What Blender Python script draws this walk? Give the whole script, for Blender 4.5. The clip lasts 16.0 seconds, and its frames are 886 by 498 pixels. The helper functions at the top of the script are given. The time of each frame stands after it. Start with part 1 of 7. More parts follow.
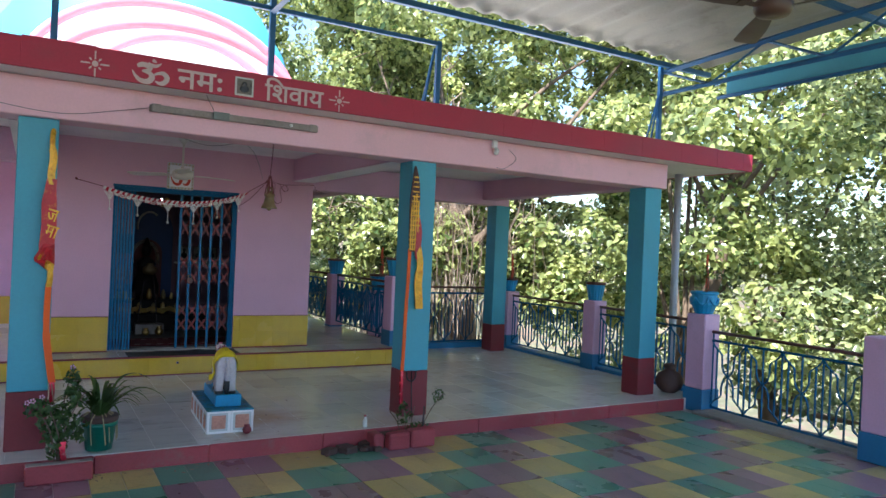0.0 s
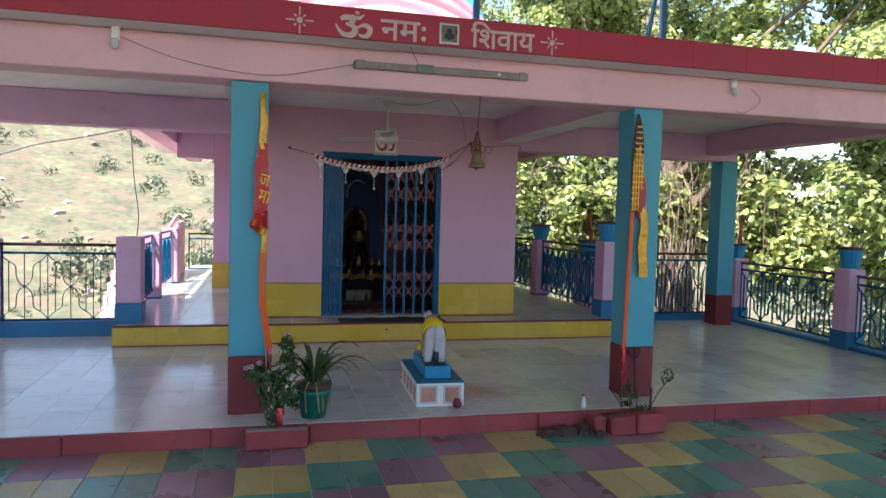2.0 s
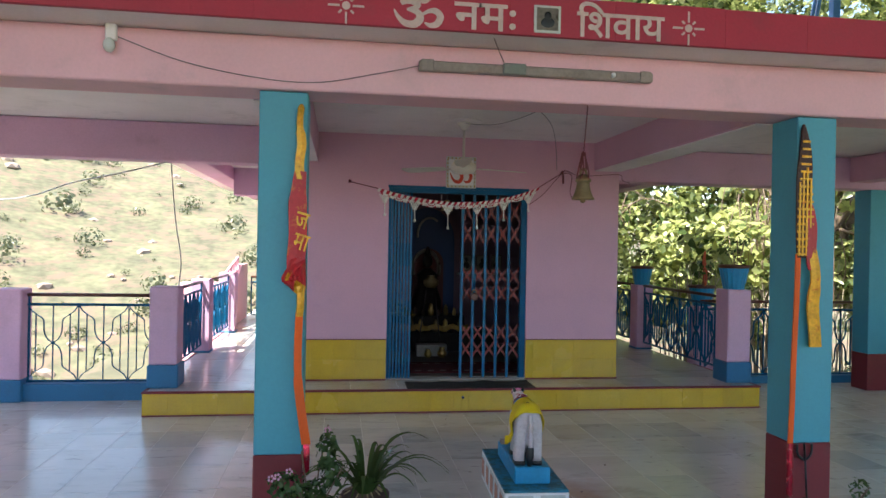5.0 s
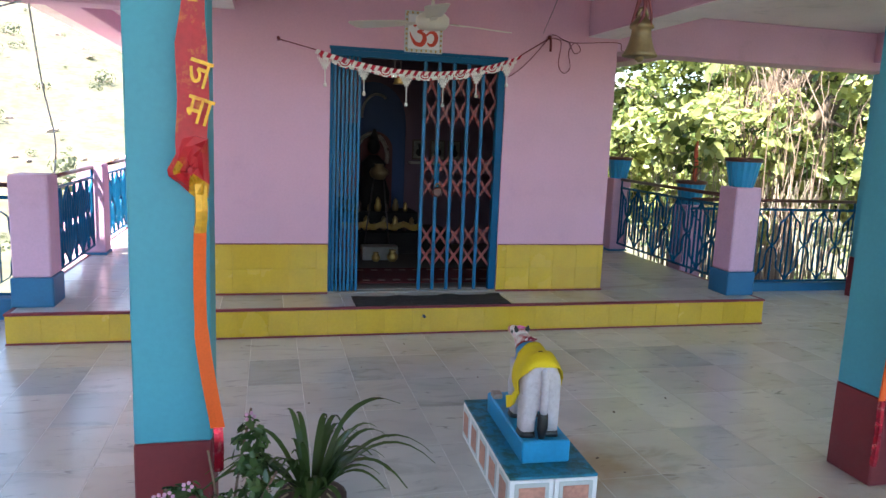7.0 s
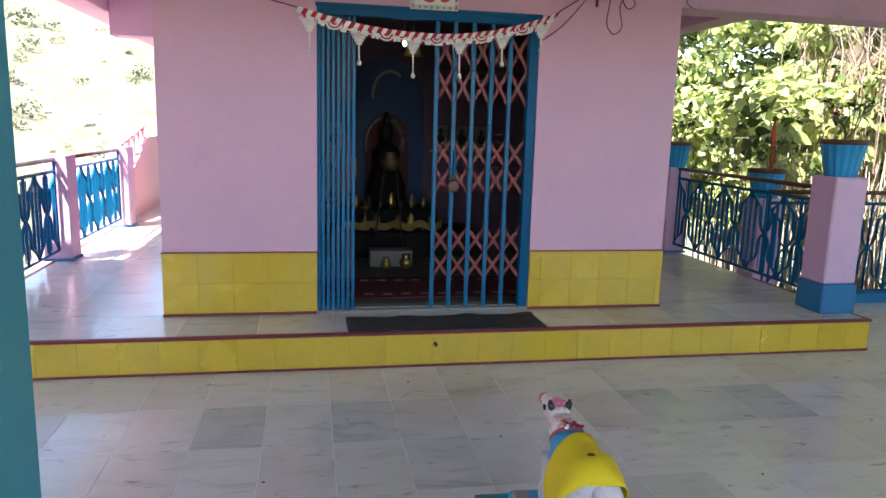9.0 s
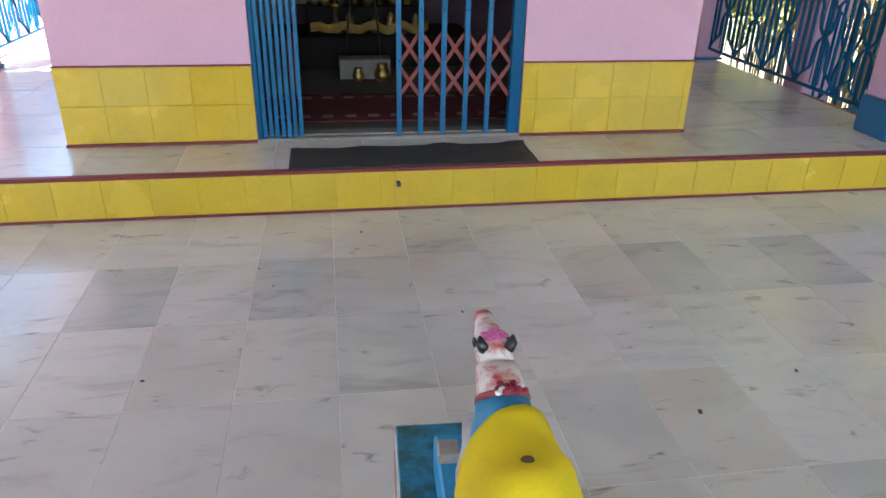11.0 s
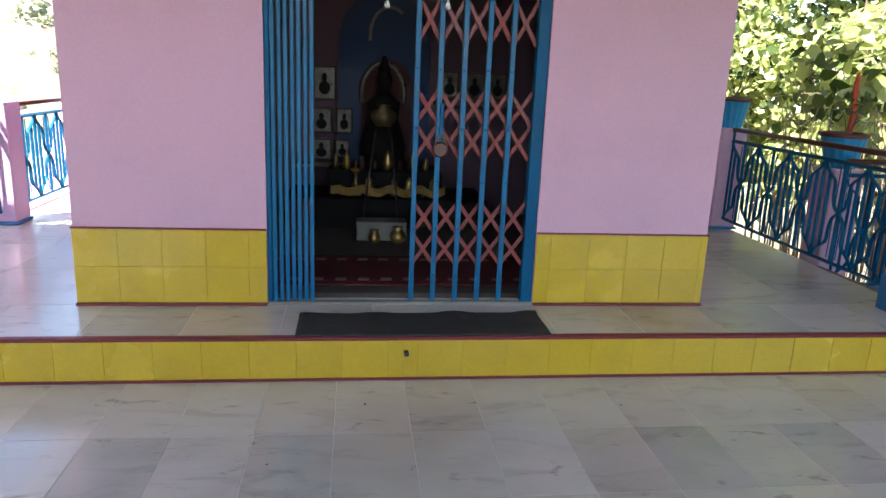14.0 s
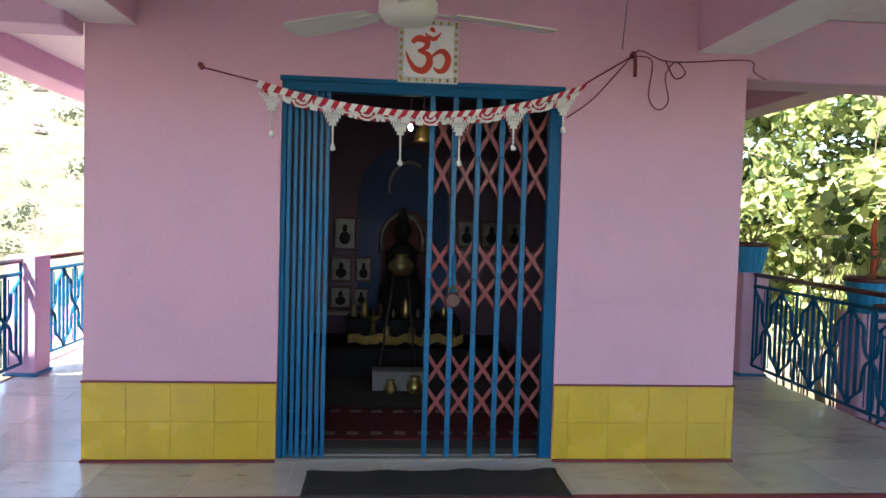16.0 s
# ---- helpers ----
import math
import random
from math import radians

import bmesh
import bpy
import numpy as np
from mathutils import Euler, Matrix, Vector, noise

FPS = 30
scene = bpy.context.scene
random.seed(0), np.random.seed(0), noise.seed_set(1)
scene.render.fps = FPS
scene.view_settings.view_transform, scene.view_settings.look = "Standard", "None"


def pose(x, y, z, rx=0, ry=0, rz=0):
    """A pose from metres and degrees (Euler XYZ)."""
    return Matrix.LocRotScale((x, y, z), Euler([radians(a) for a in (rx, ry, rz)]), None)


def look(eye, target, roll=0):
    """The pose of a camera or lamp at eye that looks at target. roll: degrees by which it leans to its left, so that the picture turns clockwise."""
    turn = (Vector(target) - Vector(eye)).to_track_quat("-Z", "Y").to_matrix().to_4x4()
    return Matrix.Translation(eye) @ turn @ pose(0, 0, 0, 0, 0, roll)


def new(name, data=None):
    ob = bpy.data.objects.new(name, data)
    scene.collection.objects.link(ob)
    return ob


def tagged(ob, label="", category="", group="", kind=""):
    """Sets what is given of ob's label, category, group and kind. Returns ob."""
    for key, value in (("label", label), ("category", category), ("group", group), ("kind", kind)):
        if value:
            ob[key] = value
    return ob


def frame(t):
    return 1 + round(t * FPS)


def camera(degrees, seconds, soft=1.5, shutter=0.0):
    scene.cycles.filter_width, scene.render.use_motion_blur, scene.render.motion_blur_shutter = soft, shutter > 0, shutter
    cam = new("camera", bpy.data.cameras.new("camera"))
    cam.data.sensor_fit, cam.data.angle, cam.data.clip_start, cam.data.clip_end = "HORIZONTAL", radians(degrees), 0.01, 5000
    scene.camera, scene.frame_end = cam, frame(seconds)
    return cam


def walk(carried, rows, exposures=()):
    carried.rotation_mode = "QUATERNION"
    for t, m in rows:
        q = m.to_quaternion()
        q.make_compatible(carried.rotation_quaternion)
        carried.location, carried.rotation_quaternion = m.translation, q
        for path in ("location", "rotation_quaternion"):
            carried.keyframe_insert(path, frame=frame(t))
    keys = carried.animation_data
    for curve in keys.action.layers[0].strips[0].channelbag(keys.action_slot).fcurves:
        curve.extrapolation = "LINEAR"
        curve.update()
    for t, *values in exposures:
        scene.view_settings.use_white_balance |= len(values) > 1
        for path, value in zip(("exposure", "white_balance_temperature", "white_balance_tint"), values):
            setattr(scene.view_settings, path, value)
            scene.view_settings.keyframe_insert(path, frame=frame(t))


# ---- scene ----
cam = camera(64.2, 16.0)
PATH = [
    (0, (-1.421, -8.496, 1.469), (-0.416, -6.767, 1.474), 2.5),
    (0.5, (-1.473, -8.402, 1.423), (-0.506, -6.652, 1.368), 1.8),
    (1, (-1.504, -8.272, 1.389), (-0.665, -6.46, 1.274), 1.9),
    (1.5, (-1.432, -8.078, 1.392), (-0.833, -6.176, 1.248), 2.3),
    (2, (-1.327, -7.923, 1.411), (-0.829, -5.989, 1.307), 1.5),
    (2.5, (-1.271, -7.657, 1.419), (-0.815, -5.712, 1.328), 0.0),
    (3, (-1.179, -7.408, 1.446), (-0.759, -5.453, 1.44), 0.2),
    (3.2, (-1.119, -7.35, 1.472), (-0.725, -5.39, 1.516), 0.6),
    (5.3, (-1.113, -6.469, 1.474), (-0.839, -4.489, 1.438), 1.4),
    (5.5, (-1.11, -6.326, 1.459), (-0.83, -4.349, 1.345), 2.1),
    (6, (-1.16, -5.995, 1.454), (-0.811, -4.037, 1.239), 2.2),
    (6.5, (-1.155, -5.67, 1.409), (-0.731, -3.734, 1.14), 2.0),
    (7, (-1.106, -5.336, 1.44), (-0.628, -3.421, 1.121), 2.3),
    (7.5, (-1.105, -5.004, 1.407), (-0.582, -3.103, 1.073), 1.9),
    (8, (-1.027, -4.775, 1.392), (-0.509, -2.872, 1.064), 1.3),
    (8.2, (-0.975, -4.689, 1.403), (-0.485, -2.776, 1.086), 1.3),
    (10.3, (-0.341, -3.754, 1.32), (-0.082, -1.845, 0.781), 0.5),
    (10.5, (-0.314, -3.705, 1.321), (-0.058, -1.812, 0.729), 0.2),
    (11, (-0.305, -3.534, 1.291), (-0.011, -1.759, 0.419), 1.3),
    (11.5, (-0.301, -3.458, 1.236), (-0.011, -1.846, 0.089), 2.4),
    (12, (-0.249, -3.437, 1.236), (0.018, -1.871, 0.021), 3.3),
    (12.5, (-0.24, -3.432, 1.274), (0.028, -1.76, 0.208), 3.0),
    (13, (-0.247, -3.435, 1.295), (0.008, -1.649, 0.43), 2.8),
    (13.5, (-0.259, -3.434, 1.324), (-0.012, -1.562, 0.667), 2.3),
    (14, (-0.258, -3.431, 1.362), (-0.004, -1.507, 0.879), 2.4),
    (14.5, (-0.25, -3.441, 1.391), (0.002, -1.478, 1.101), 2.4),
    (15, (-0.229, -3.44, 1.422), (0.0, -1.461, 1.24), 1.7),
    (15.5, (-0.196, -3.427, 1.389), (-0.007, -1.44, 1.264), 1.4),
    (16, (-0.186, -3.401, 1.4), (-0.015, -1.41, 1.311), 1.6),
]
EXPOSURES = [(0.0, 1.75, 5830, 10), (1.0, 2.18, 5880, 10), (1.5, 2.17, 6030, 10), (2.0, 1.78, 6180, 10), (2.5, 1.68, 6130, 10), (3.2, 1.8, 6130, 10), (5.5, 2.02, 6530, 10), (7.0, 2.6, 6280, 10), (8.2, 2.65, 6280, 10),
             (10.5, 2.66, 6280, 10), (11.0, 3.22, 6750, 10), (12.0, 3.66, 6700, 10), (12.5, 3.45, 6700, 10), (13.0, 3.4, 6650, 10), (14.5, 2.65, 6330, 10), (16.0, 2.65, 6330, 10)]
walk(cam, [(t, look(eye, target, roll)) for t, eye, target, roll in PATH], EXPOSURES)

# ---------------------------------------------------------------- light
SUN_AZ, SUN_EL = radians(-128), radians(60)     # azimuth from +y towards +x: the sun stands behind the walker's left shoulder
world = bpy.data.worlds.new("world")
scene.world = world
world.use_nodes = True
wn = world.node_tree.nodes
wn.clear()
sky = wn.new("ShaderNodeTexSky")
sky.sky_type, sky.sun_disc = "NISHITA", False
sky.sun_elevation, sky.sun_rotation = SUN_EL, SUN_AZ
sky.air_density, sky.dust_density = 1.0, 0.5
wb = wn.new("ShaderNodeBackground")
wb.inputs["Strength"].default_value = 0.13
wo = wn.new("ShaderNodeOutputWorld")
world.node_tree.links.new(sky.outputs[0], wb.inputs[0])
world.node_tree.links.new(wb.outputs[0], wo.inputs[0])
sun_data = bpy.data.lights.new("sun", "SUN")
sun_data.energy, sun_data.angle, sun_data.color = 5.0, radians(0.6), (1.0, 0.95, 0.86)
sun = new("sun", sun_data)
sun_dir = Vector((math.sin(SUN_AZ) * math.cos(SUN_EL), math.cos(SUN_AZ) * math.cos(SUN_EL), math.sin(SUN_EL)))
sun.matrix_world = look(sun_dir * 60, (0, 0, 0))


# ---------------------------------------------------------------- materials
def material(name, rgb, rough=0.6, vary=0.12, scale=6.0, fine=0.06, bump=0.15, metal=0.0, stain=None, stain_amount=0.3,
             random_shift=0.0, island=0.0, spec=0.5, bump_scale=60.0, coat=0.0, stain_from=0.55, stain_soft=0.17):
    m = bpy.data.materials.new(name)
    m.use_nodes = True
    nt = m.node_tree
    n, l = nt.nodes, nt.links
    p = n["Principled BSDF"]
    p.inputs["Roughness"].default_value, p.inputs["Metallic"].default_value = rough, metal
    p.inputs["Specular IOR Level"].default_value = spec
    p.inputs["Coat Weight"].default_value = coat
    big, small = n.new("ShaderNodeTexNoise"), n.new("ShaderNodeTexNoise")
    big.inputs["Scale"].default_value, big.inputs["Detail"].default_value = scale * 0.35, 5.0
    small.inputs["Scale"].default_value, small.inputs["Detail"].default_value = bump_scale, 4.0
    where = n.new("ShaderNodeNewGeometry").outputs["Position"]
    if random_shift:
        sh = n.new("ShaderNodeVectorMath")
        sh.operation = "MULTIPLY_ADD"
        l.new(n.new("ShaderNodeObjectInfo").outputs["Random"], sh.inputs[0])
        sh.inputs[1].default_value = (41, 67, 23)
        l.new(where, sh.inputs[2])
        where = sh.outputs[0]
    for t in (big, small):
        l.new(where, t.inputs["Vector"])

    def ranged(sock, lo, hi):
        r = n.new("ShaderNodeMapRange")
        r.inputs["From Min"].default_value, r.inputs["From Max"].default_value = 0.3, 0.7
        r.inputs["To Min"].default_value, r.inputs["To Max"].default_value = lo, hi
        l.new(sock, r.inputs["Value"])
        return r.outputs[0]

    def mult(a, b):
        k = n.new("ShaderNodeMath")
        k.operation = "MULTIPLY"
        l.new(a, k.inputs[0])
        l.new(b, k.inputs[1])
        return k.outputs[0]

    v = mult(ranged(big.outputs[0], 1 - vary, 1 + vary * 0.6), ranged(small.outputs[0], 1 - fine, 1 + fine))
    if random_shift or island:
        src = n.new("ShaderNodeNewGeometry").outputs["Random Per Island"] if island else n.new("ShaderNodeObjectInfo").outputs["Random"]
        r = n.new("ShaderNodeMapRange")
        r.inputs["To Min"].default_value, r.inputs["To Max"].default_value = 1 - (random_shift or island), 1 + (random_shift or island)
        l.new(src, r.inputs["Value"])
        v = mult(v, r.outputs[0])
    hsv = n.new("ShaderNodeHueSaturation")
    hsv.inputs["Color"].default_value = (*rgb, 1)
    l.new(v, hsv.inputs["Value"])
    col = hsv.outputs[0]
    if stain:
        st = n.new("ShaderNodeTexNoise")
        st.inputs["Scale"].default_value, st.inputs["Detail"].default_value = scale * 0.9, 8.0
        st.inputs["Roughness"].default_value = 0.7
        l.new(where, st.inputs["Vector"])
        rr = n.new("ShaderNodeMapRange")
        rr.inputs["From Min"].default_value, rr.inputs["From Max"].default_value = stain_from, stain_from + stain_soft
        rr.inputs["To Max"].default_value = stain_amount
        l.new(st.outputs[0], rr.inputs["Value"])
        mx = n.new("ShaderNodeMix")
        mx.data_type = "RGBA"
        l.new(rr.outputs[0], mx.inputs["Factor"])
        l.new(col, mx.inputs["A"])
        mx.inputs["B"].default_value = (*stain, 1)
        col = mx.outputs["Result"]
    l.new(col, p.inputs["Base Color"])
    l.new(ranged(big.outputs[0], max(rough - 0.1, 0.03), min(rough + 0.1, 1)), p.inputs["Roughness"])
    if bump:
        b = n.new("ShaderNodeBump")
        b.inputs["Strength"].default_value, b.inputs["Distance"].default_value = bump, 0.004
        l.new(small.outputs[0], b.inputs["Height"])
        l.new(b.outputs[0], p.inputs["Normal"])
    return m


def glow(name, rgb, strength):
    m = bpy.data.materials.new(name)
    m.use_nodes = True
    p = m.node_tree.nodes["Principled BSDF"]
    p.inputs["Base Color"].default_value = (*rgb, 1)
    p.inputs["Emission Color"].default_value, p.inputs["Emission Strength"].default_value = (*rgb, 1), strength
    return m


def leaf_material(name, lo, hi, through_light=0.45):
    """Leaves: colour varies from leaf to leaf; part of the light goes through."""
    m = bpy.data.materials.new(name)
    m.use_nodes = True
    n, l = m.node_tree.nodes, m.node_tree.links
    p = n["Principled BSDF"]
    out = n["Material Output"]
    g = n.new("ShaderNodeNewGeometry")
    ramp = n.new("ShaderNodeValToRGB")
    ramp.color_ramp.elements[0].color, ramp.color_ramp.elements[1].color = (*lo, 1), (*hi, 1)
    l.new(g.outputs["Random Per Island"], ramp.inputs[0])
    l.new(ramp.outputs[0], p.inputs["Base Color"])
    p.inputs["Roughness"].default_value = 0.26
    tr = n.new("ShaderNodeBsdfTranslucent")
    hs = n.new("ShaderNodeHueSaturation")
    hs.inputs["Value"].default_value, hs.inputs["Hue"].default_value = 1.6, 0.485
    l.new(ramp.outputs[0], hs.inputs["Color"])
    l.new(hs.outputs[0], tr.inputs["Color"])
    mix = n.new("ShaderNodeMixShader")
    mix.inputs[0].default_value = through_light
    l.new(p.outputs[0], mix.inputs[1])
    l.new(tr.outputs[0], mix.inputs[2])
    l.new(mix.outputs[0], out.inputs[0])
    return m


def marble(name, rgb, vein):
    """Polished marble: soft clouds, thin wandering veins and small dark marks, shifted from slab to slab."""
    m = bpy.data.materials.new(name)
    m.use_nodes = True
    n, l = m.node_tree.nodes, m.node_tree.links
    p = n["Principled BSDF"]
    info, geo = n.new("ShaderNodeObjectInfo"), n.new("ShaderNodeNewGeometry")
    mp = n.new("ShaderNodeVectorMath")
    mp.operation = "MULTIPLY_ADD"
    l.new(info.outputs["Random"], mp.inputs[0])
    mp.inputs[1].default_value = (3.7, 5.3, 1.1)
    l.new(geo.outputs["Position"], mp.inputs[2])

    def layer(scale, detail, rough, warp, turn, stretch, lo, hi, top):
        st = n.new("ShaderNodeMapping")
        st.inputs["Rotation"].default_value, st.inputs["Scale"].default_value = (0, 0, turn), stretch
        l.new(mp.outputs[0], st.inputs["Vector"])
        w = n.new("ShaderNodeTexNoise")
        w.inputs["Scale"].default_value, w.inputs["Detail"].default_value = scale, detail
        w.inputs["Roughness"].default_value, w.inputs["Distortion"].default_value = rough, warp
        l.new(st.outputs[0], w.inputs["Vector"])
        r = n.new("ShaderNodeMapRange")
        r.interpolation_type = "SMOOTHSTEP"
        r.inputs["From Min"].default_value, r.inputs["From Max"].default_value, r.inputs["To Max"].default_value = lo, hi, top
        l.new(w.outputs[0], r.inputs["Value"])
        return r.outputs[0], w.outputs[0]

    def over(col, fac, rgb_):
        mx = n.new("ShaderNodeMix")
        mx.data_type = "RGBA"
        l.new(fac, mx.inputs["Factor"])
        if isinstance(col, tuple):
            mx.inputs["A"].default_value = (*col, 1)
        else:
            l.new(col, mx.inputs["A"])
        mx.inputs["B"].default_value = (*rgb_, 1)
        return mx.outputs["Result"]

    clouds, raw = layer(2.2, 4, 0.5, 0.4, 0.2, (1, 1.4, 1), 0.35, 0.75, 0.7)
    veins, _ = layer(2.4, 8, 0.62, 1.2, 0.6, (0.8, 2.6, 1), 0.51, 0.72, 0.62)
    marks, _ = layer(9.0, 6, 0.65, 0.6, 0.9, (0.7, 2.0, 1), 0.59, 0.74, 0.9)
    col = over(over(rgb, clouds, tuple((a + b) / 2 for a, b in zip(rgb, vein))), veins, vein)
    col = over(col, marks, tuple(c * 0.62 for c in vein))
    tone = n.new("ShaderNodeMapRange")
    tone.inputs["To Min"].default_value, tone.inputs["To Max"].default_value = 0.95, 1.04
    l.new(info.outputs["Random"], tone.inputs["Value"])
    hsv = n.new("ShaderNodeHueSaturation")
    l.new(col, hsv.inputs["Color"])
    l.new(tone.outputs[0], hsv.inputs["Value"])
    col = hsv.outputs[0]
    gl = n.new("ShaderNodeMapRange")
    gl.inputs["To Min"].default_value, gl.inputs["To Max"].default_value = 0.13, 0.27
    l.new(raw, gl.inputs["Value"])
    l.new(gl.outputs[0], p.inputs["Roughness"])
    for at, reach, tone, amount in (((0.33, -2.62, 0), 0.42, (0.30, 0.20, 0.11), 0.75), ((-0.05, -3.05, 0), 0.30, (0.30, 0.22, 0.14), 0.5), ((-0.05, -0.95, 0), 0.5, (0.36, 0.27, 0.17), 0.35), ((1.25, -0.12, 0.212), 0.55, (0.32, 0.25, 0.17), 0.6), ((-0.9, -0.25, 0.212), 0.5, (0.34, 0.28, 0.20), 0.45), ((1.25, -3.1, 0), 0.5, (0.30, 0.22, 0.15), 0.5)):
        wob = n.new("ShaderNodeTexNoise")       # spilt oil and water marks round the pedestal
        wob.inputs["Scale"].default_value, wob.inputs["Detail"].default_value = 7.0, 6
        l.new(geo.outputs["Position"], wob.inputs["Vector"])
        dist = n.new("ShaderNodeVectorMath")
        dist.operation = "DISTANCE"
        l.new(geo.outputs["Position"], dist.inputs[0])
        dist.inputs[1].default_value = at
        add = n.new("ShaderNodeMath")
        add.operation = "MULTIPLY_ADD"
        l.new(wob.outputs[0], add.inputs[0])
        add.inputs[1].default_value = 0.9 * reach
        l.new(dist.outputs["Value"], add.inputs[2])
        rng_ = n.new("ShaderNodeMapRange")
        rng_.inputs["From Min"].default_value, rng_.inputs["From Max"].default_value = reach * 1.4, reach * 0.55
        rng_.inputs["To Max"].default_value = amount
        l.new(add.outputs[0], rng_.inputs["Value"])
        spot = n.new("ShaderNodeMix")
        spot.data_type, spot.blend_type = "RGBA", "MULTIPLY"
        l.new(rng_.outputs[0], spot.inputs["Factor"])
        l.new(col, spot.inputs["A"])
        spot.inputs["B"].default_value = (*(min(1.0, c / 0.42) for c in tone), 1)
        col = spot.outputs["Result"]
    l.new(col, p.inputs["Base Color"])
    return m


PINK = material("pink_wall_paint", (0.655, 0.375, 0.48), 0.65, 0.08, 3, 0.03, 0.12, stain=(0.45, 0.26, 0.36), stain_amount=0.25)
BEAM_PINK = material("pale_pink_paint", (0.80, 0.47, 0.52), 0.65, 0.10, 3, 0.03, 0.12, stain=(0.45, 0.33, 0.33), stain_amount=0.35)
PURPLE = material("lilac_paint", (0.66, 0.41, 0.57), 0.6, 0.10, 4, 0.04, 0.15, stain=(0.36, 0.23, 0.3), stain_amount=0.3)
CEIL = material("grey_white_ceiling", (0.84, 0.77, 0.76), 0.8, 0.12, 3, 0.03, 0.1, stain=(0.38, 0.34, 0.33), stain_amount=0.4)
TURQ = material("turquoise_paint", (0.07, 0.335, 0.43), 0.5, 0.10, 4, 0.03, 0.1, stain=(0.05, 0.26, 0.33), stain_amount=0.35)
MAROON = material("maroon_paint", (0.19, 0.022, 0.03), 0.55, 0.18, 5, 0.05, 0.12, stain=(0.12, 0.05, 0.05), stain_amount=0.5)
FASCIA = material("red_fascia_paint", (0.40, 0.028, 0.06), 0.6, 0.15, 4, 0.05, 0.15, stain=(0.22, 0.05, 0.07), stain_amount=0.4)
STEP_RED = material("red_step_paint", (0.32, 0.05, 0.06), 0.6, 0.25, 5, 0.08, 0.3, stain=(0.2, 0.12, 0.1), stain_amount=0.7)
BLUEBASE = material("blue_base_paint", (0.02, 0.16, 0.33), 0.5, 0.15, 5, 0.05, 0.12, stain=(0.04, 0.1, 0.17), stain_amount=0.4)
BLUEMETAL = material("blue_gate_paint", (0.002, 0.088, 0.20), 0.42, 0.15, 8, 0.05, 0.06, spec=0.15, stain=(0.003, 0.06, 0.13), stain_amount=0.4)
RAILBROWN = material("brown_rail_paint", (0.10, 0.03, 0.022), 0.4, 0.2, 8, 0.06, 0.1)
LATTICE = material("red_oxide_paint", (0.23, 0.028, 0.025), 0.5, 0.2, 8, 0.06, 0.1)
YTILE = material("yellow_glazed_tile", (0.60, 0.395, 0.025), 0.22, 0.10, 7, 0.04, 0.03, random_shift=0.02, stain=(0.46, 0.31, 0.03), stain_amount=0.4, stain_from=0.48, stain_soft=0.35)
GROUT = material("grey_grout", (0.74, 0.72, 0.68), 0.9, 0.2, 10, 0.1, 0.3)
YGROUT = material("yellow_grout", (0.57, 0.38, 0.03), 0.9, 0.2, 10, 0.1, 0.3)
MARBLE_W = marble("white_marble", (0.66, 0.63, 0.58), (0.43, 0.41, 0.37))
MARBLE_G = marble("grey_marble", (0.55, 0.54, 0.51), (0.33, 0.33, 0.30))
MARBLE_B = marble("beige_marble", (0.63, 0.59, 0.525), (0.42, 0.38, 0.32))
MARBLE_S = marble("streaked_marble", (0.60, 0.58, 0.53), (0.33, 0.33, 0.30))
CT_Y = material("yellow_cement_tile", (0.54, 0.42, 0.16), 0.36, 0.25, 6, 0.08, 0.2, random_shift=0.12, stain=(0.2, 0.15, 0.09), stain_amount=0.5)
CT_G = material("green_cement_tile", (0.11, 0.29, 0.215), 0.32, 0.25, 6, 0.08, 0.2, random_shift=0.12, stain=(0.09, 0.14, 0.1), stain_amount=0.5)
CT_P = material("purple_cement_tile", (0.29, 0.165, 0.205), 0.32, 0.25, 6, 0.08, 0.2, random_shift=0.12, stain=(0.13, 0.09, 0.09), stain_amount=0.5)
CEMENT = material("old_cement", (0.28, 0.25, 0.22), 0.85, 0.25, 6, 0.1, 0.4, stain=(0.14, 0.12, 0.1), stain_amount=0.6)
SOIL = material("dry_soil", (0.11, 0.07, 0.045), 0.95, 0.3, 12, 0.2, 0.8)
WHITE = material("white_paint", (0.80, 0.79, 0.78), 0.5, 0.06, 6, 0.03, 0.06, stain=(0.5, 0.45, 0.42), stain_amount=0.3)
TOWERWHITE = material("white_tower_paint", (0.85, 0.84, 0.84), 0.7, 0.05, 2, 0.03, 0.1)
TOWERPINK = material("pink_band_paint", (0.70, 0.20, 0.24), 0.6, 0.15, 4, 0.05, 0.1)
TOWERBLUE = material("sky_blue_paint", (0.10, 0.52, 0.75), 0.6, 0.15, 2, 0.04, 0.1)
LETTER = material("cream_lettering_paint", (0.60, 0.47, 0.45), 0.7, 0.15, 20, 0.08, 0.1)
STATUEWHITE = material("chalky_statue_paint", (0.51, 0.455, 0.475), 0.6, 0.12, 22, 0.08, 0.25, stain=(0.30, 0.22, 0.18), stain_amount=0.75)
BLACKP = material("black_paint", (0.012, 0.012, 0.014), 0.35, 0.1, 10, 0.05, 0.05)
YCLOTH = material("yellow_cloth", (0.68, 0.49, 0.006), 0.8, 0.08, 14, 0.04, 0.08, bump_scale=160, stain=(0.6, 0.4, 0.02), stain_amount=0.3)
NBLUE = material("blue_statue_paint", (0.02, 0.27, 0.52), 0.4, 0.2, 12, 0.06, 0.1, stain=(0.03, 0.14, 0.2), stain_amount=0.5)
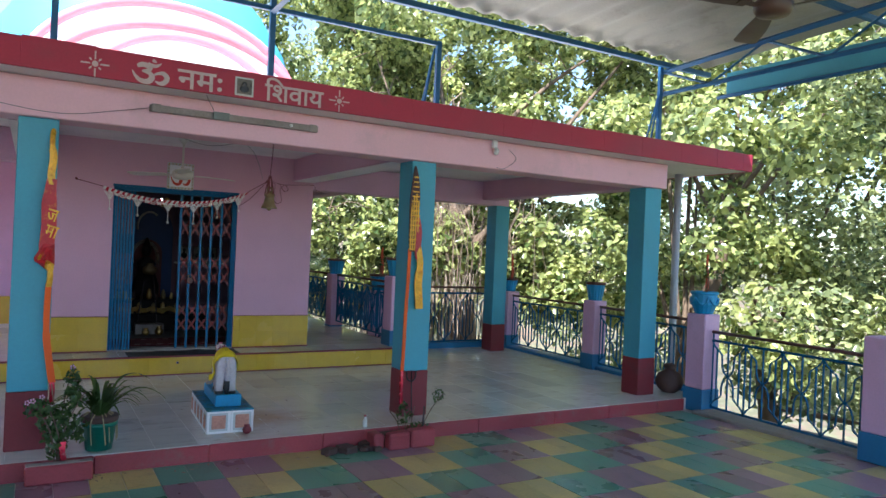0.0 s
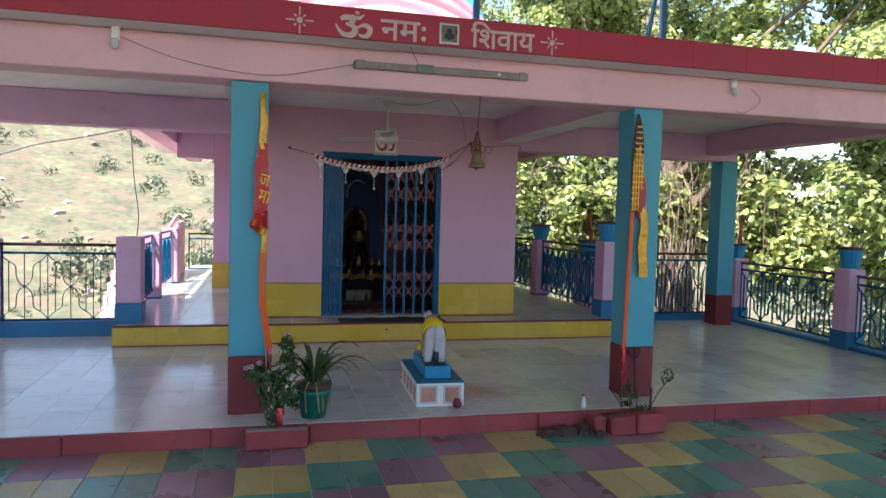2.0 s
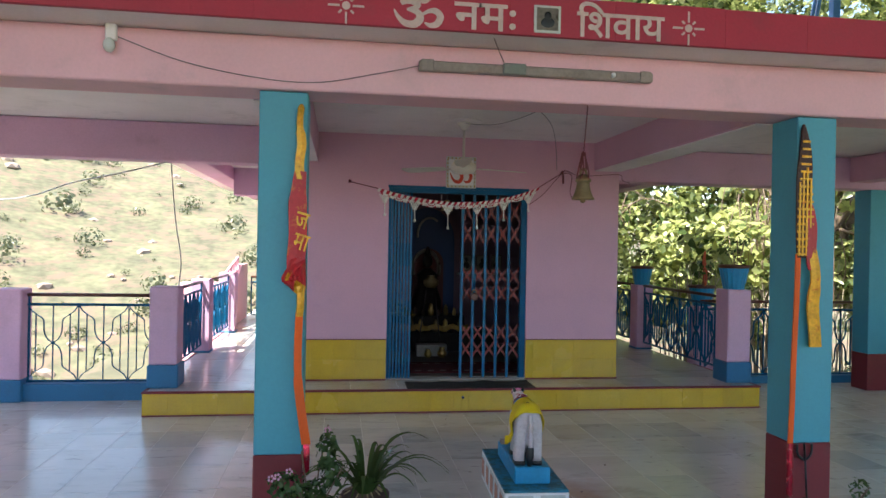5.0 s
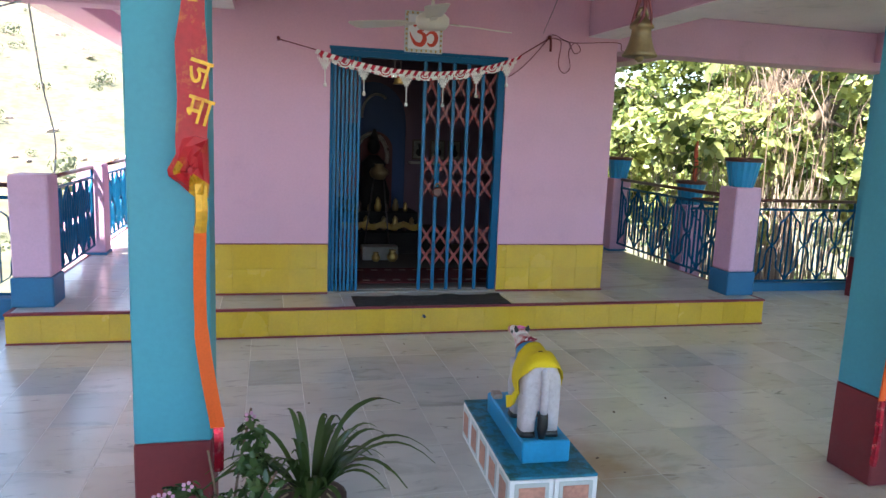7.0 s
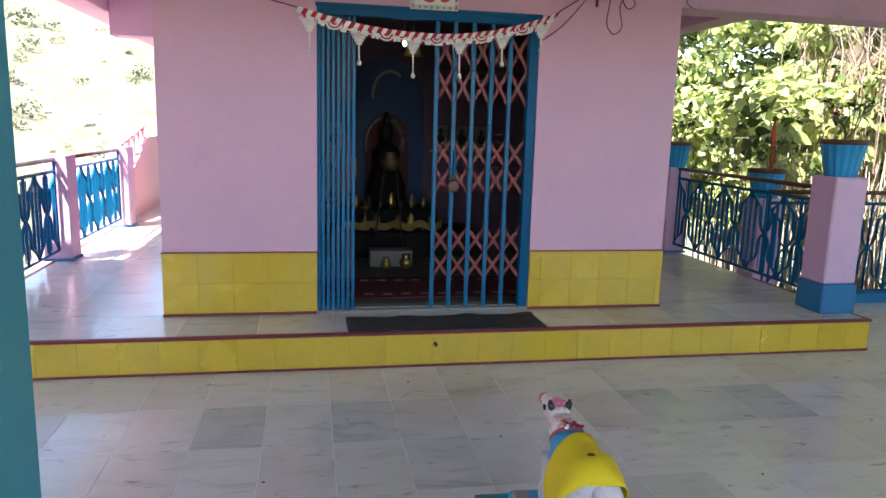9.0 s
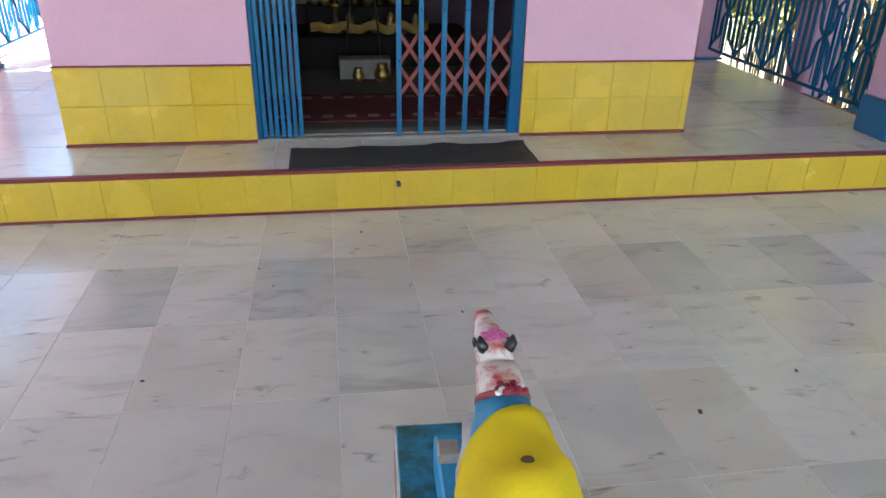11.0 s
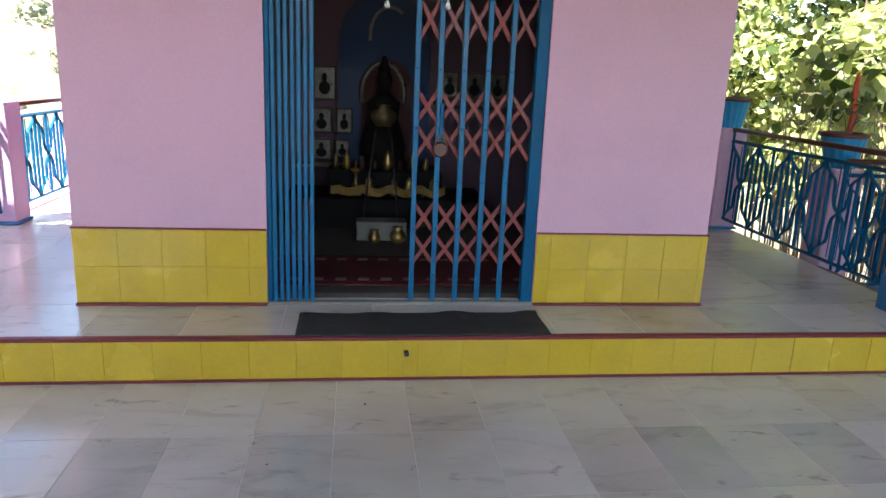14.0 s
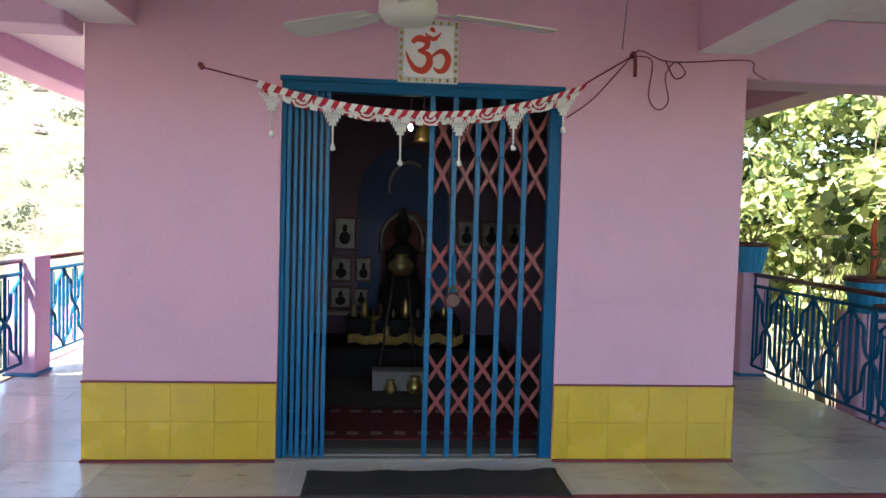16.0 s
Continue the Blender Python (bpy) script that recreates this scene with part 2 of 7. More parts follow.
PEDTOP = material("worn_blue_paint", (0.02, 0.22, 0.36), 0.55, 0.3, 18, 0.12, 0.3, stain=(0.02, 0.085, 0.07), stain_amount=0.9, stain_from=0.43)
POWDER = material("red_powder_on_white", (0.78, 0.70, 0.68), 0.8, 0.1, 25, 0.08, 0.2, stain=(0.50, 0.03, 0.03), stain_amount=0.95, stain_from=0.46)
PINKFLOWER = material("pink_petals", (0.75, 0.16, 0.42), 0.7, 0.2, 40, 0.1, 0.2)
BLOSSOM = material("pale_pink_petals", (0.66, 0.36, 0.50), 0.7, 0.2, 40, 0.1, 0.2)
DARKRED = material("dark_red_petals", (0.28, 0.01, 0.035), 0.7, 0.2, 40, 0.1, 0.2)
ORANGE = material("orange_cloth", (0.80, 0.12, 0.012), 0.75, 0.12, 10, 0.06, 0.2, bump_scale=140)
REDCLOTH = material("red_satin_cloth", (0.48, 0.014, 0.022), 0.45, 0.25, 16, 0.08, 0.2, stain=(0.75, 0.34, 0.02), stain_amount=0.55)
DARKCLOTH = material("dark_maroon_cloth", (0.06, 0.018, 0.012), 0.6, 0.3, 20, 0.1, 0.2, stain=(0.35, 0.2, 0.02), stain_amount=0.5)
# Darker copy of the gold cloth; shade inside the shrine is in its colour.
GOLD_SHADED = material("shaded_gold_thread", (0.30, 0.17, 0.02), 0.6, 0.3, 30, 0.15, 0.4, stain=(0.2, 0.03, 0.02), stain_amount=0.7)
GOLDCLOTH = material("gold_brocade", (0.72, 0.36, 0.02), 0.35, 0.3, 30, 0.15, 0.4, metal=0.3, stain=(0.45, 0.03, 0.02), stain_amount=0.8)
GLITTER = material("red_tinsel", (0.55, 0.02, 0.05), 0.22, 0.3, 60, 0.2, 0.6, metal=0.6, stain=(0.9, 0.55, 0.5), stain_amount=0.9)
BRASS = material("old_brass", (0.50, 0.33, 0.11), 0.38, 0.25, 14, 0.1, 0.1, metal=0.9, stain=(0.14, 0.09, 0.04), stain_amount=0.6)
BRONZE = material("dark_bronze", (0.24, 0.165, 0.08), 0.5, 0.25, 14, 0.1, 0.15, metal=0.7, stain=(0.10, 0.07, 0.04), stain_amount=0.7)
WIREGREY = material("dusty_wire", (0.22, 0.17, 0.17), 0.7, 0.1, 10, 0.05, 0.0)
STEEL = material("dull_steel", (0.45, 0.45, 0.44), 0.4, 0.15, 10, 0.05, 0.05, metal=0.8)
WOOD = material("old_grey_wood", (0.30, 0.25, 0.22), 0.75, 0.25, 14, 0.12, 0.3, stain=(0.16, 0.13, 0.11), stain_amount=0.6)
CABLE = material("dark_cable", (0.05, 0.035, 0.035), 0.6, 0.1, 10, 0.05, 0.0)
CORD = material("maroon_cord", (0.17, 0.03, 0.035), 0.8, 0.2, 10, 0.1, 0.0)
CROCHET_W = material("white_crochet", (0.80, 0.78, 0.74), 0.9, 0.1, 40, 0.1, 0.5, bump_scale=220)
CROCHET_R = material("red_crochet", (0.50, 0.02, 0.05), 0.9, 0.15, 40, 0.1, 0.5, bump_scale=220)
RUBBER = material("black_rubber_mat", (0.034, 0.031, 0.028), 0.8, 0.3, 14, 0.2, 0.8, bump_scale=180, stain=(0.09, 0.08, 0.07), stain_amount=0.5)
FANWHITE = material("cream_fan_enamel", (0.66, 0.62, 0.54), 0.35, 0.08, 8, 0.03, 0.02)
FANBROWN = material("brown_fan_enamel", (0.08, 0.042, 0.028), 0.35, 0.12, 8, 0.04, 0.02)
TIN = material("corrugated_sheet", (0.50, 0.47, 0.38), 0.5, 0.2, 4, 0.06, 0.1, metal=0.35, stain=(0.26, 0.2, 0.14), stain_amount=0.5)
TRUSSBLUE = material("blue_truss_paint", (0.02, 0.11, 0.24), 0.45, 0.15, 8, 0.05, 0.05)
POTBLUE = material("blue_plastic_pot", (0.02, 0.26, 0.50), 0.4, 0.12, 8, 0.04, 0.05)
POTGREEN = material("green_plastic_pot", (0.01, 0.16, 0.11), 0.4, 0.12, 8, 0.04, 0.05)
CLAY = material("dark_clay", (0.09, 0.05, 0.04), 0.8, 0.25, 12, 0.1, 0.3)
PLASTIC_GREY = material("grey_pvc", (0.42, 0.43, 0.46), 0.4, 0.1, 5, 0.03, 0.03)
BARK = material("bark", (0.16, 0.11, 0.075), 0.9, 0.35, 12, 0.2, 0.9, bump_scale=45)
ROOT = material("aerial_root_bark", (0.28, 0.20, 0.15), 0.9, 0.3, 12, 0.2, 0.6, random_shift=0.2)
DRYSTICK = material("dry_sticks", (0.36, 0.29, 0.23), 0.9, 0.3, 12, 0.2, 0.5, island=0.35)
LEAF = leaf_material("broad_leaves", (0.035, 0.07, 0.018), (0.50, 0.54, 0.21), 0.40)
LEAF_FAR = leaf_material("small_leaves", (0.06, 0.095, 0.04), (0.43, 0.47, 0.22), 0.40)
LEAF_DARK = leaf_material("potted_leaves", (0.028, 0.065, 0.02), (0.09, 0.155, 0.05), 0.3)
LEAF_STRAP = leaf_material("strap_leaves", (0.03, 0.07, 0.018), (0.10, 0.155, 0.045), 0.3)
SCRUB = leaf_material("hill_scrub_leaves", (0.07, 0.085, 0.045), (0.15, 0.16, 0.09), 0.35)
ROCK = material("hill_rock", (0.36, 0.27, 0.21), 0.9, 0.3, 2, 0.15, 0.6, island=0.25)
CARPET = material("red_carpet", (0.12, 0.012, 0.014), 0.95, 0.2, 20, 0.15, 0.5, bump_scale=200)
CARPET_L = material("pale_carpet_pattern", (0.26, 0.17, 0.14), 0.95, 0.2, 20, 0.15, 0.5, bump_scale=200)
# Niche blue taken near black to stand for missing light.
NICHE = material("shaded_niche_blue", (0.008, 0.03, 0.10), 0.6, 0.2, 5, 0.05, 0.1)
# Lilac darkened well below the outer paint: the shrine room's shade sits in it.
INNER = material("shaded_inner_lilac", (0.115, 0.062, 0.085), 0.7, 0.12, 4, 0.04, 0.1)
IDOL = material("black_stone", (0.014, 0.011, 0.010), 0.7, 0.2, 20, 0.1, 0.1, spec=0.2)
SIGNRED = material("red_sign_paint", (0.60, 0.05, 0.02), 0.5, 0.08, 20, 0.04, 0.03)
# Lighter copy of the gate blue; highlights on the bars are put into it.
GATEBAR_LIT = material("gate_blue_lit", (0.004, 0.125, 0.27), 0.38, 0.2, 9, 0.06, 0.06, spec=0.3, stain=(0.003, 0.07, 0.15), stain_amount=0.5)
BULB = glow("lit_bulb", (1.0, 0.97, 0.9), 8.0)
PANEL_RED = material("terracotta_relief", (0.50, 0.24, 0.17), 0.7, 0.2, 30, 0.15, 0.6)
PANEL_GREY = material("pale_tile_border", (0.55, 0.58, 0.56), 0.5, 0.15, 12, 0.06, 0.1)
# Pale prints darkened in place of shrine shade; the fascia tile shares it.
TILE_PRINT = material("shaded_picture_print", (0.15, 0.125, 0.10), 0.35, 0.35, 40, 0.25, 0.05, stain=(0.08, 0.06, 0.05), stain_amount=0.8)
GLASSP = material("clear_plastic", (0.6, 0.62, 0.6), 0.15, 0.05, 10, 0.03, 0.02)

hill = material("hillside", (0.128, 0.124, 0.068), 0.95, 0.4, 0.9, 0.3, 0.5, bump_scale=1.6, stain=(0.16, 0.11, 0.075), stain_amount=0.9, stain_from=0.48, stain_soft=0.12)


# ---------------------------------------------------------------- mesh helpers
def mesh_of(bm, name):
    me = bpy.data.meshes.new(name)
    bm.to_mesh(me)
    bm.free()
    return me


def root_of(name, at, label="", category="", group="", kind=""):
    """An empty at a thing's base."""
    e = new(name)
    e.empty_display_size = 0.1
    e.matrix_basis = Matrix.Translation(at)
    return tagged(e, label, category, group, kind)


def place_of(ob):
    m = ob.matrix_basis
    while ob.parent:
        m = ob.parent.matrix_basis @ ob.matrix_parent_inverse @ m
        ob = ob.parent
    return m


def part(name, bm, mat, parent=None, label="", smooth=False):
    """Links a bmesh, built in world places, as one mesh object under a thing or a part."""
    me = bm if isinstance(bm, bpy.types.Mesh) else mesh_of(bm, name)
    if not me.materials:
        for k in (mat if isinstance(mat, (list, tuple)) else [mat]):
            me.materials.append(k)
    if smooth:
        for f in me.polygons:
            f.use_smooth = True
    ob = new(name, me)
    if parent:
        ob.parent = parent
        ob.matrix_parent_inverse = place_of(parent).inverted()
    if label:
        ob["label"] = label
    return ob


def thing(name, bm, mat, label, category, group="", kind="", smooth=False):
    return tagged(part(name, bm, mat, None, "", smooth), label, category, group, kind)


def box(bm, x0, x1, y0, y1, z0, z1, bevel=0.0, m=None, mi=0):
    mat = Matrix.Translation(((x0 + x1) / 2, (y0 + y1) / 2, (z0 + z1) / 2)) @ Matrix.Diagonal((abs(x1 - x0), abs(y1 - y0), abs(z1 - z0), 1))
    if m is not None:
        mat = m @ mat
    vs = bmesh.ops.create_cube(bm, size=1, matrix=mat)["verts"]
    fs = {f for v in vs for f in v.link_faces}
    for f in fs:
        f.material_index = mi
    if bevel:
        es = list({e for v in vs for e in v.link_edges})
        bmesh.ops.bevel(bm, geom=es, offset=bevel, segments=1, affect="EDGES", material=-1)
    return bm


def boxed(*a, **k):
    return box(bmesh.new(), *a, **k)


def tube(bm, pts, r, sides=6, mi=0, cap=True):
    """A round bar along points; r may be a list."""
    pts = [Vector(p) for p in pts]
    rs = r if isinstance(r, (list, tuple)) else [r] * len(pts)
    rings, up = [], None
    for i, p in enumerate(pts):
        d = (pts[min(i + 1, len(pts) - 1)] - pts[max(i - 1, 0)]).normalized()
        if up is None:
            up = Vector((0, 0, 1)) if abs(d.z) < 0.9 else Vector((1, 0, 0))
        a = (up - d * up.dot(d)).normalized()
        b = d.cross(a)
        up = a
        rings.append([bm.verts.new(p + (a * math.cos(2 * math.pi * k / sides) + b * math.sin(2 * math.pi * k / sides)) * rs[i]) for k in range(sides)])
    for q, s in zip(rings, rings[1:]):
        for k in range(sides):
            f = bm.faces.new((q[k], q[(k + 1) % sides], s[(k + 1) % sides], s[k]))
            f.material_index = mi
            f.smooth = sides > 4
    if cap:
        for q in (rings[0][::-1], rings[-1]):
            bm.faces.new(q).material_index = mi
    return bm


def tubed(*a, **k):
    return tube(bmesh.new(), *a, **k)


def lathe(bm, profile, at=(0, 0, 0), seg=20, mi=0, flute=0.0):
    """A turned shape from (radius, height) rows."""
    rings = []
    for r, z in profile:
        rings.append([bm.verts.new((at[0] + (r + (flute if k % 2 else 0) * (r > 0.02)) * math.cos(2 * math.pi * k / seg),
                                    at[1] + (r + (flute if k % 2 else 0) * (r > 0.02)) * math.sin(2 * math.pi * k / seg), at[2] + z)) for k in range(seg)])
    for q, s in zip(rings, rings[1:]):
        for k in range(seg):
            f = bm.faces.new((q[k], q[(k + 1) % seg], s[(k + 1) % seg], s[k]))
            f.material_index = mi
            f.smooth = not flute
    bm.faces.new(rings[0][::-1]).material_index = mi
    bm.faces.new(rings[-1]).material_index = mi
    return bm


def lathed(*a, **k):
    return lathe(bmesh.new(), *a, **k)


def loft(bm, rings, mi=0, seg=16, smooth=True, square=1.0):
    """Rings: centre, half width along a, half height along b; square under 1 fills out an ellipse's corners."""
    rs = []

    def full(q):
        return math.copysign(abs(q) ** square, q)

    for c, a, b in rings:
        c, a, b = Vector(c), Vector(a), Vector(b)
        rs.append([bm.verts.new(c + a * full(math.cos(2 * math.pi * k / seg)) + b * full(math.sin(2 * math.pi * k / seg))) for k in range(seg)])
    for q, s in zip(rs, rs[1:]):
        for k in range(seg):
            f = bm.faces.new((q[k], q[(k + 1) % seg], s[(k + 1) % seg], s[k]))
            f.material_index, f.smooth = mi, smooth
    bm.faces.new(rs[0][::-1]).material_index = mi
    bm.faces.new(rs[-1]).material_index = mi
    return bm


def ball(bm, at, rx, ry=None, rz=None, mi=0, u=12, v=8, m=None):
    ry, rz = ry or rx, rz or rx
    mat = Matrix.Translation(at) @ (m or Matrix()) @ Matrix.Diagonal((rx, ry, rz, 1))
    vs = bmesh.ops.create_uvsphere(bm, u_segments=u, v_segments=v, radius=1, matrix=mat)["verts"]
    for f in {f for w in vs for f in w.link_faces}:
        f.material_index, f.smooth = mi, True
    return bm


def ribbon(bm, pts, widths, side, thick=0.004, mi=0):
    """A strip of cloth with thickness along points; side is its width's way."""
    s = Vector(side).normalized()
    top = []
    for i, p in enumerate(pts):
        p = Vector(p)
        d = (Vector(pts[min(i + 1, len(pts) - 1)]) - Vector(pts[max(i - 1, 0)])).normalized()
        n = d.cross(s).normalized() * thick / 2
        w = widths[i] if isinstance(widths, (list, tuple)) else widths
        top.append([bm.verts.new(p - s * w / 2 + n), bm.verts.new(p + n * 1.5), bm.verts.new(p + s * w / 2 + n),
                    bm.verts.new(p + s * w / 2 - n), bm.verts.new(p - s * w / 2 - n)])
    for q, r in zip(top, top[1:]):
        for k in range(5):
            f = bm.faces.new((q[k], q[(k + 1) % 5], r[(k + 1) % 5], r[k]))
            f.material_index = mi
    bm.faces.new(top[0][::-1])
    bm.faces.new(top[-1])
    return bm


def soft_points(pts, steps=6):
    """Points along a smooth curve through pts."""
    out = []
    p = [Vector(q) for q in pts]
    for i in range(len(p) - 1):
        a, b, c, d = p[max(i - 1, 0)], p[i], p[i + 1], p[min(i + 2, len(p) - 1)]
        for k in range(steps):
            t = k / steps
            out.append(0.5 * ((2 * b) + (c - a) * t + (2 * a - 5 * b + 4 * c - d) * t * t + (3 * b - a - 3 * c + d) * t ** 3))
    out.append(p[-1])
    return out


def leaf_mesh(name, centres, normals, sizes, seed, narrow=0.55):
    """Many single leaves, each a folded pointed oval."""
    rng = np.random.default_rng(seed)
    n = len(centres)
    along = rng.normal(size=(n, 3))
    along[:, 2] -= 0.35
    along -= normals * np.sum(along * normals, 1, keepdims=True)
    along /= np.linalg.norm(along, axis=1, keepdims=True) + 1e-9
    side = np.cross(normals, along)
    L, W = sizes[:, None], sizes[:, None] * narrow
    fold = normals * L * 0.10
    v = np.stack([centres - along * L * 0.5, centres - along * L * 0.10 - side * W * 0.40 + fold, centres + along * L * 0.26 - side * W * 0.5 + fold,
                  centres + along * L * 0.48, centres + along * L * 0.26 + side * W * 0.5 + fold, centres - along * L * 0.10 + side * W * 0.40 + fold], 1)
    me = bpy.data.meshes.new(name)
    me.vertices.add(n * 6)
    me.vertices.foreach_set("co", v.reshape(-1).astype(np.float32))
    quads = (np.arange(n)[:, None, None] * 6 + np.array([[0, 1, 2, 3], [0, 3, 4, 5]])[None]).reshape(-1)
    me.loops.add(n * 8)
    me.loops.foreach_set("vertex_index", quads.astype(np.int32))
    me.polygons.add(n * 2)
    me.polygons.foreach_set("loop_start", np.arange(0, n * 8, 4, dtype=np.int32))
    me.update(calc_edges=True)
    return me


def clump_points(rng, blobs, n):
    """Points in a crown: blobs of centre and radii, thinned to an uneven shell."""
    per = np.array([b[3] * b[4] * b[5] for b in blobs]) ** 0.66
    pick = rng.choice(len(blobs), n, p=per / per.sum())
    b = np.array(blobs)[pick]
    d = rng.normal(size=(n, 3))
    d /= np.linalg.norm(d, axis=1, keepdims=True)
    r = rng.uniform(0.35, 1.0, size=(n, 1)) ** 0.5 * rng.uniform(0.85, 1.12, size=(n, 1))
    return b[:, :3] + d * r * b[:, 3:6], d


# ---------------------------------------------------------------- the large structure
PLINTH, COURT = 0.207, -0.12
PX0, PX1, PY = -2.734, 2.85, -0.448            # the raised plinth's front corners
BEAM_Z, CEIL_Z, ROOF_Z = 2.25, 2.52, 2.71


def structure(name, bm, mat, label, category="structure", smooth=False):
    return thing(name, bm, mat, label, category, kind="structure", smooth=smooth)


# ground: one sheet, flat under the temple, falling into a valley, rising to a hillside on the left and behind
def ground_height(x, y):
    r = math.hypot(x, y - 0.5)
    edge = max(abs(x) - 5.2, y - 8.0, -12.0 - y, 0.0)
    drop = -0.55 - 7.5 * min(1.0, edge / 16.0) ** 0.8 if edge > 0 else -0.55
    a = math.atan2(x, y)                        # 0 ahead, negative to the left
    left = max(0.0, math.cos((a + 1.05) * 0.62)) ** 1.2 if abs(a + 1.05) < 2.4 else 0.0
    rise = max(0.0, r - 26.0)
    h = drop + left * 46 * (1 - math.exp(-rise / 80.0)) + 1.2 * noise.noise((x * 0.05, y * 0.05, 0)) * min(1, edge / 10)
    h += 2.2 * noise.noise((x * 0.02, y * 0.02, 3.0)) * min(1.0, edge / 20) * (1 + left)
    if r > 500:
        h -= (r - 500) * 0.02
    return h


bm = bmesh.new()
rows_g = []
radii = [0.0, 3, 5, 6.5, 8, 9.5, 11, 13, 15, 18, 21, 25, 29, 34, 40, 47, 55, 64, 74, 86, 100, 118, 140, 170, 210, 270, 360, 520, 900, 2000]
for rr_ in radii[1:]:
    rows_g.append([bm.verts.new((rr_ * math.sin(2 * math.pi * k / 96), 0.5 + rr_ * math.cos(2 * math.pi * k / 96),
                                 ground_height(rr_ * math.sin(2 * math.pi * k / 96), 0.5 + rr_ * math.cos(2 * math.pi * k / 96)))) for k in range(96)])
mid = bm.verts.new((0, 0.5, -0.55))
for k in range(96):
    bm.faces.new((mid, rows_g[0][(k + 1) % 96], rows_g[0][k]))
for q, s in zip(rows_g, rows_g[1:]):
    for k in range(96):
        bm.faces.new((q[k], q[(k + 1) % 96], s[(k + 1) % 96], s[k])).smooth = True
structure("ground", bm, hill, "dry grassy hillside with scrub across a valley", "ground", smooth=True)

# base slabs: mandap and plinth bodies, with grout-coloured tops under the slabs
structure("floor", boxed(-6.2, 5.22, -3.26, 0.80, -0.55, -0.0014), GROUT, "white and grey marble slab floor of the open hall", "floor")
structure("plinth", boxed(PX0 + 0.012, PX1 - 0.012, PY + 0.012, 7.2, -0.5, PLINTH - 0.0014), GROUT, "raised temple plinth with yellow tiled riser", "plinth")
structure("courtyard", boxed(-9.0, 5.0, -13.0, -3.28, -0.6, COURT - 0.006), GROUT, "courtyard paved in yellow, green and purple tiles", "courtyard")

# red painted platform edge, broken in front of the nandi
bm = bmesh.new()
x = -6.2
while x < 4.66:
    w = random.uniform(0.5, 0.9)
    x2 = min(x + w, 4.68)
    if not (0.45 < (x + x2) / 2 < 1.0):
        box(bm, x, x2 - 0.002, -3.285, -3.255, COURT - 0.05, -0.001 + random.uniform(-0.004, 0.0), 0.008)
    else:
        box(bm, x, x2 - 0.002, -3.275, -3.255, COURT - 0.05, -0.03, 0.012)
    x = x2
structure("platform_edge", bm, STEP_RED, "red painted worn step edge of the hall floor", "step edge")

# unseen plain walls close the courtyard behind the walker; left one blocks light
structure("wall_courtyard_back", boxed(-9.2, 5.0, -13.2, -13.0, -0.6, 0.85, 0.01), BEAM_PINK, "unseen pale pink parapet added to close the courtyard", "wall")
structure("wall_courtyard_left", boxed(-9.2, -9.0, -13.0, -3.7, -0.6, 3.3, 0.01), BEAM_PINK, "unseen pale pink wall added to block light from the left", "wall")

# temple walls: front wall with the door's opening, sides, back
DX, DTOP = 0.673, 2.035
WX0, WX1 = -1.567, 1.595
bm = bmesh.new()
box(bm, WX0, -DX, 0.0, 0.16, PLINTH - 0.02, CEIL_Z)
box(bm, DX, WX1, 0.0, 0.16, PLINTH - 0.02, CEIL_Z)
box(bm, -DX, DX, 0.0, 0.16, DTOP, CEIL_Z)
structure("wall_front", bm, PINK, "pink painted shrine front wall around the doorway", "wall")
structure("wall_left", boxed(WX0, WX0 + 0.14, 0.16, 2.9, PLINTH - 0.02, CEIL_Z), PINK, "pink painted shrine side wall", "wall")
structure("wall_right", boxed(WX1 - 0.14, WX1, 0.16, 2.9, PLINTH - 0.02, CEIL_Z), PINK, "pink painted shrine side wall", "wall")
bm = bmesh.new()
box(bm, -2.01, WX0 + 0.14, 2.9, 5.4, PLINTH - 0.02, CEIL_Z)
box(bm, WX1 - 0.14, 2.0, 2.9, 5.4, PLINTH - 0.02, CEIL_Z)
box(bm, WX0 + 0.14, WX1 - 0.14, 2.4, 5.4, PLINTH - 0.02, CEIL_Z)
structure("wall_back", bm, PURPLE, "lilac painted rear block of the shrine", "wall")

# roof slab with red fascia; beams; ceiling
structure("ceiling", boxed(-6.4, 5.59, -3.27, 0.9, CEIL_Z, CEIL_Z + 0.06), CEIL, "grey white plastered hall ceiling", "ceiling")
bm = bmesh.new()
box(bm, -6.4, 5.59, -3.27, 0.9, CEIL_Z + 0.062, ROOF_Z - 0.004)
box(bm, -3.25, 3.25, 0.9, 7.4, CEIL_Z - 0.06, ROOF_Z - 0.004)
structure("roof", bm, CEIL, "flat concrete roof slab", "roof")
fas = root_of("fascia", (0, -3.28, CEIL_Z), "dark red painted roof edge with lettering", "fascia", kind="structure")
x = -6.4
while x < 5.59:
    x2 = min(x + random.uniform(0.25, 0.6), 5.60)
    part("segment", boxed(x, x2, -3.30, -3.272, CEIL_Z - 0.005, ROOF_Z + random.uniform(-0.006, 0.008), 0.002), FASCIA, fas)
    x = x2
part("side_segment", boxed(5.592, 5.62, -3.30, 0.93, CEIL_Z - 0.005, ROOF_Z, 0.004), FASCIA, fas)

P_W = 0.243
PILLARS = [(-1.535, -2.99), (1.43, -2.995), (4.275, -2.995), (-4.45, -2.99)]


def beam(name, x0, x1, y0, y1, z0=BEAM_Z, z1=CEIL_Z - 0.004, mat=BEAM_PINK, label="pale pink painted concrete roof beam"):
    return structure(name, boxed(x0, x1, y0, y1, z0, z1, 0.008), mat, label, "beam")


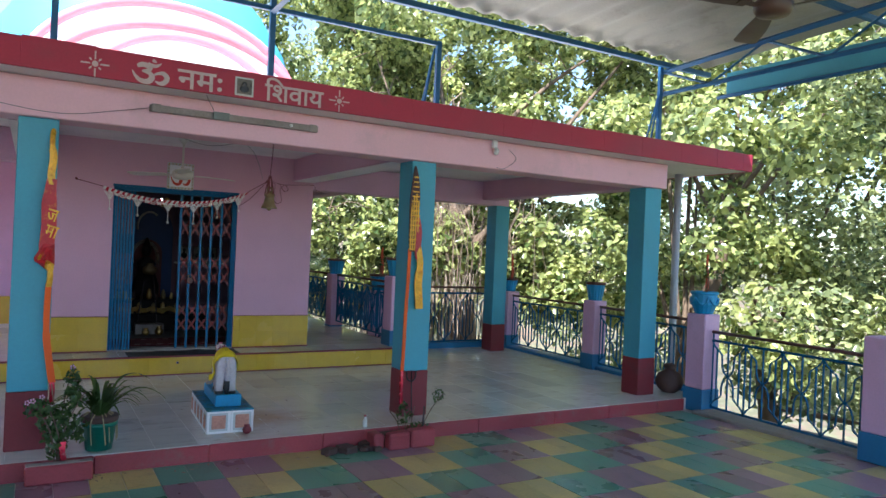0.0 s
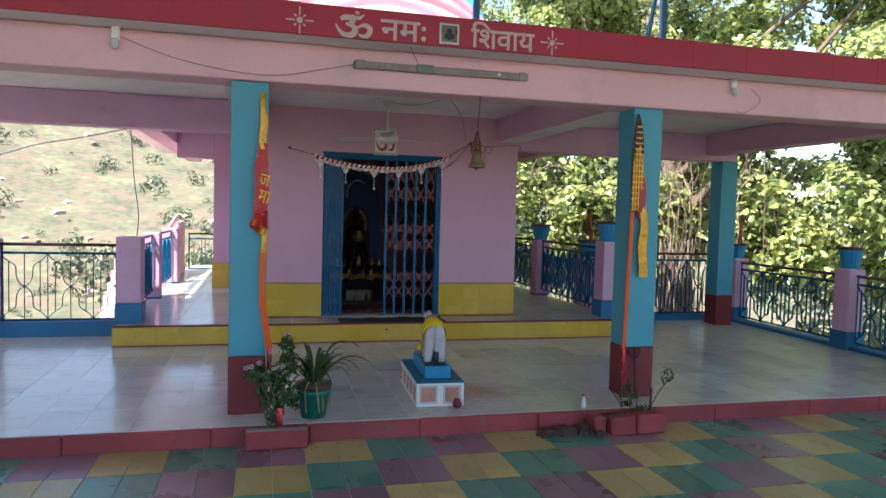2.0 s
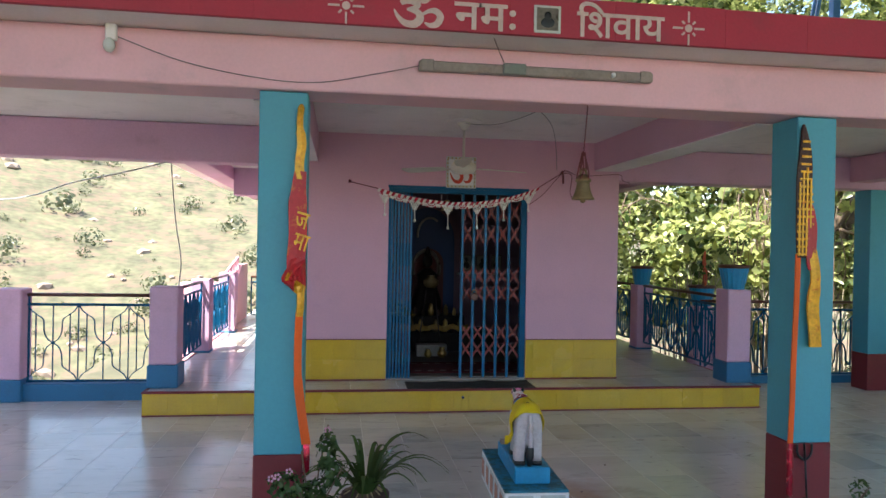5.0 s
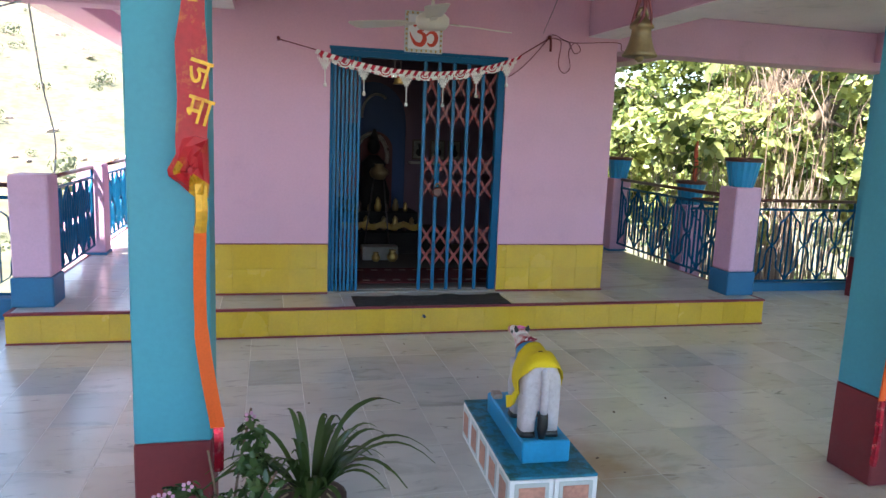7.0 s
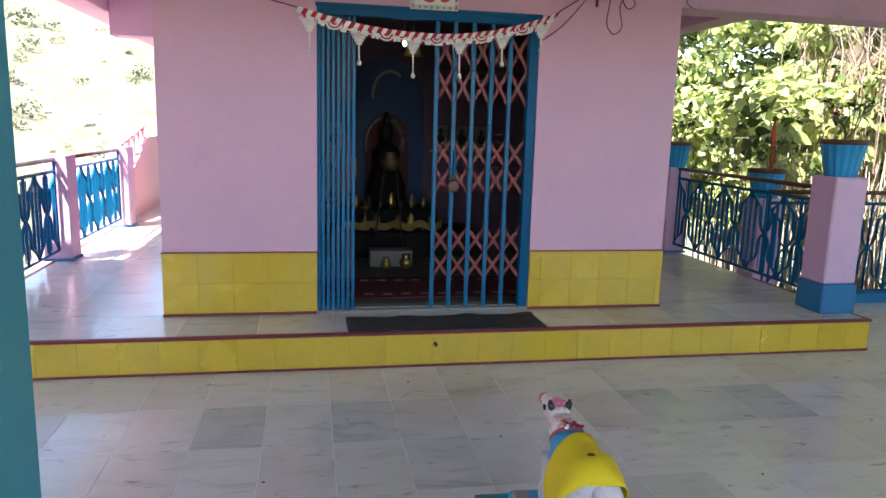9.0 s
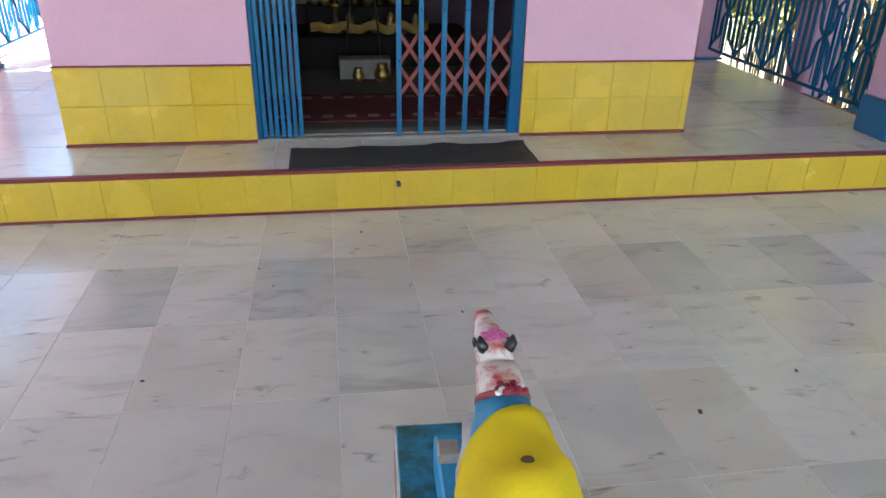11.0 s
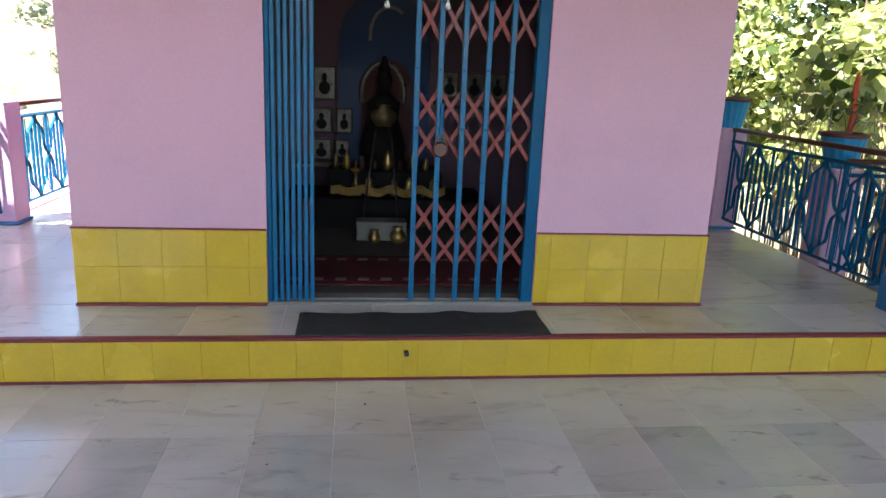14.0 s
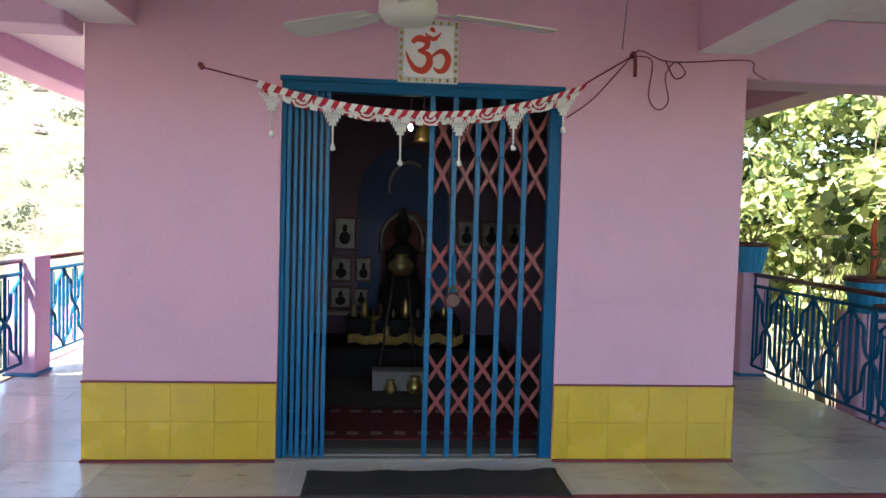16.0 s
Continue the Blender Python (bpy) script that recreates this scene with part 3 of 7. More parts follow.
beam("beam_front", -6.2, 4.56, -3.03, -2.74)
beam("beam_back_left", -6.2, WX0 - 0.002, -0.22, -0.002, 2.18, mat=PURPLE, label="lilac painted roof beam over the open side")
beam("beam_back_right", WX1 + 0.002, 4.79, 0.25, 0.53, 2.18, mat=PURPLE, label="lilac painted roof beam over the open side")
beam("beam_cross_left", -1.60, -1.335, -2.738, -0.004, mat=PINK, label="pink painted cross beam")
beam("beam_cross_right", 1.335, 1.60, -2.738, -0.004, mat=PINK, label="pink painted cross beam")
beam("beam_side_right", 4.30, 4.56, -2.738, 0.248, mat=PINK, label="pink painted edge beam")
beam("beam_walk_left", -2.78, -2.52, 0.0, 7.2, 2.30, 2.498, PURPLE, "lilac painted beam over the side walk")
beam("beam_walk_right", 2.62, 2.88, 0.536, 7.2, 2.30, 2.498, PURPLE, "lilac painted beam over the side walk")
beam("beam_walk_cross", -2.518, -2.012, 2.9, 3.15, 2.10, 2.498, PURPLE, "lilac painted cross beam over the side walk")

for i, x0 in enumerate((-1.60, 1.335)):
    structure(f"beam_soffit_{i + 1}", boxed(x0 + 0.004, x0 + 0.261, -2.736, -0.006, BEAM_Z - 0.006, BEAM_Z - 0.0005), CEIL, "cream white underside of the cross beam", "beam soffit")

# pillars: turquoise shaft, maroon foot
for i, (px, py) in enumerate(PILLARS + [(4.555, 0.245)]):
    top = 2.178 if i == 4 else BEAM_Z - 0.002
    e = root_of("pillar", (px + P_W / 2, py + P_W / 2, 0), "square turquoise pillar with a maroon painted foot", "pillar", "hall pillars", "structure")
    part("shaft", boxed(px, px + P_W, py, py + P_W, 0.398, top, 0.006), TURQ, e)
    part("foot", boxed(px - 0.002, px + P_W + 0.002, py - 0.002, py + P_W + 0.002, 0.0, 0.398, 0.006), MAROON, e, "maroon painted foot")

# baseboard line and yellow dado on the front wall, tile by tile
dado_root = root_of("dado", (0, 0, PLINTH), "yellow glazed tile dado on the shrine wall", "wall tiles", kind="structure")
part("bedding", box(box(box(bmesh.new(), WX0 - 0.004, -DX - 0.002, -0.008, -0.001, PLINTH, 0.585), DX + 0.002, WX1 + 0.004, -0.008, -0.001, PLINTH, 0.585),
                    -2.018, -2.011, 2.894, 5.4, PLINTH, 0.585), YGROUT, dado_root)
bm = bmesh.new()
for x0, x1 in ((WX0 - 0.006, -DX - 0.002), (DX + 0.002, WX1 + 0.006)):
    box(bm, x0, x1, -0.020, -0.001, 0.587, 0.593)
    box(bm, x0, x1, -0.024, -0.001, PLINTH, PLINTH + 0.012)
part("dark_line", bm, MAROON, dado_root, "thin dark red painted line")
tile_w, tile_h = 0.203, 0.183
tile_me = {}


def tile_piece(parent, name, x0, x1, y, z0, z1, mat, depth=0.008):
    key = (name, round(x1 - x0, 3), round(z1 - z0, 3), mat.name)
    if key not in tile_me:
        b = boxed(-(x1 - x0) / 2 + 0.0006, (x1 - x0) / 2 - 0.0006, -depth, 0, -(z1 - z0) / 2 + 0.0006, (z1 - z0) / 2 - 0.0006, 0.0009)
        me = mesh_of(b, name)
        me.materials.append(mat)
        tile_me[key] = me
    ob = part(name, tile_me[key], mat, parent)
    ob.matrix_basis = pose((x0 + x1) / 2, y, (z0 + z1) / 2, random.uniform(-0.12, 0.12), 0, random.uniform(-0.12, 0.12))
    return ob


for x0, x1, first in ((WX0 - 0.004, -DX - 0.002, 0.203), (DX + 0.002, WX1 + 0.004, 0.075)):
    x, w = x0, first
    while x < x1 - 0.01:
        x2 = min(x + w, x1)
        for k in range(2):
            tile_piece(dado_root, "tile", x, x2, -0.0022, PLINTH + 0.012 + k * tile_h, PLINTH + 0.012 + (k + 1) * tile_h, YTILE)
        x, w = x2, tile_w
part("side_tiles", boxed(-2.024, -2.012, 2.888, 5.4, PLINTH, 0.585, 0.002), YTILE, dado_root, "yellow tiles at the rear block")
part("corner_tiles", boxed(-2.02, -1.60, 2.885, 2.896, PLINTH, 0.585, 0.002), YTILE, dado_root, "yellow tiles at the rear block")

# plinth riser: yellow tiles with a dark red nosing above and a line below
riser = root_of("plinth_riser", (0, PY, 0), "yellow tiled step riser with dark red edges", "step riser", kind="structure")
bm = bmesh.new()
box(bm, PX0, PX1, PY - 0.008, PY + 0.012, 0.0, PLINTH - 0.004)
box(bm, PX0, PX0 + 0.012, PY, 6.0, 0.0, PLINTH - 0.004)
box(bm, PX1 - 0.012, PX1, PY, 0.8, 0.0, PLINTH - 0.004)
part("bedding", bm, YGROUT, riser)
bm = bmesh.new()
box(bm, PX0 - 0.012, PX1 + 0.012, PY - 0.016, PY + 0.02, PLINTH - 0.016, PLINTH + 0.002, 0.004)
box(bm, PX0 - 0.012, PX0 + 0.02, PY + 0.02, 6.0, PLINTH - 0.016, PLINTH + 0.002, 0.004)
box(bm, PX1 - 0.02, PX1 + 0.012, PY + 0.02, 0.8, PLINTH - 0.016, PLINTH + 0.002, 0.004)
part("nosing", bm, MAROON, riser, "dark red painted nosing")
part("foot_line", boxed(PX0 - 0.006, PX1 + 0.006, PY - 0.014, PY - 0.002, 0.0, 0.012), MAROON, riser, "dark red painted line")
x = PX0
while x < PX1 - 0.01:
    x2 = min(x + (0.068 if abs(x + 0.06) < 0.1 else tile_w), PX1)
    tile_piece(riser, "tile", x, x2, PY - 0.0025, 0.012, PLINTH - 0.016, YTILE)
    x = x2
part("corner_tile", boxed(PX1 + 0.0, PX1 + 0.008, PY, 0.8, 0.012, PLINTH - 0.018, 0.002), YTILE, riser)
part("corner_tile", boxed(PX0 - 0.008, PX0, PY, 6.0, 0.012, PLINTH - 0.018, 0.002), YTILE, riser)
part("drain_pipe_end", lathed([(0.011, 0.0), (0.011, 0.03)], seg=10), BLACKP, riser, "small dark drain hole").matrix_basis = pose(-0.013, PY - 0.012, 0.135, 90, 0, 0)


# ---------------------------------------------------------------- railings, posts, kerbs
def low_post(x0, x1, y0, y1, z0, z1, base=0.2, label="square lilac rail post with a blue painted base"):
    e = root_of("rail_post", ((x0 + x1) / 2, (y0 + y1) / 2, z0), label, "rail post", "rail posts", "structure")
    part("shaft", boxed(x0, x1, y0, y1, z0 + base, z1, 0.01), PURPLE, e)
    part("foot", boxed(x0 - 0.012, x1 + 0.012, y0 - 0.012, y1 + 0.012, z0, z0 + base, 0.008), BLUEBASE, e, "blue painted base")
    return e


def railing(a, b, z0, z1, unit=0.42, bar=0.008, top_mat=None, second=True):
    """An iron railing from a to b: frame, upright bars, and vase-shaped curves round a knob in each unit."""
    a, b = Vector((*a, 0)), Vector((*b, 0))
    d = b - a
    L = d.length
    d.normalize()
    e = root_of("railing", (a.x, a.y, z0), "blue painted wrought iron railing with curved ornament and a brown handrail", "railing", "railings")
    P = lambda s, z: (a.x + d.x * s, a.y + d.y * s, z)  # noqa: E731
    ztop = z1 - 0.09 if second else z1
    n = Vector((-d.y, d.x, 0))
    hr = bmesh.new()
    tube(hr, [P(0, z1), P(L, z1)], 0.017, 8)
    part("handrail", hr, top_mat or RAILBROWN, e, "brown painted handrail")
    part("top_bar", tubed([P(0, ztop), P(L, ztop)], 0.013, 4), BLUEMETAL, e)
    part("bottom_bar", tubed([P(0, z0), P(L, z0)], 0.012, 4), BLUEMETAL, e)
    def strip(pts):
        return ribbon(bmesh.new(), pts, 0.021, n, bar)

    for s in (0.012, L - 0.012):
        part("end_bar", tubed([P(s, z0), P(s, z1)], 0.011, 4), BLUEMETAL, e)
    k = max(1, round(L / unit))
    w, h = L / k, ztop - z0
    for i in range(k):
        c = (i + 0.5) * w
        part("bar", strip([P(c, z0), P(c, ztop)]), BLUEMETAL, e)
        if i:
            part("bar", strip([P(i * w, z0), P(i * w, ztop)]), BLUEMETAL, e)
        for sg in (-1, 1):
            pts = [P(c + sg * w * q, z0 + h * v) for q, v in ((0.49, 0.01), (0.42, 0.08), (0.30, 0.14), (0.19, 0.20), (0.175, 0.34), (0.12, 0.44), (0.03, 0.49),
                                                              (0.03, 0.51), (0.12, 0.56), (0.175, 0.66), (0.19, 0.80), (0.30, 0.86), (0.42, 0.92), (0.49, 0.99))]
            part("scroll", strip(soft_points(pts, 3)), BLUEMETAL, e)
            part("bar", strip([P(c + sg * w * 0.335, z0 + h * 0.125), P(c + sg * w * 0.335, z0 + h * 0.875)]), BLUEMETAL, e)
        if max(abs(a.x), abs(b.x)) < 2.9:       # the side walks' railings have thin rods inside the vases
            for q in (-0.11, 0.11):
                part("rod", tubed([P(c + w * q, z0 + h * 0.04), P(c + w * q, z0 + h * 0.43)], 0.0045, 4), BLUEMETAL, e)
                part("rod", tubed([P(c + w * q, z0 + h * 0.57), P(c + w * q, z0 + h * 0.96)], 0.0045, 4), BLUEMETAL, e)
        part("knob", ball(bmesh.new(), P(c, z0 + h * 0.5), 0.017, u=8, v=6), BLUEMETAL, e)
    return e


# right of the plinth: front post C, second post D, one behind, and the fence to the hall's rear pillar
low_post(2.61, 2.848, -0.295, -0.06, PLINTH, 1.11)
low_post(2.66, 2.875, 1.94, 2.16, PLINTH, 1.03, 0.02)
low_post(2.60, 2.832, 4.3, 4.54, PLINTH, 1.03)
railing((2.72, -0.05), (2.75, 1.93), 0.30, 1.02)
railing((2.75, 2.17), (2.72, 4.29), 0.30, 1.02)
low_post(2.96, 3.19, 0.96, 1.19, -0.5, 0.84, 0.3, "lilac rail post standing behind the railing")
railing((2.88, 0.74), (4.80, 0.74), 0.10, 0.92)
structure("kerb_right", boxed(2.862, 5.2, 0.70, 0.80, -0.4, 0.085, 0.008), BLUEBASE, "blue painted low kerb under the railing", "kerb")
low_post(5.02, 5.24, 0.50, 0.72, 0.0, 0.88)
low_post(4.96, 5.18, -1.52, -1.30, 0.0, 0.90)
low_post(4.74, 4.98, -3.46, -3.22, COURT, 0.915, 0.24)
low_post(4.60, 4.84, -5.42, -5.18, COURT, 0.915, 0.24)
low_post(4.52, 4.76, -7.6, -7.36, COURT, 0.915, 0.24)
railing((5.11, 0.49), (5.07, -1.29), 0.08, 0.82)
railing((5.06, -1.53), (4.94, -3.21), 0.08, 0.82)
railing((4.86, -3.47), (4.74, -5.17), -0.06, 0.735)
railing((4.72, -5.43), (4.64, -7.35), -0.06, 0.735)
structure("kerb_hall_edge", boxed(5.0, 5.22, -3.17, 0.70, -0.5, 0.04, 0.01), BLUEBASE, "blue painted low kerb along the hall edge", "kerb")
structure("kerb_courtyard", boxed(4.62, 5.0, -13.0, -3.43, -0.6, -0.085, 0.01), CEMENT, "cement kerb under the courtyard railing", "kerb")

# left of the plinth
low_post(-2.735, -2.50, -0.29, -0.05, PLINTH, 1.08)
low_post(-2.80, -2.585, 1.73, 1.95, PLINTH, 1.05, 0.02)
low_post(-2.80, -2.57, 3.6, 3.83, PLINTH, 1.05, 0.02)
railing((-2.66, -0.04), (-2.68, 1.72), 0.30, 1.02)
railing((-2.68, 1.96), (-2.67, 3.59), 0.30, 1.02)
low_post(-4.20, -3.95, 0.17, 0.40, 0.0, 1.02)
railing((-3.94, 0.28), (-2.62, 0.28), 0.17, 0.965, unit=0.45, bar=0.006)
railing((-6.1, 0.28), (-4.21, 0.28), 0.17, 0.965, unit=0.45, bar=0.006)
structure("kerb_left", boxed(-6.2, -2.76, 0.20, 0.36, -0.5, 0.155, 0.01), BLUEBASE, "blue painted low kerb under the railing", "kerb")

# far end of the left side walk: sunlit stair with its parapet, end railing
stair = root_of("stair", (-2.95, 4.6, PLINTH), "sunlit pale pink stair with a sloping parapet", "stair", kind="structure")
for k in range(7):
    part("step", boxed(-3.75, -2.86, 3.95 + k * 0.28, 4.23 + k * 0.28, -0.5, PLINTH + 0.17 * (k + 1) - 0.6, 0.006), BEAM_PINK, stair)
bm = bmesh.new()
prof = [(3.84, PLINTH), (5.9, PLINTH), (5.9, 1.12), (5.2, 1.12), (3.84, 0.55)]
for xx in (-2.84, -2.70):
    vs = [bm.verts.new((xx, y, z)) for y, z in prof]
    bm.faces.new(vs if xx > -2.8 else vs[::-1])
bm.verts.ensure_lookup_table()
for k in range(5):
    bm.faces.new((bm.verts[k], bm.verts[(k + 1) % 5], bm.verts[5 + (k + 1) % 5], bm.verts[5 + k]))
bmesh.ops.recalc_face_normals(bm, faces=bm.faces)
part("parapet", bm, BEAM_PINK, stair, "pale pink sloping parapet")
for k in range(6):
    y = 3.95 + k * 0.24
    part("baluster", boxed(-2.80, -2.75, y, y + 0.05, 0.55 + (y - 3.84) * 0.42, 0.98 + (y - 3.84) * 0.2, 0.004), BEAM_PINK, stair)
part("handrail", tubed([(-2.775, 3.84, 1.0), (-2.775, 5.3, 1.24)], 0.02, 6), BEAM_PINK, stair)
railing((-2.62, 5.72), (-2.03, 5.72), 0.26, 0.90)


# ---------------------------------------------------------------- shrine roof tower, roof rail, courtyard canopy
tower = root_of("shrine_tower", (0.0, 1.6, ROOF_Z), "white and blue shrine tower with pink arched bands", "temple tower")
part("dome", lathed([(2.05, 0.0), (2.15, 0.5), (2.12, 1.0), (1.98, 1.6), (1.6, 2.2), (1.05, 2.7), (0.5, 3.0), (0.12, 3.2), (0.08, 3.5)], (0.0, 3.0, ROOF_Z), 40), TOWERBLUE, tower, "blue painted dome")
for i, (rx, rz, y, z, c) in enumerate(((1.72, 1.68, 0.92, ROOF_Z, 0.0), (1.62, 1.36, 0.66, ROOF_Z, 0.1), (1.15, 1.19, 0.5, ROOF_Z, 0.1))):
    bm = bmesh.new()
    ring_a, ring_b = [], []
    for k in range(33):
        a_ = math.pi * k / 32
        sx, sz = math.cos(a_) * rx, max(0.0, math.sin(a_)) ** 0.75 * rz
        ring_a.append(bm.verts.new((c + sx, y, z + sz)))
        ring_b.append(bm.verts.new((c + sx * 1.02, 2.9, z + sz)))
    bm.faces.new(ring_a)
    for k in range(32):
        bm.faces.new((ring_a[k + 1], ring_a[k], ring_b[k], ring_b[k + 1])).smooth = True
    part("arched_face", bm, TOWERWHITE, tower, "white painted arched gable")
    part("arched_band", tubed([(c + math.cos(math.pi * k / 32) * rx, y - 0.01, z + math.sin(math.pi * k / 32) ** 0.75 * rz) for k in range(33)], 0.055, 8), TOWERPINK, tower, "pink painted raised band")

# posts and rails of blue steel on the roof edge
rail = root_of("roof_frame", (0, -3.0, ROOF_Z), "blue steel posts and rail on the roof edge", "steel frame")
for x in (-4.4, -1.35, 0.14, 1.64, 4.42):
    part("post", boxed(x - 0.022, x + 0.022, -3.02, -2.976, ROOF_Z - 0.01, 3.33 if x == 1.64 else 3.62, 0.003), TRUSSBLUE, rail)
for s in (-1, 1):
    part("brace", tubed([(1.62 - 0.02, -3.0, 3.26), (1.50 + 0.02 * s, -2.99 + 0.06 * s, ROOF_Z)], 0.012, 5), TRUSSBLUE, rail)
    part("brace", tubed([(4.41, -3.0, 3.28), (4.27 + 0.02 * s, -2.99 + 0.06 * s, ROOF_Z)], 0.012, 5), TRUSSBLUE, rail)
part("rail", boxed(-4.4, 1.66, -3.016, -2.98, 3.29, 3.325, 0.003), TRUSSBLUE, rail)

canopy = root_of("courtyard_canopy", (0, -7, COURT), "corrugated metal sheet roof on blue steel trusses over the courtyard", "canopy")
bm = bmesh.new()
NY = 260
cols = [[], []]
for i in range(NY + 1):
    x = -9.0 + 14.1 * i / NY
    z = 3.66 + 0.018 * math.sin(i * 2 * math.pi / 5)
    cols[0].append(bm.verts.new((x, -3.06, z)))
    cols[1].append(bm.verts.new((x, -10.8, z + 0.35)))
for i in range(NY):
    bm.faces.new((cols[0][i], cols[0][i + 1], cols[1][i + 1], cols[1][i]))
bmesh.ops.solidify(bm, geom=list(bm.faces), thickness=0.004)
part("sheet", bm, TIN, canopy, "corrugated metal sheet", smooth=True)
for y in (-3.08, -5.0, -7.0, -9.0, -10.7):
    z = 3.60 - (y + 3.08) * 0.045
    part("purlin", boxed(-9.0, 5.1, y - 0.025, y + 0.025, z - 0.05, z, 0.003), TRUSSBLUE, canopy)
for x in (-4.4, 0.14, 4.46):
    part("chord", tubed([(x, -3.0, 3.52), (x, -10.8, 3.87)], 0.03, 4), TRUSSBLUE, canopy)
    part("chord", tubed([(x, -3.0, 3.28), (x, -10.8, 3.32)], 0.025, 4), TRUSSBLUE, canopy)
    y, k = -3.0, 0
    while y > -10.2:
        za, zb = 3.52 - (y + 3.0) * 0.045, 3.28 - (y + 3.0) * 0.005
        y2 = y - 0.62
        part("web", tubed([(x, y, zb if k % 2 else za), (x, y2, (3.52 - (y2 + 3) * 0.045) if k % 2 else 3.28 - (y2 + 3) * 0.005)], 0.014, 4), TRUSSBLUE, canopy)
        y, k = y2, k + 1
part("side_sheet", boxed(5.12, 5.14, -10.8, -3.3, 3.30, 3.56, 0.002), TURQ, canopy, "blue painted eaves sheet")
part("side_chord", tubed([(5.10, -3.2, 3.30), (5.10, -10.8, 3.31)], 0.022, 4), TRUSSBLUE, canopy)
part("column", tubed([(4.46, -10.7, COURT), (4.46, -10.7, 3.85)], 0.05, 8), TRUSSBLUE, canopy)
part("column", tubed([(-8.8, -10.7, COURT), (-8.8, -10.7, 3.85)], 0.05, 8), TRUSSBLUE, canopy)
part("column", tubed([(-8.8, -3.6, COURT), (-8.8, -3.6, 3.6)], 0.05, 8), TRUSSBLUE, canopy)


def ceiling_fan(at, drop_to, blade, mat, label, turn):
    """Ceiling fan at rest: canopy cup, rod, motor, three blades with their irons."""
    e = root_of("ceiling_fan", at, label, "ceiling fan")
    x, y, z = at
    part("rod", tubed([(x, y, z + 0.05), (x, y, drop_to)], 0.011, 8), mat, e)
    part("cup", lathed([(0.015, 0), (0.055, 0.05), (0.06, 0.07)], (x, y, drop_to - 0.075), 14), mat, e)
    part("ceiling_plate", lathed([(0.05, -0.012), (0.14, -0.008), (0.15, -0.0005)], (x, y, drop_to), 20), CEIL, e, "plaster ceiling rose")
    part("motor", lathed([(0.03, -0.055), (0.085, -0.045), (0.105, -0.015), (0.105, 0.02), (0.08, 0.045), (0.03, 0.06)], at, 20), mat, e)
    for k in range(3):
        m = Matrix.Translation(at) @ pose(0, 0, 0, 0, 0, turn + 120 * k) @ pose(0, 0, 0, 9, 0, 0)
        b = bmesh.new()
        pts = [(0.17, -0.045), (blade * 0.55, -0.066), (blade - 0.03, -0.072), (blade, -0.045), (blade, 0.045), (blade - 0.03, 0.07), (blade * 0.55, 0.06), (0.17, 0.045)]
        up = [b.verts.new(m @ Vector((p, q, 0.003))) for p, q in pts]
        dn = [b.verts.new(m @ Vector((p, q, -0.003))) for p, q in pts]
        b.faces.new(up)
        b.faces.new(dn[::-1])
        for j in range(8):
            b.faces.new((up[j], dn[j], dn[(j + 1) % 8], up[(j + 1) % 8]))
        bl = part("blade", b, mat, e)
        part("blade_iron", box(bmesh.new(), 0.09, 0.24, -0.02, 0.02, -0.008, -0.004, 0, m), mat, bl)
    return e


ceiling_fan((-0.115, -0.86, 2.135), CEIL_Z, 0.60, FANWHITE, "cream white ceiling fan hanging before the doorway", 20)
ceiling_fan((2.08, -6.0, 2.90), 3.76, 0.66, FANBROWN, "brown ceiling fan under the courtyard canopy", -70)


# ---------------------------------------------------------------- lettering on the fascia
def letters(body, size, at, mat, label, name="lettering", tilt=0.0, face=(90, 0, 0), squeeze=1.0, bold=0.0025, fit=None):
    c = bpy.data.curves.new(name, "FONT")
    c.body, c.size, c.extrude, c.align_x = body, size, 0.0015, "CENTER"
    c.offset = bold
    tmp = bpy.data.objects.new(name, c)
    scene.collection.objects.link(tmp)
    bpy.context.view_layer.update()
    me = bpy.data.meshes.new_from_object(tmp.evaluated_get(bpy.context.evaluated_depsgraph_get()))
    bpy.data.objects.remove(tmp)
    me.materials.clear()
    me.materials.append(mat)
    if fit:                                     # width and height of the painted word, centred on its place
        xs_, ys_ = [v.co.x for v in me.vertices], [v.co.y for v in me.vertices]
        me.transform(Matrix.Diagonal((fit[0] / (max(xs_) - min(xs_)), fit[1] / (max(ys_) - min(ys_)), 1, 1)) @ Matrix.Translation((-(max(xs_) + min(xs_)) / 2, -(max(ys_) + min(ys_)) / 2, 0)))
    ob = new(name, me)
    ob.matrix_basis = pose(*at, *face) @ Matrix.Diagonal((squeeze, 1, 1, 1))
    return tagged(ob, label, "lettering", kind="structure")


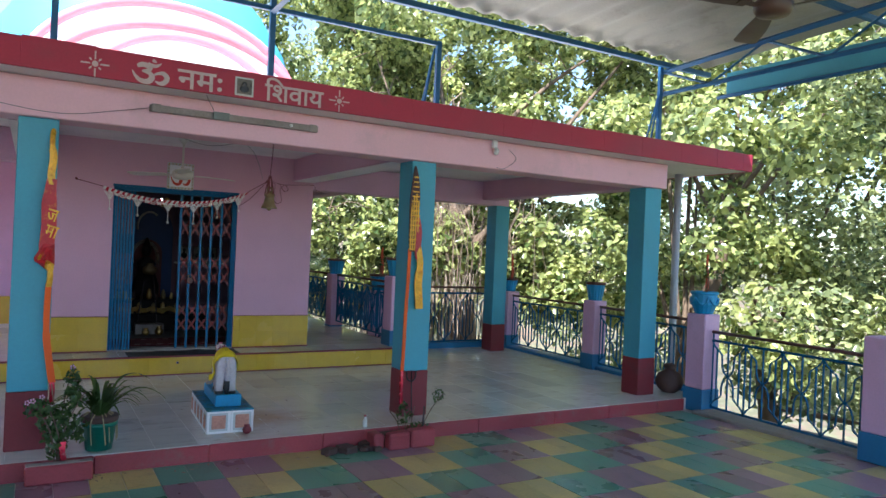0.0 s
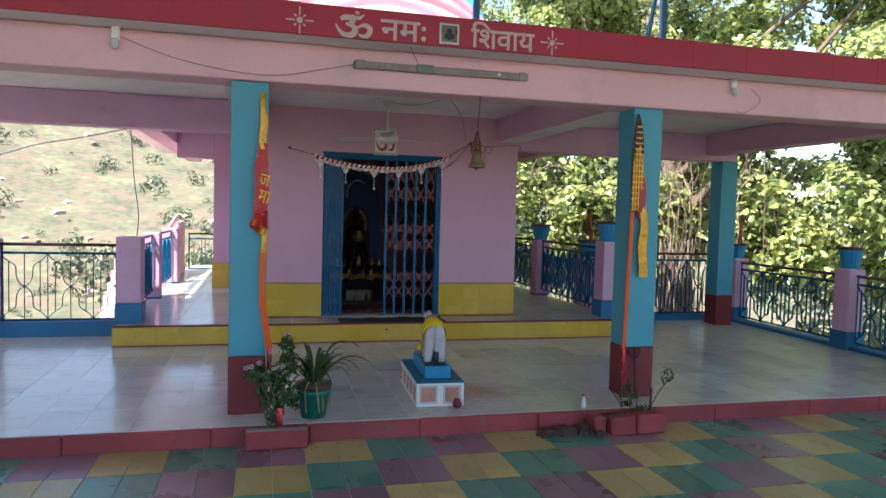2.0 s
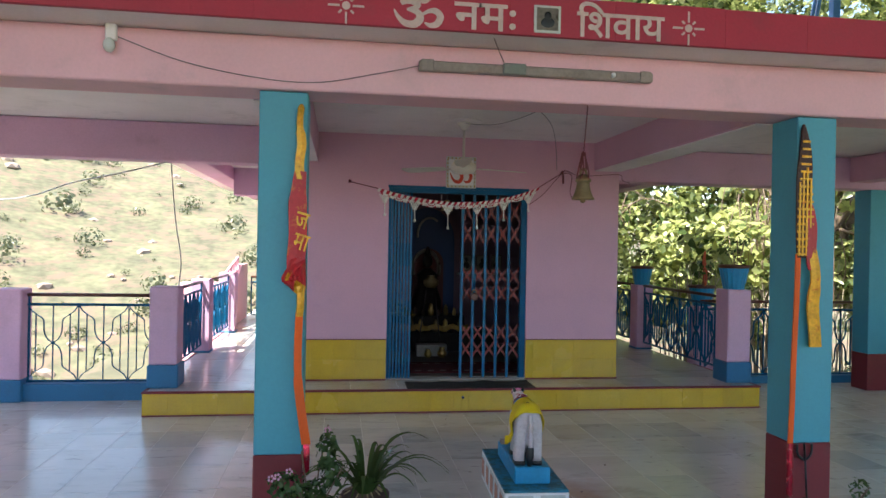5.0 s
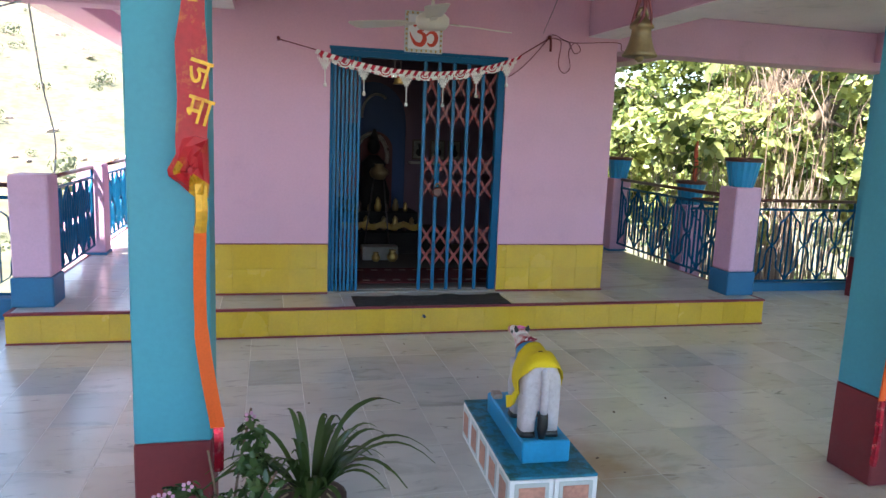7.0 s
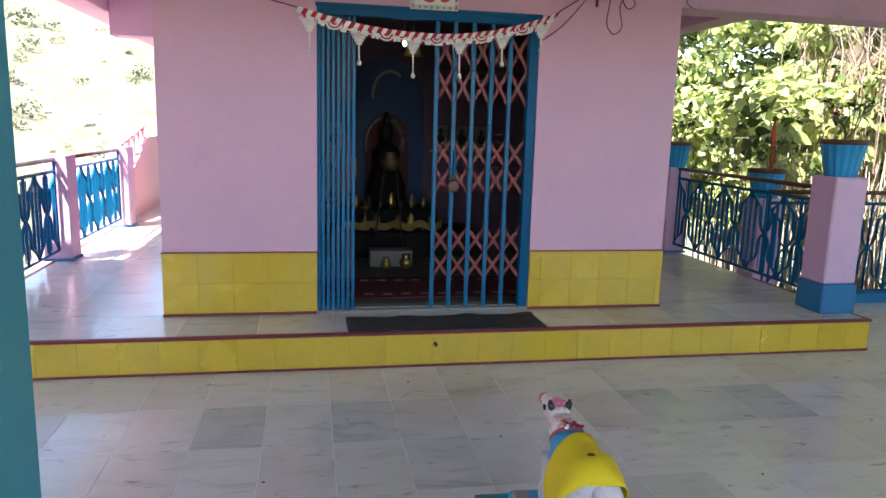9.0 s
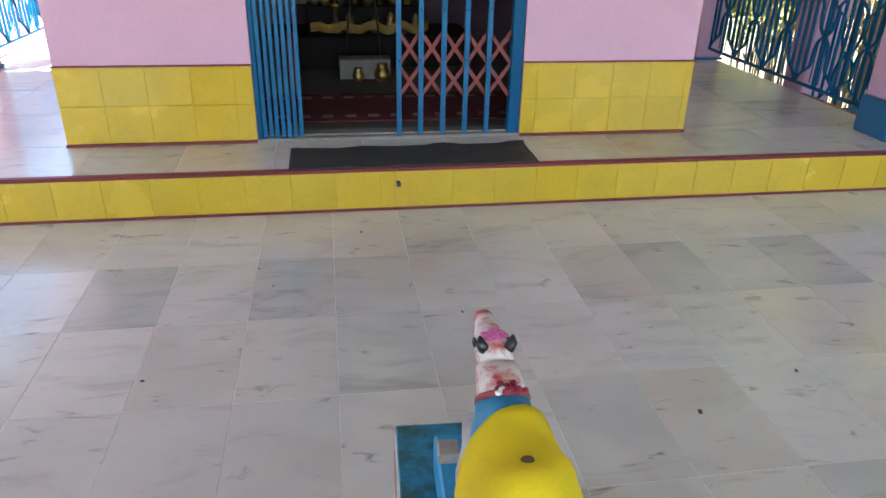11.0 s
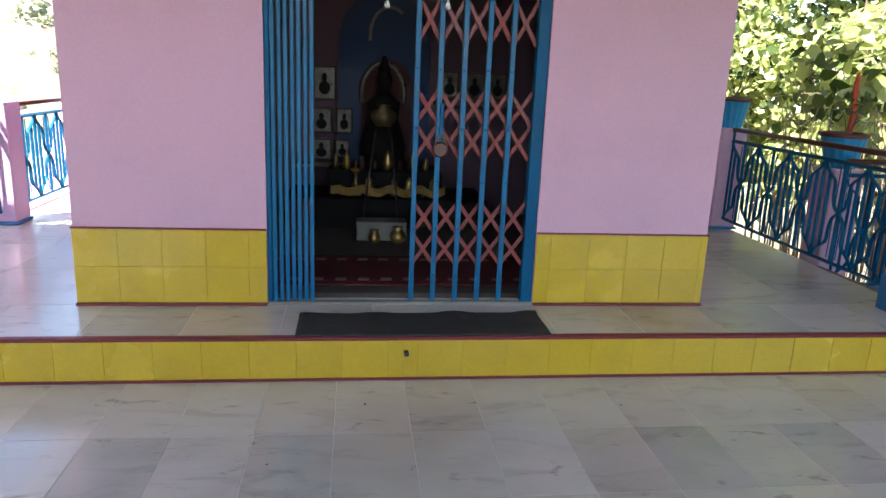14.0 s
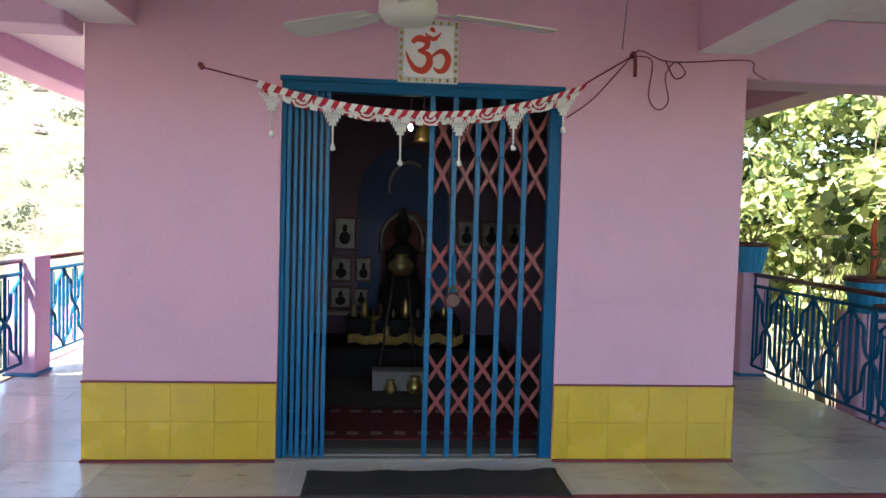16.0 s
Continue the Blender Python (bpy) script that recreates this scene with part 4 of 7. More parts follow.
def brush(bm, pts, widths, place, w, h, thick=0.002):
    """A flat brush stroke on a wall; points run 0 to 1 across the sign's width and height."""
    ps = [Vector((p[0] * w, p[1] * h)) for p in [tuple(q) for q in soft_points([(a_, b_, 0) for a_, b_ in pts], 6)]]
    edge = []
    for k, p in enumerate(ps):
        d = (ps[min(k + 1, len(ps) - 1)] - ps[max(k - 1, 0)]).normalized()
        u = k / (len(ps) - 1) * (len(widths) - 1)
        j = min(int(u), len(widths) - 2)
        hw = (widths[j] + (widths[j + 1] - widths[j]) * (u - j)) * w / 2
        edge.append([(p.x - d.y * hw, p.y + d.x * hw), (p.x + d.y * hw, p.y - d.x * hw)])
    vs = [[bm.verts.new((place[0] + x, y_, place[2] + z)) for x, z in e for y_ in (place[1], place[1] - thick)] for e in edge]
    for a_, b_ in zip(vs, vs[1:]):
        for i_, j_ in ((1, 3), (3, 2), (2, 0), (0, 1)):
            bm.faces.new((a_[i_], a_[j_], b_[j_], b_[i_]))
    bm.faces.new((vs[0][0], vs[0][1], vs[0][3], vs[0][2]))
    bm.faces.new((vs[-1][0], vs[-1][2], vs[-1][3], vs[-1][1]))


def sacred_syllable(place, w, h, mat, label):
    """The syllable om, brushed in five strokes; place is its lower left corner."""
    bm = bmesh.new()
    x, y, z = place
    brush(bm, [(0.14, 0.68), (0.28, 0.77), (0.47, 0.72), (0.46, 0.58), (0.27, 0.49)], (0.10, 0.15, 0.15, 0.12, 0.05), (x, y, z), w, h)
    brush(bm, [(0.30, 0.49), (0.50, 0.42), (0.54, 0.24), (0.42, 0.07), (0.22, 0.10), (0.08, 0.28), (0.0, 0.48)], (0.05, 0.13, 0.17, 0.16, 0.13, 0.08, 0.02), (x, y - 0.0003, z), w, h)
    brush(bm, [(0.52, 0.36), (0.62, 0.40), (0.72, 0.48), (0.86, 0.50), (0.97, 0.34), (0.90, 0.12), (0.76, 0.06), (0.64, 0.14)], (0.03, 0.06, 0.08, 0.13, 0.15, 0.14, 0.10, 0.03), (x, y - 0.0006, z), w, h)
    brush(bm, [(0.44, 0.90), (0.52, 0.80), (0.66, 0.78), (0.80, 0.92)], (0.02, 0.10, 0.10, 0.02), (x, y - 0.0003, z), w, h)
    brush(bm, [(0.545, 0.95), (0.58, 0.985), (0.615, 0.95), (0.60, 0.93)], (0.03, 0.10, 0.10, 0.03), (x, y, z), w, h)
    bmesh.ops.recalc_face_normals(bm, faces=bm.faces)
    thing("lettering", bm, mat, label, "lettering", kind="structure")


FY = -3.3035
sacred_syllable((-0.885, FY + 0.0033, 2.522), 0.23, 0.16, LETTER, "cream painted sacred syllable on the red roof edge")
letters("नमः", 0.20, (-0.435, FY, 2.527), LETTER, "cream painted word on the red roof edge", squeeze=1.1)
letters("िशवाय", 0.188, (0.245, FY, 2.527), LETTER, "cream painted word on the red roof edge", squeeze=1.02)
for x in (-1.11, 0.605):
    bm = bmesh.new()
    lathe(bm, [(0.02, 0), (0.02, 0.003)], seg=12)
    for k in range(8):
        box(bm, 0.03, 0.085 if k % 2 == 0 else 0.05, -0.005, 0.005, 0, 0.003, 0, pose(0, 0, 0, 0, 0, 45 * k))
    ob = thing("sun_mark", bm, LETTER, "cream painted sun mark on the red roof edge", "painted mark", kind="structure")
    ob.matrix_basis = pose(x, FY + 0.003, 2.60, 90, 0, 0)
pt = root_of("picture_tile", (-0.132, FY, 2.53), "small printed picture tile set in the red roof edge", "picture tile")
part("border", boxed(-0.20, -0.065, FY - 0.003, FY + 0.004, 2.53, 2.665, 0.002), PANEL_GREY, pt)
part("picture", boxed(-0.187, -0.078, FY - 0.005, FY - 0.0032, 2.543, 2.652), TILE_PRINT, pt)
part("figure_shape", ball(ball(bmesh.new(), (-0.132, FY - 0.005, 2.58), 0.035, 0.002, 0.025), (-0.132, FY - 0.005, 2.612), 0.018, 0.002, 0.022), BLACKP, pt)

# sign over the door
om = root_of("wall_sign", (0.01, -0.012, 2.03), "white sign with a red sacred syllable and ornate border", "wall sign")
part("border", boxed(-0.135, 0.155, -0.016, -0.001, 2.035, 2.335, 0.003), PANEL_GREY, om, "grey ornate border")
for k in range(8):
    t_ = -0.118 + k * 0.0365
    for z in (2.0505, 2.3195):
        part("rosette", ball(bmesh.new(), (t_ + 0.003, -0.017, z), 0.009, 0.003, 0.009, u=6, v=4), BRASS, om)
    for x in (-0.121, 0.141):
        part("rosette", ball(bmesh.new(), (x, -0.017, 2.062 + k * 0.0345), 0.009, 0.003, 0.009, u=6, v=4), BRASS, om)
part("field", boxed(-0.108, 0.128, -0.0185, -0.0165, 2.064, 2.306), WHITE, om, "white field")
sacred_syllable((-0.098, -0.0186, 2.080), 0.208, 0.212, SIGNRED, "red painted sacred syllable on the white sign")

# ---------------------------------------------------------------- collapsible gate and doorway
door = root_of("door_1", (0, 0.05, PLINTH), "blue collapsible steel gate with red lattice, half open", "gate", kind="structure")
bm = bmesh.new()
box(bm, -DX + 0.002, -DX + 0.024, 0.005, 0.06, PLINTH, DTOP - 0.055, 0.003)
box(bm, 0.612, DX - 0.002, 0.005, 0.06, PLINTH, DTOP - 0.055, 0.003)
box(bm, -DX + 0.002, DX - 0.002, 0.0, 0.06, DTOP - 0.055, DTOP - 0.004, 0.003)
box(bm, -DX - 0.008, DX + 0.008, -0.014, -0.001, DTOP - 0.012, DTOP + 0.012, 0.002)
part("frame", bm, BLUEMETAL, door)
part("sill", boxed(-DX + 0.002, DX - 0.002, -0.006, 0.15, PLINTH - 0.01, PLINTH + 0.014, 0.003), CEMENT, door, "worn cement sill")
part("rail", boxed(-0.64, 0.61, 0.036, 0.052, PLINTH + 0.0145, PLINTH + 0.022), CEMENT, door, "worn floor rail")
BARZ0, BARZ1 = PLINTH + 0.012, DTOP - 0.055
for k in range(7):
    x = -0.636 + k * 0.030
    part("bar", boxed(x - 0.0095, x + 0.0095, 0.010 + 0.012 * (k % 2), 0.034, BARZ0, BARZ1, 0.002), GATEBAR_LIT, door)
OPEN_BARS = [0.04, 0.151, 0.266, 0.382, 0.497]
for x in OPEN_BARS:
    part("bar", boxed(x - 0.0125, x + 0.0125, 0.014, 0.034, BARZ0, BARZ1, 0.002), GATEBAR_LIT, door)
xs = OPEN_BARS + [0.615]
for za, zb in ((1.50, 1.92), (0.95, 1.285), (0.41, 0.735)):
    for xa, xb in zip(xs, xs[1:]):
        for z0_, z1_ in ((za, (za + zb) / 2), ((za + zb) / 2, zb)):
            for s, yy in ((0, 0.036), (1, 0.041)):
                p0, p1 = (xa, z0_ if s else z1_), (xb, z1_ if s else z0_)
                ang = math.atan2(p1[1] - p0[1], p1[0] - p0[0])
                ln = math.hypot(p1[0] - p0[0], p1[1] - p0[1])
                m = Matrix.Translation(((xa + xb) / 2, yy, (z0_ + z1_) / 2)) @ Matrix.Rotation(-ang, 4, "Y")
                part("lattice_strip", box(bmesh.new(), -ln / 2, ln / 2, -0.002, 0.002, -0.0095, 0.0095, 0, m), LATTICE, door)
    for k in range(6):
        x = -0.628 + k * 0.029
        part("folded_lattice", boxed(x + 0.012, x + 0.018, 0.037, 0.046, za, zb), LATTICE, door)
for z in (0.36, 0.60, 0.84, 1.10, 1.38, 1.70):
    for x in OPEN_BARS:
        part("rivet", ball(bmesh.new(), (x, 0.013, z), 0.006, u=6, v=4), BLUEMETAL, door)
lock = root_of("padlock", (0.151, 0.0, 0.99), "round brass padlock hanging on the gate bar", "padlock")
part("body", lathed([(0.03, -0.012), (0.038, -0.006), (0.038, 0.006), (0.03, 0.012)], seg=16), RAILBROWN, lock).matrix_basis = pose(0.16, -0.008, 1.0, 90, 0, 0)
part("shackle", tubed([(0.16 + 0.022 * math.cos(a_), -0.008, 1.035 + 0.03 * math.sin(a_)) for a_ in [math.pi * k / 8 for k in range(9)]], 0.005, 6), BRONZE, lock)
part("hasp", boxed(0.155, 0.172, 0.0, 0.012, 1.04, 1.22, 0.002), BLUEMETAL, lock)

# door mat
bm = bmesh.new()
bmesh.ops.create_grid(bm, x_segments=46, y_segments=14, size=0.5)
for v in bm.verts:
    u, w = v.co.x, v.co.y
    v.co = Vector((0.076 + u * 1.165, -0.302 + w * 0.30 + 0.006 * u, PLINTH + 0.008 + 0.004 * noise.noise((u * 8, w * 6, 0)) + (0.022 * max(0, math.sin(u * 19 - 1.2)) * (1 if u > 0 else 0.3) * max(0, w - 0.36) / 0.14 * 0.5)))
bmesh.ops.solidify(bm, geom=list(bm.faces), thickness=0.006)
bmesh.ops.recalc_face_normals(bm, faces=bm.faces)
thing("door_mat", bm, RUBBER, "worn black rubber door mat lying before the gate", "door mat", smooth=True)

# ---------------------------------------------------------------- crochet bunting over the door
NL, NR = Vector((-1.04, -0.01, 2.065)), Vector((1.005, -0.01, 2.21))


def toran_z(x):
    return 1.885 + 0.20 * ((x + 0.02) / 0.80) ** 2 * (0.62 if x < 0 else 0.85)


bunt = root_of("door_bunting", (0, -0.03, 1.9), "red and white crochet door bunting with tassels", "bunting")
X0, X1 = -0.78, 0.77
NSEG = 58
for k in range(NSEG):
    xa, xb = X0 + (X1 - X0) * k / NSEG, X0 + (X1 - X0) * (k + 1) / NSEG
    b = bmesh.new()
    ribbon(b, [(xa, -0.035, toran_z(xa)), (xb, -0.035, toran_z(xb))], 0.036, (0.6, 0, 1), 0.008)
    part("stripe", b, CROCHET_R if k % 2 else CROCHET_W, bunt)
for k in range(72):
    xa, xb = X0 + 0.03 + (X1 - X0 - 0.06) * k / 72, X0 + 0.03 + (X1 - X0 - 0.06) * (k + 1) / 72
    w = 0.020 + 0.020 * abs(math.sin((xa + 0.432) * math.pi / 0.29))
    b = bmesh.new()
    ribbon(b, [(xa, -0.0335, toran_z(xa) - 0.014 - w / 2), (xb, -0.0335, toran_z(xb) - 0.014 - w / 2)], w, (0.25 if k % 2 else -0.25, 0, 1), 0.005)
    part("lace", b, CROCHET_W if k % 3 else CROCHET_R, bunt)
TASSELS = [(-0.715, 0.20), (-0.432, 0.19), (-0.115, 0.22), (0.165, 0.22), (0.425, 0.18), (0.665, 0.16)]
for x, ln in TASSELS:
    z = toran_z(x) - 0.02
    b = bmesh.new()
    for r_ in range(5):
        wz, hw = z - r_ * 0.016, 0.055 * (1 - r_ / 5.0)
        for c in range(-3, 4):
            q = c / 3 * hw
            tube(b, [(x + q, -0.036, wz), (x + q * 0.8 + 0.008, -0.036, wz - 0.018)], 0.0025, 4)
            tube(b, [(x + q, -0.036, wz), (x + q * 0.8 - 0.008, -0.036, wz - 0.018)], 0.0025, 4)
    part("net", b, CROCHET_W, bunt)
    part("tassel", tubed([(x, -0.036, z - 0.07), (x + 0.002, -0.036, z - ln + 0.02)], 0.0045, 6), CROCHET_W, bunt)
    part("bobble", lathed([(0.003, 0.028), (0.012, 0.012), (0.014, 0.0), (0.008, -0.008)], (x + 0.002, -0.036, z - ln), 8), CROCHET_W, bunt)
for k in range(len(TASSELS) - 1):
    x = (TASSELS[k][0] + TASSELS[k + 1][0]) / 2
    z = toran_z(x) - 0.012
    for rad, mt in ((0.036, CROCHET_W), (0.027, CROCHET_R), (0.018, CROCHET_W), (0.009, CROCHET_R)):
        part("scallop", tubed([(x + rad * 1.25 * math.cos(a_), -0.037, z - rad * math.sin(a_)) for a_ in [math.pi * j / 10 for j in range(11)]], 0.0045, 5), mt, bunt)
    xa, xb = TASSELS[k][0] + 0.05, TASSELS[k + 1][0] - 0.05
    part("edge", tubed([(xa, -0.036, toran_z(xa) - 0.03), (xb, -0.036, toran_z(xb) - 0.03)], 0.005, 5), CROCHET_W, bunt)


def cord(name, pts, r, mat, label, category="cord"):
    return thing(name, tubed(soft_points(pts, 6), r, 5), mat, label, category)


cord("cord", [NL, (-0.78, -0.03, toran_z(-0.78) + 0.01)], 0.004, CORD, "thin dark cord tying the bunting to a nail")
cord("cord", [NR, (0.77, -0.03, toran_z(0.77) + 0.012)], 0.004, CORD, "thin dark cord tying the bunting to a nail")
thing("nail", tubed([(NL.x, 0.0, NL.z), (NL.x - 0.004, -0.03, NL.z + 0.01)], 0.012, 6), CORD, "cord wrapped nail in the pink wall", "nail", "nails")
thing("nail", tubed([(NR.x, 0.0, NR.z), (NR.x, -0.03, NR.z + 0.01)], 0.012, 6), CORD, "cord wrapped nail in the pink wall", "nail", "nails")
cord("wire", [(0.69, -0.01, 1.90), (0.82, -0.012, 2.0), NR, (1.05, -0.02, 2.235), (1.2, -0.02, 2.19), (1.58, -0.02, 2.215), (1.62, -0.02, 2.16), (1.75, 0.1, 2.15)], 0.003, CORD, "dark wire looped along the pink wall", "wire")
cord("wire", [NR, (1.10, -0.02, 2.19), (1.09, -0.02, 2.02), (1.14, -0.02, 1.955), (1.19, -0.02, 2.0), (1.17, -0.02, 2.12), (1.22, -0.02, 2.19), (1.27, -0.02, 2.14), (1.22, -0.02, 2.11), (1.17, -0.02, 2.19)], 0.0032, CORD, "dark wire hanging in a loose coil", "wire")
cord("cord", [(NR.x, -0.02, NR.z + 0.02), (NR.x + 0.01, -0.025, NR.z - 0.02), (NR.x + 0.012, -0.025, NR.z - 0.10)], 0.009, CORD, "frayed cord end on the nail")

# tube light batten on the front beam, its wires, bulb holder, bell
bat = root_of("tube_light", (-0.1, -3.03, 2.38), "dusty tube light batten fixed to the front beam", "tube light")
part("batten", boxed(-0.735, 0.525, -3.075, -3.031, 2.375, 2.425, 0.006), WOOD, bat, "dusty wooden batten")
part("holder", boxed(-0.725, -0.66, -3.083, -3.0755, 2.37, 2.43, 0.004), WOOD, bat)
part("holder", boxed(0.45, 0.51, -3.083, -3.0755, 2.37, 2.43, 0.004), WOOD, bat)
part("choke", boxed(-0.30, -0.18, -3.10, -3.0755, 2.372, 2.428, 0.004), material("grey_green_case", (0.16, 0.18, 0.16), 0.5, 0.15), bat, "grey choke case")
part("starter", ball(bmesh.new(), (0.30, -3.08, 2.40), 0.014, u=8, v=6), WHITE, bat)
cord("wire", [(-0.735, -3.05, 2.40), (-0.95, -3.04, 2.35), (-1.25, -3.04, 2.29), (-1.55, -3.04, 2.30), (-1.9, -3.04, 2.36), (-2.2, -3.05, 2.46)], 0.0025, WIREGREY, "thin wire strung along the front beam", "wire")
cord("wire", [(-0.42, -3.285, 2.56), (-0.30, -3.06, 2.46), (-0.1, -2.7, 2.35), (0.3, -2.0, 2.3), (0.95, -0.02, 2.24)], 0.0025, WIREGREY, "thin wire slung to the shrine wall", "wire")
cord("wire", [(0.2, -3.06, 2.40), (0.05, -2.6, 2.30), (-0.05, -1.8, 2.34), (-0.115, -0.88, 2.50)], 0.0025, WIREGREY, "thin wire slung to the ceiling fan", "wire")
for x in (-2.23, 2.25):
    bh = root_of("bulb_holder", (x, -3.04, 2.44), "small bulb in a holder on the front beam", "bulb holder", "bulb holders")
    part("socket", boxed(x - 0.025, x + 0.025, -3.07, -3.031, 2.44, 2.52, 0.006), WHITE, bh)
    part("glass", ball(bmesh.new(), (x, -3.08, 2.41), 0.028, 0.028, 0.036, u=10, v=8), GLASSP, bh)
cord("wire", [(2.42, -3.04, 2.45), (2.5, -3.05, 2.36), (2.36, -3.05, 2.26), (2.28, -3.05, 2.27)], 0.0025, WIREGREY, "loose wire hanging on the beam", "wire")
thing("ceiling_hook", tubed([(-2.35, -1.8, CEIL_Z), (-2.35, -1.8, CEIL_Z - 0.07)], 0.012, 6), CABLE, "small dark iron ceiling hook", "hook")

BX, BY, BZ = 0.19, -2.95, 1.745
bell = root_of("temple_bell", (BX, BY, BZ), "old brass temple bell tied up with cords", "bell")
part("cup", lathed([(0.060, 0.0), (0.063, 0.005), (0.054, 0.018), (0.043, 0.045), (0.036, 0.075), (0.034, 0.095), (0.044, 0.101), (0.04, 0.112), (0.018, 0.138)], (BX, BY, BZ), 24), BRONZE, bell, smooth=True)
part("clapper", lathed([(0.008, 0.05), (0.014, 0.0), (0.016, -0.01), (0.006, -0.018)], (BX, BY, BZ), 10), BRONZE, bell)
part("crown_loop", tubed([(BX + 0.018 * math.cos(a_), BY, BZ + 0.138 + 0.03 * math.sin(a_)) for a_ in [math.pi * k / 8 for k in range(9)]], 0.007, 6), BRONZE, bell)
b = bmesh.new()
for k in range(5):
    a_ = k * 1.25
    tube(b, soft_points([(BX + 0.040 * math.cos(a_), BY + 0.040 * math.sin(a_), BZ + 0.10), (BX + 0.03 * math.cos(a_ + 0.6), BY + 0.03 * math.sin(a_ + 0.6), BZ + 0.15), (BX + 0.008 * math.cos(a_), BY, BZ + 0.26)], 4), 0.0045, 5)
part("binding", b, CORD, bell, "knotted cord binding")
b = bmesh.new()
for k in range(26):
    z = BZ + 0.25 + k * 0.017
    tube(b, [(BX + 0.003, BY - 0.0035 * k, z), (BX - 0.003, BY - 0.0035 * k, z + 0.018)], 0.003, 5)
part("chain", b, CORD, bell, "cord and chain up to the beam")


# ---------------------------------------------------------------- nandi statue on its pedestal
ped = root_of("pedestal", (-0.045, -2.58, 0), "low pedestal with white relief tiled sides and worn blue top", "pedestal")
X0p, X1p, Y0p, Y1p, ZP = -0.222, 0.130, -3.01, -2.215, 0.180
part("core", boxed(X0p + 0.008, X1p - 0.008, Y0p + 0.008, Y1p - 0.008, 0.0, ZP - 0.012), WHITE, ped)
part("top", boxed(X0p, X1p, Y0p, Y1p, ZP - 0.012, ZP, 0.003), PEDTOP, ped, "worn blue painted top")


def relief_panel(m, w, h):
    part("panel", box(bmesh.new(), -w / 2 + 0.002, w / 2 - 0.002, -0.008, 0, 0, h, 0.002, m), WHITE, ped, "white relief tile")
    part("panel_border", box(bmesh.new(), -w / 2 + 0.02, w / 2 - 0.02, -0.011, -0.0085, 0.018, h - 0.012, 0.002, m), PANEL_GREY, ped)
    part("panel_inset", box(bmesh.new(), -w / 2 + 0.036, w / 2 - 0.036, -0.0135, -0.0115, 0.036, h - 0.028, 0.001, m), PANEL_RED, ped, "terracotta coloured relief")


for k in range(2):
    relief_panel(pose(X0p + 0.088 + k * 0.176, Y0p + 0.008, 0.0), 0.176, ZP - 0.013)
for k in range(5):
    relief_panel(pose(X0p + 0.008, Y0p + 0.0795 + k * 0.159, 0.0, 0, 0, -90), 0.159, ZP - 0.013)
    relief_panel(pose(X1p - 0.008, Y0p + 0.0795 + k * 0.159, 0.0, 0, 0, 90), 0.159, ZP - 0.013)
BT = 0.272
NX = -0.066
part("block", boxed(NX - 0.080, NX + 0.118, -2.905, -2.36, ZP, BT, 0.006), NBLUE, ped, "blue painted block")
ASKEW = Matrix.Translation((NX, -2.86, 0)) @ Matrix.Rotation(radians(-2.8), 4, "Z") @ Matrix.Translation((-NX, 2.86, 0))     # the pedestal stands a little askew
ped.matrix_basis = ASKEW @ ped.matrix_basis
STATUE = ASKEW @ Matrix.Translation((NX + 0.003, -2.838, BT)) @ Matrix.Diagonal((0.94, 0.98, 0.95, 1)) @ Matrix.Translation((-NX, 2.845, -0.264))

FOOT = 0.264                                    # the statue is built on this level, then set down on the block
bm = bmesh.new()
ex = Vector((1, 0, 0))


def ring(y, z, w, h, lean=0.0, dx=0.0):
    return ((NX + dx, y, z), ex * w, Vector((0, math.sin(lean), math.cos(lean))) * h)


# body, neck, head
loft(bm, [ring(-2.878, 0.475, 0.070, 0.090), ring(-2.872, 0.48, 0.079, 0.104), ring(-2.835, 0.487, 0.083, 0.112), ring(-2.78, 0.492, 0.080, 0.110), ring(-2.72, 0.495, 0.068, 0.105),
          ring(-2.67, 0.495, 0.058, 0.108), ring(-2.625, 0.495, 0.050, 0.10), ring(-2.60, 0.49, 0.025, 0.06)], 0, 28, square=0.9)
loft(bm, [ring(-2.68, 0.53, 0.048, 0.055, -0.5), ring(-2.65, 0.56, 0.046, 0.056, -0.6), ring(-2.615, 0.585, 0.043, 0.052, -0.7), ring(-2.57, 0.602, 0.038, 0.036, -0.7)], 3, 18)
loft(bm, [ring(-2.69, 0.52, 0.055, 0.060, -0.4), ring(-2.665, 0.545, 0.0525, 0.062, -0.5), ring(-2.635, 0.572, 0.0475, 0.059, -0.7), ring(-2.63, 0.572, 0.03, 0.03, -0.7)], 4, 20)
loft(bm, [ring(-2.637, 0.574, 0.049, 0.063, -0.7), ring(-2.628, 0.580, 0.047, 0.060, -0.7)], 5, 20)
loft(bm, [ring(-2.592, 0.61, 0.014, 0.016), ring(-2.575, 0.608, 0.032, 0.030, 0.1), ring(-2.535, 0.606, 0.034, 0.034, 0.15), ring(-2.48, 0.603, 0.027, 0.029, 0.2),
          ring(-2.425, 0.596, 0.021, 0.023, 0.25, 0.003), ring(-2.40, 0.592, 0.021, 0.019, 0.25, 0.004), ring(-2.388, 0.59, 0.010, 0.009, 0.25, 0.004)], 2, 16)
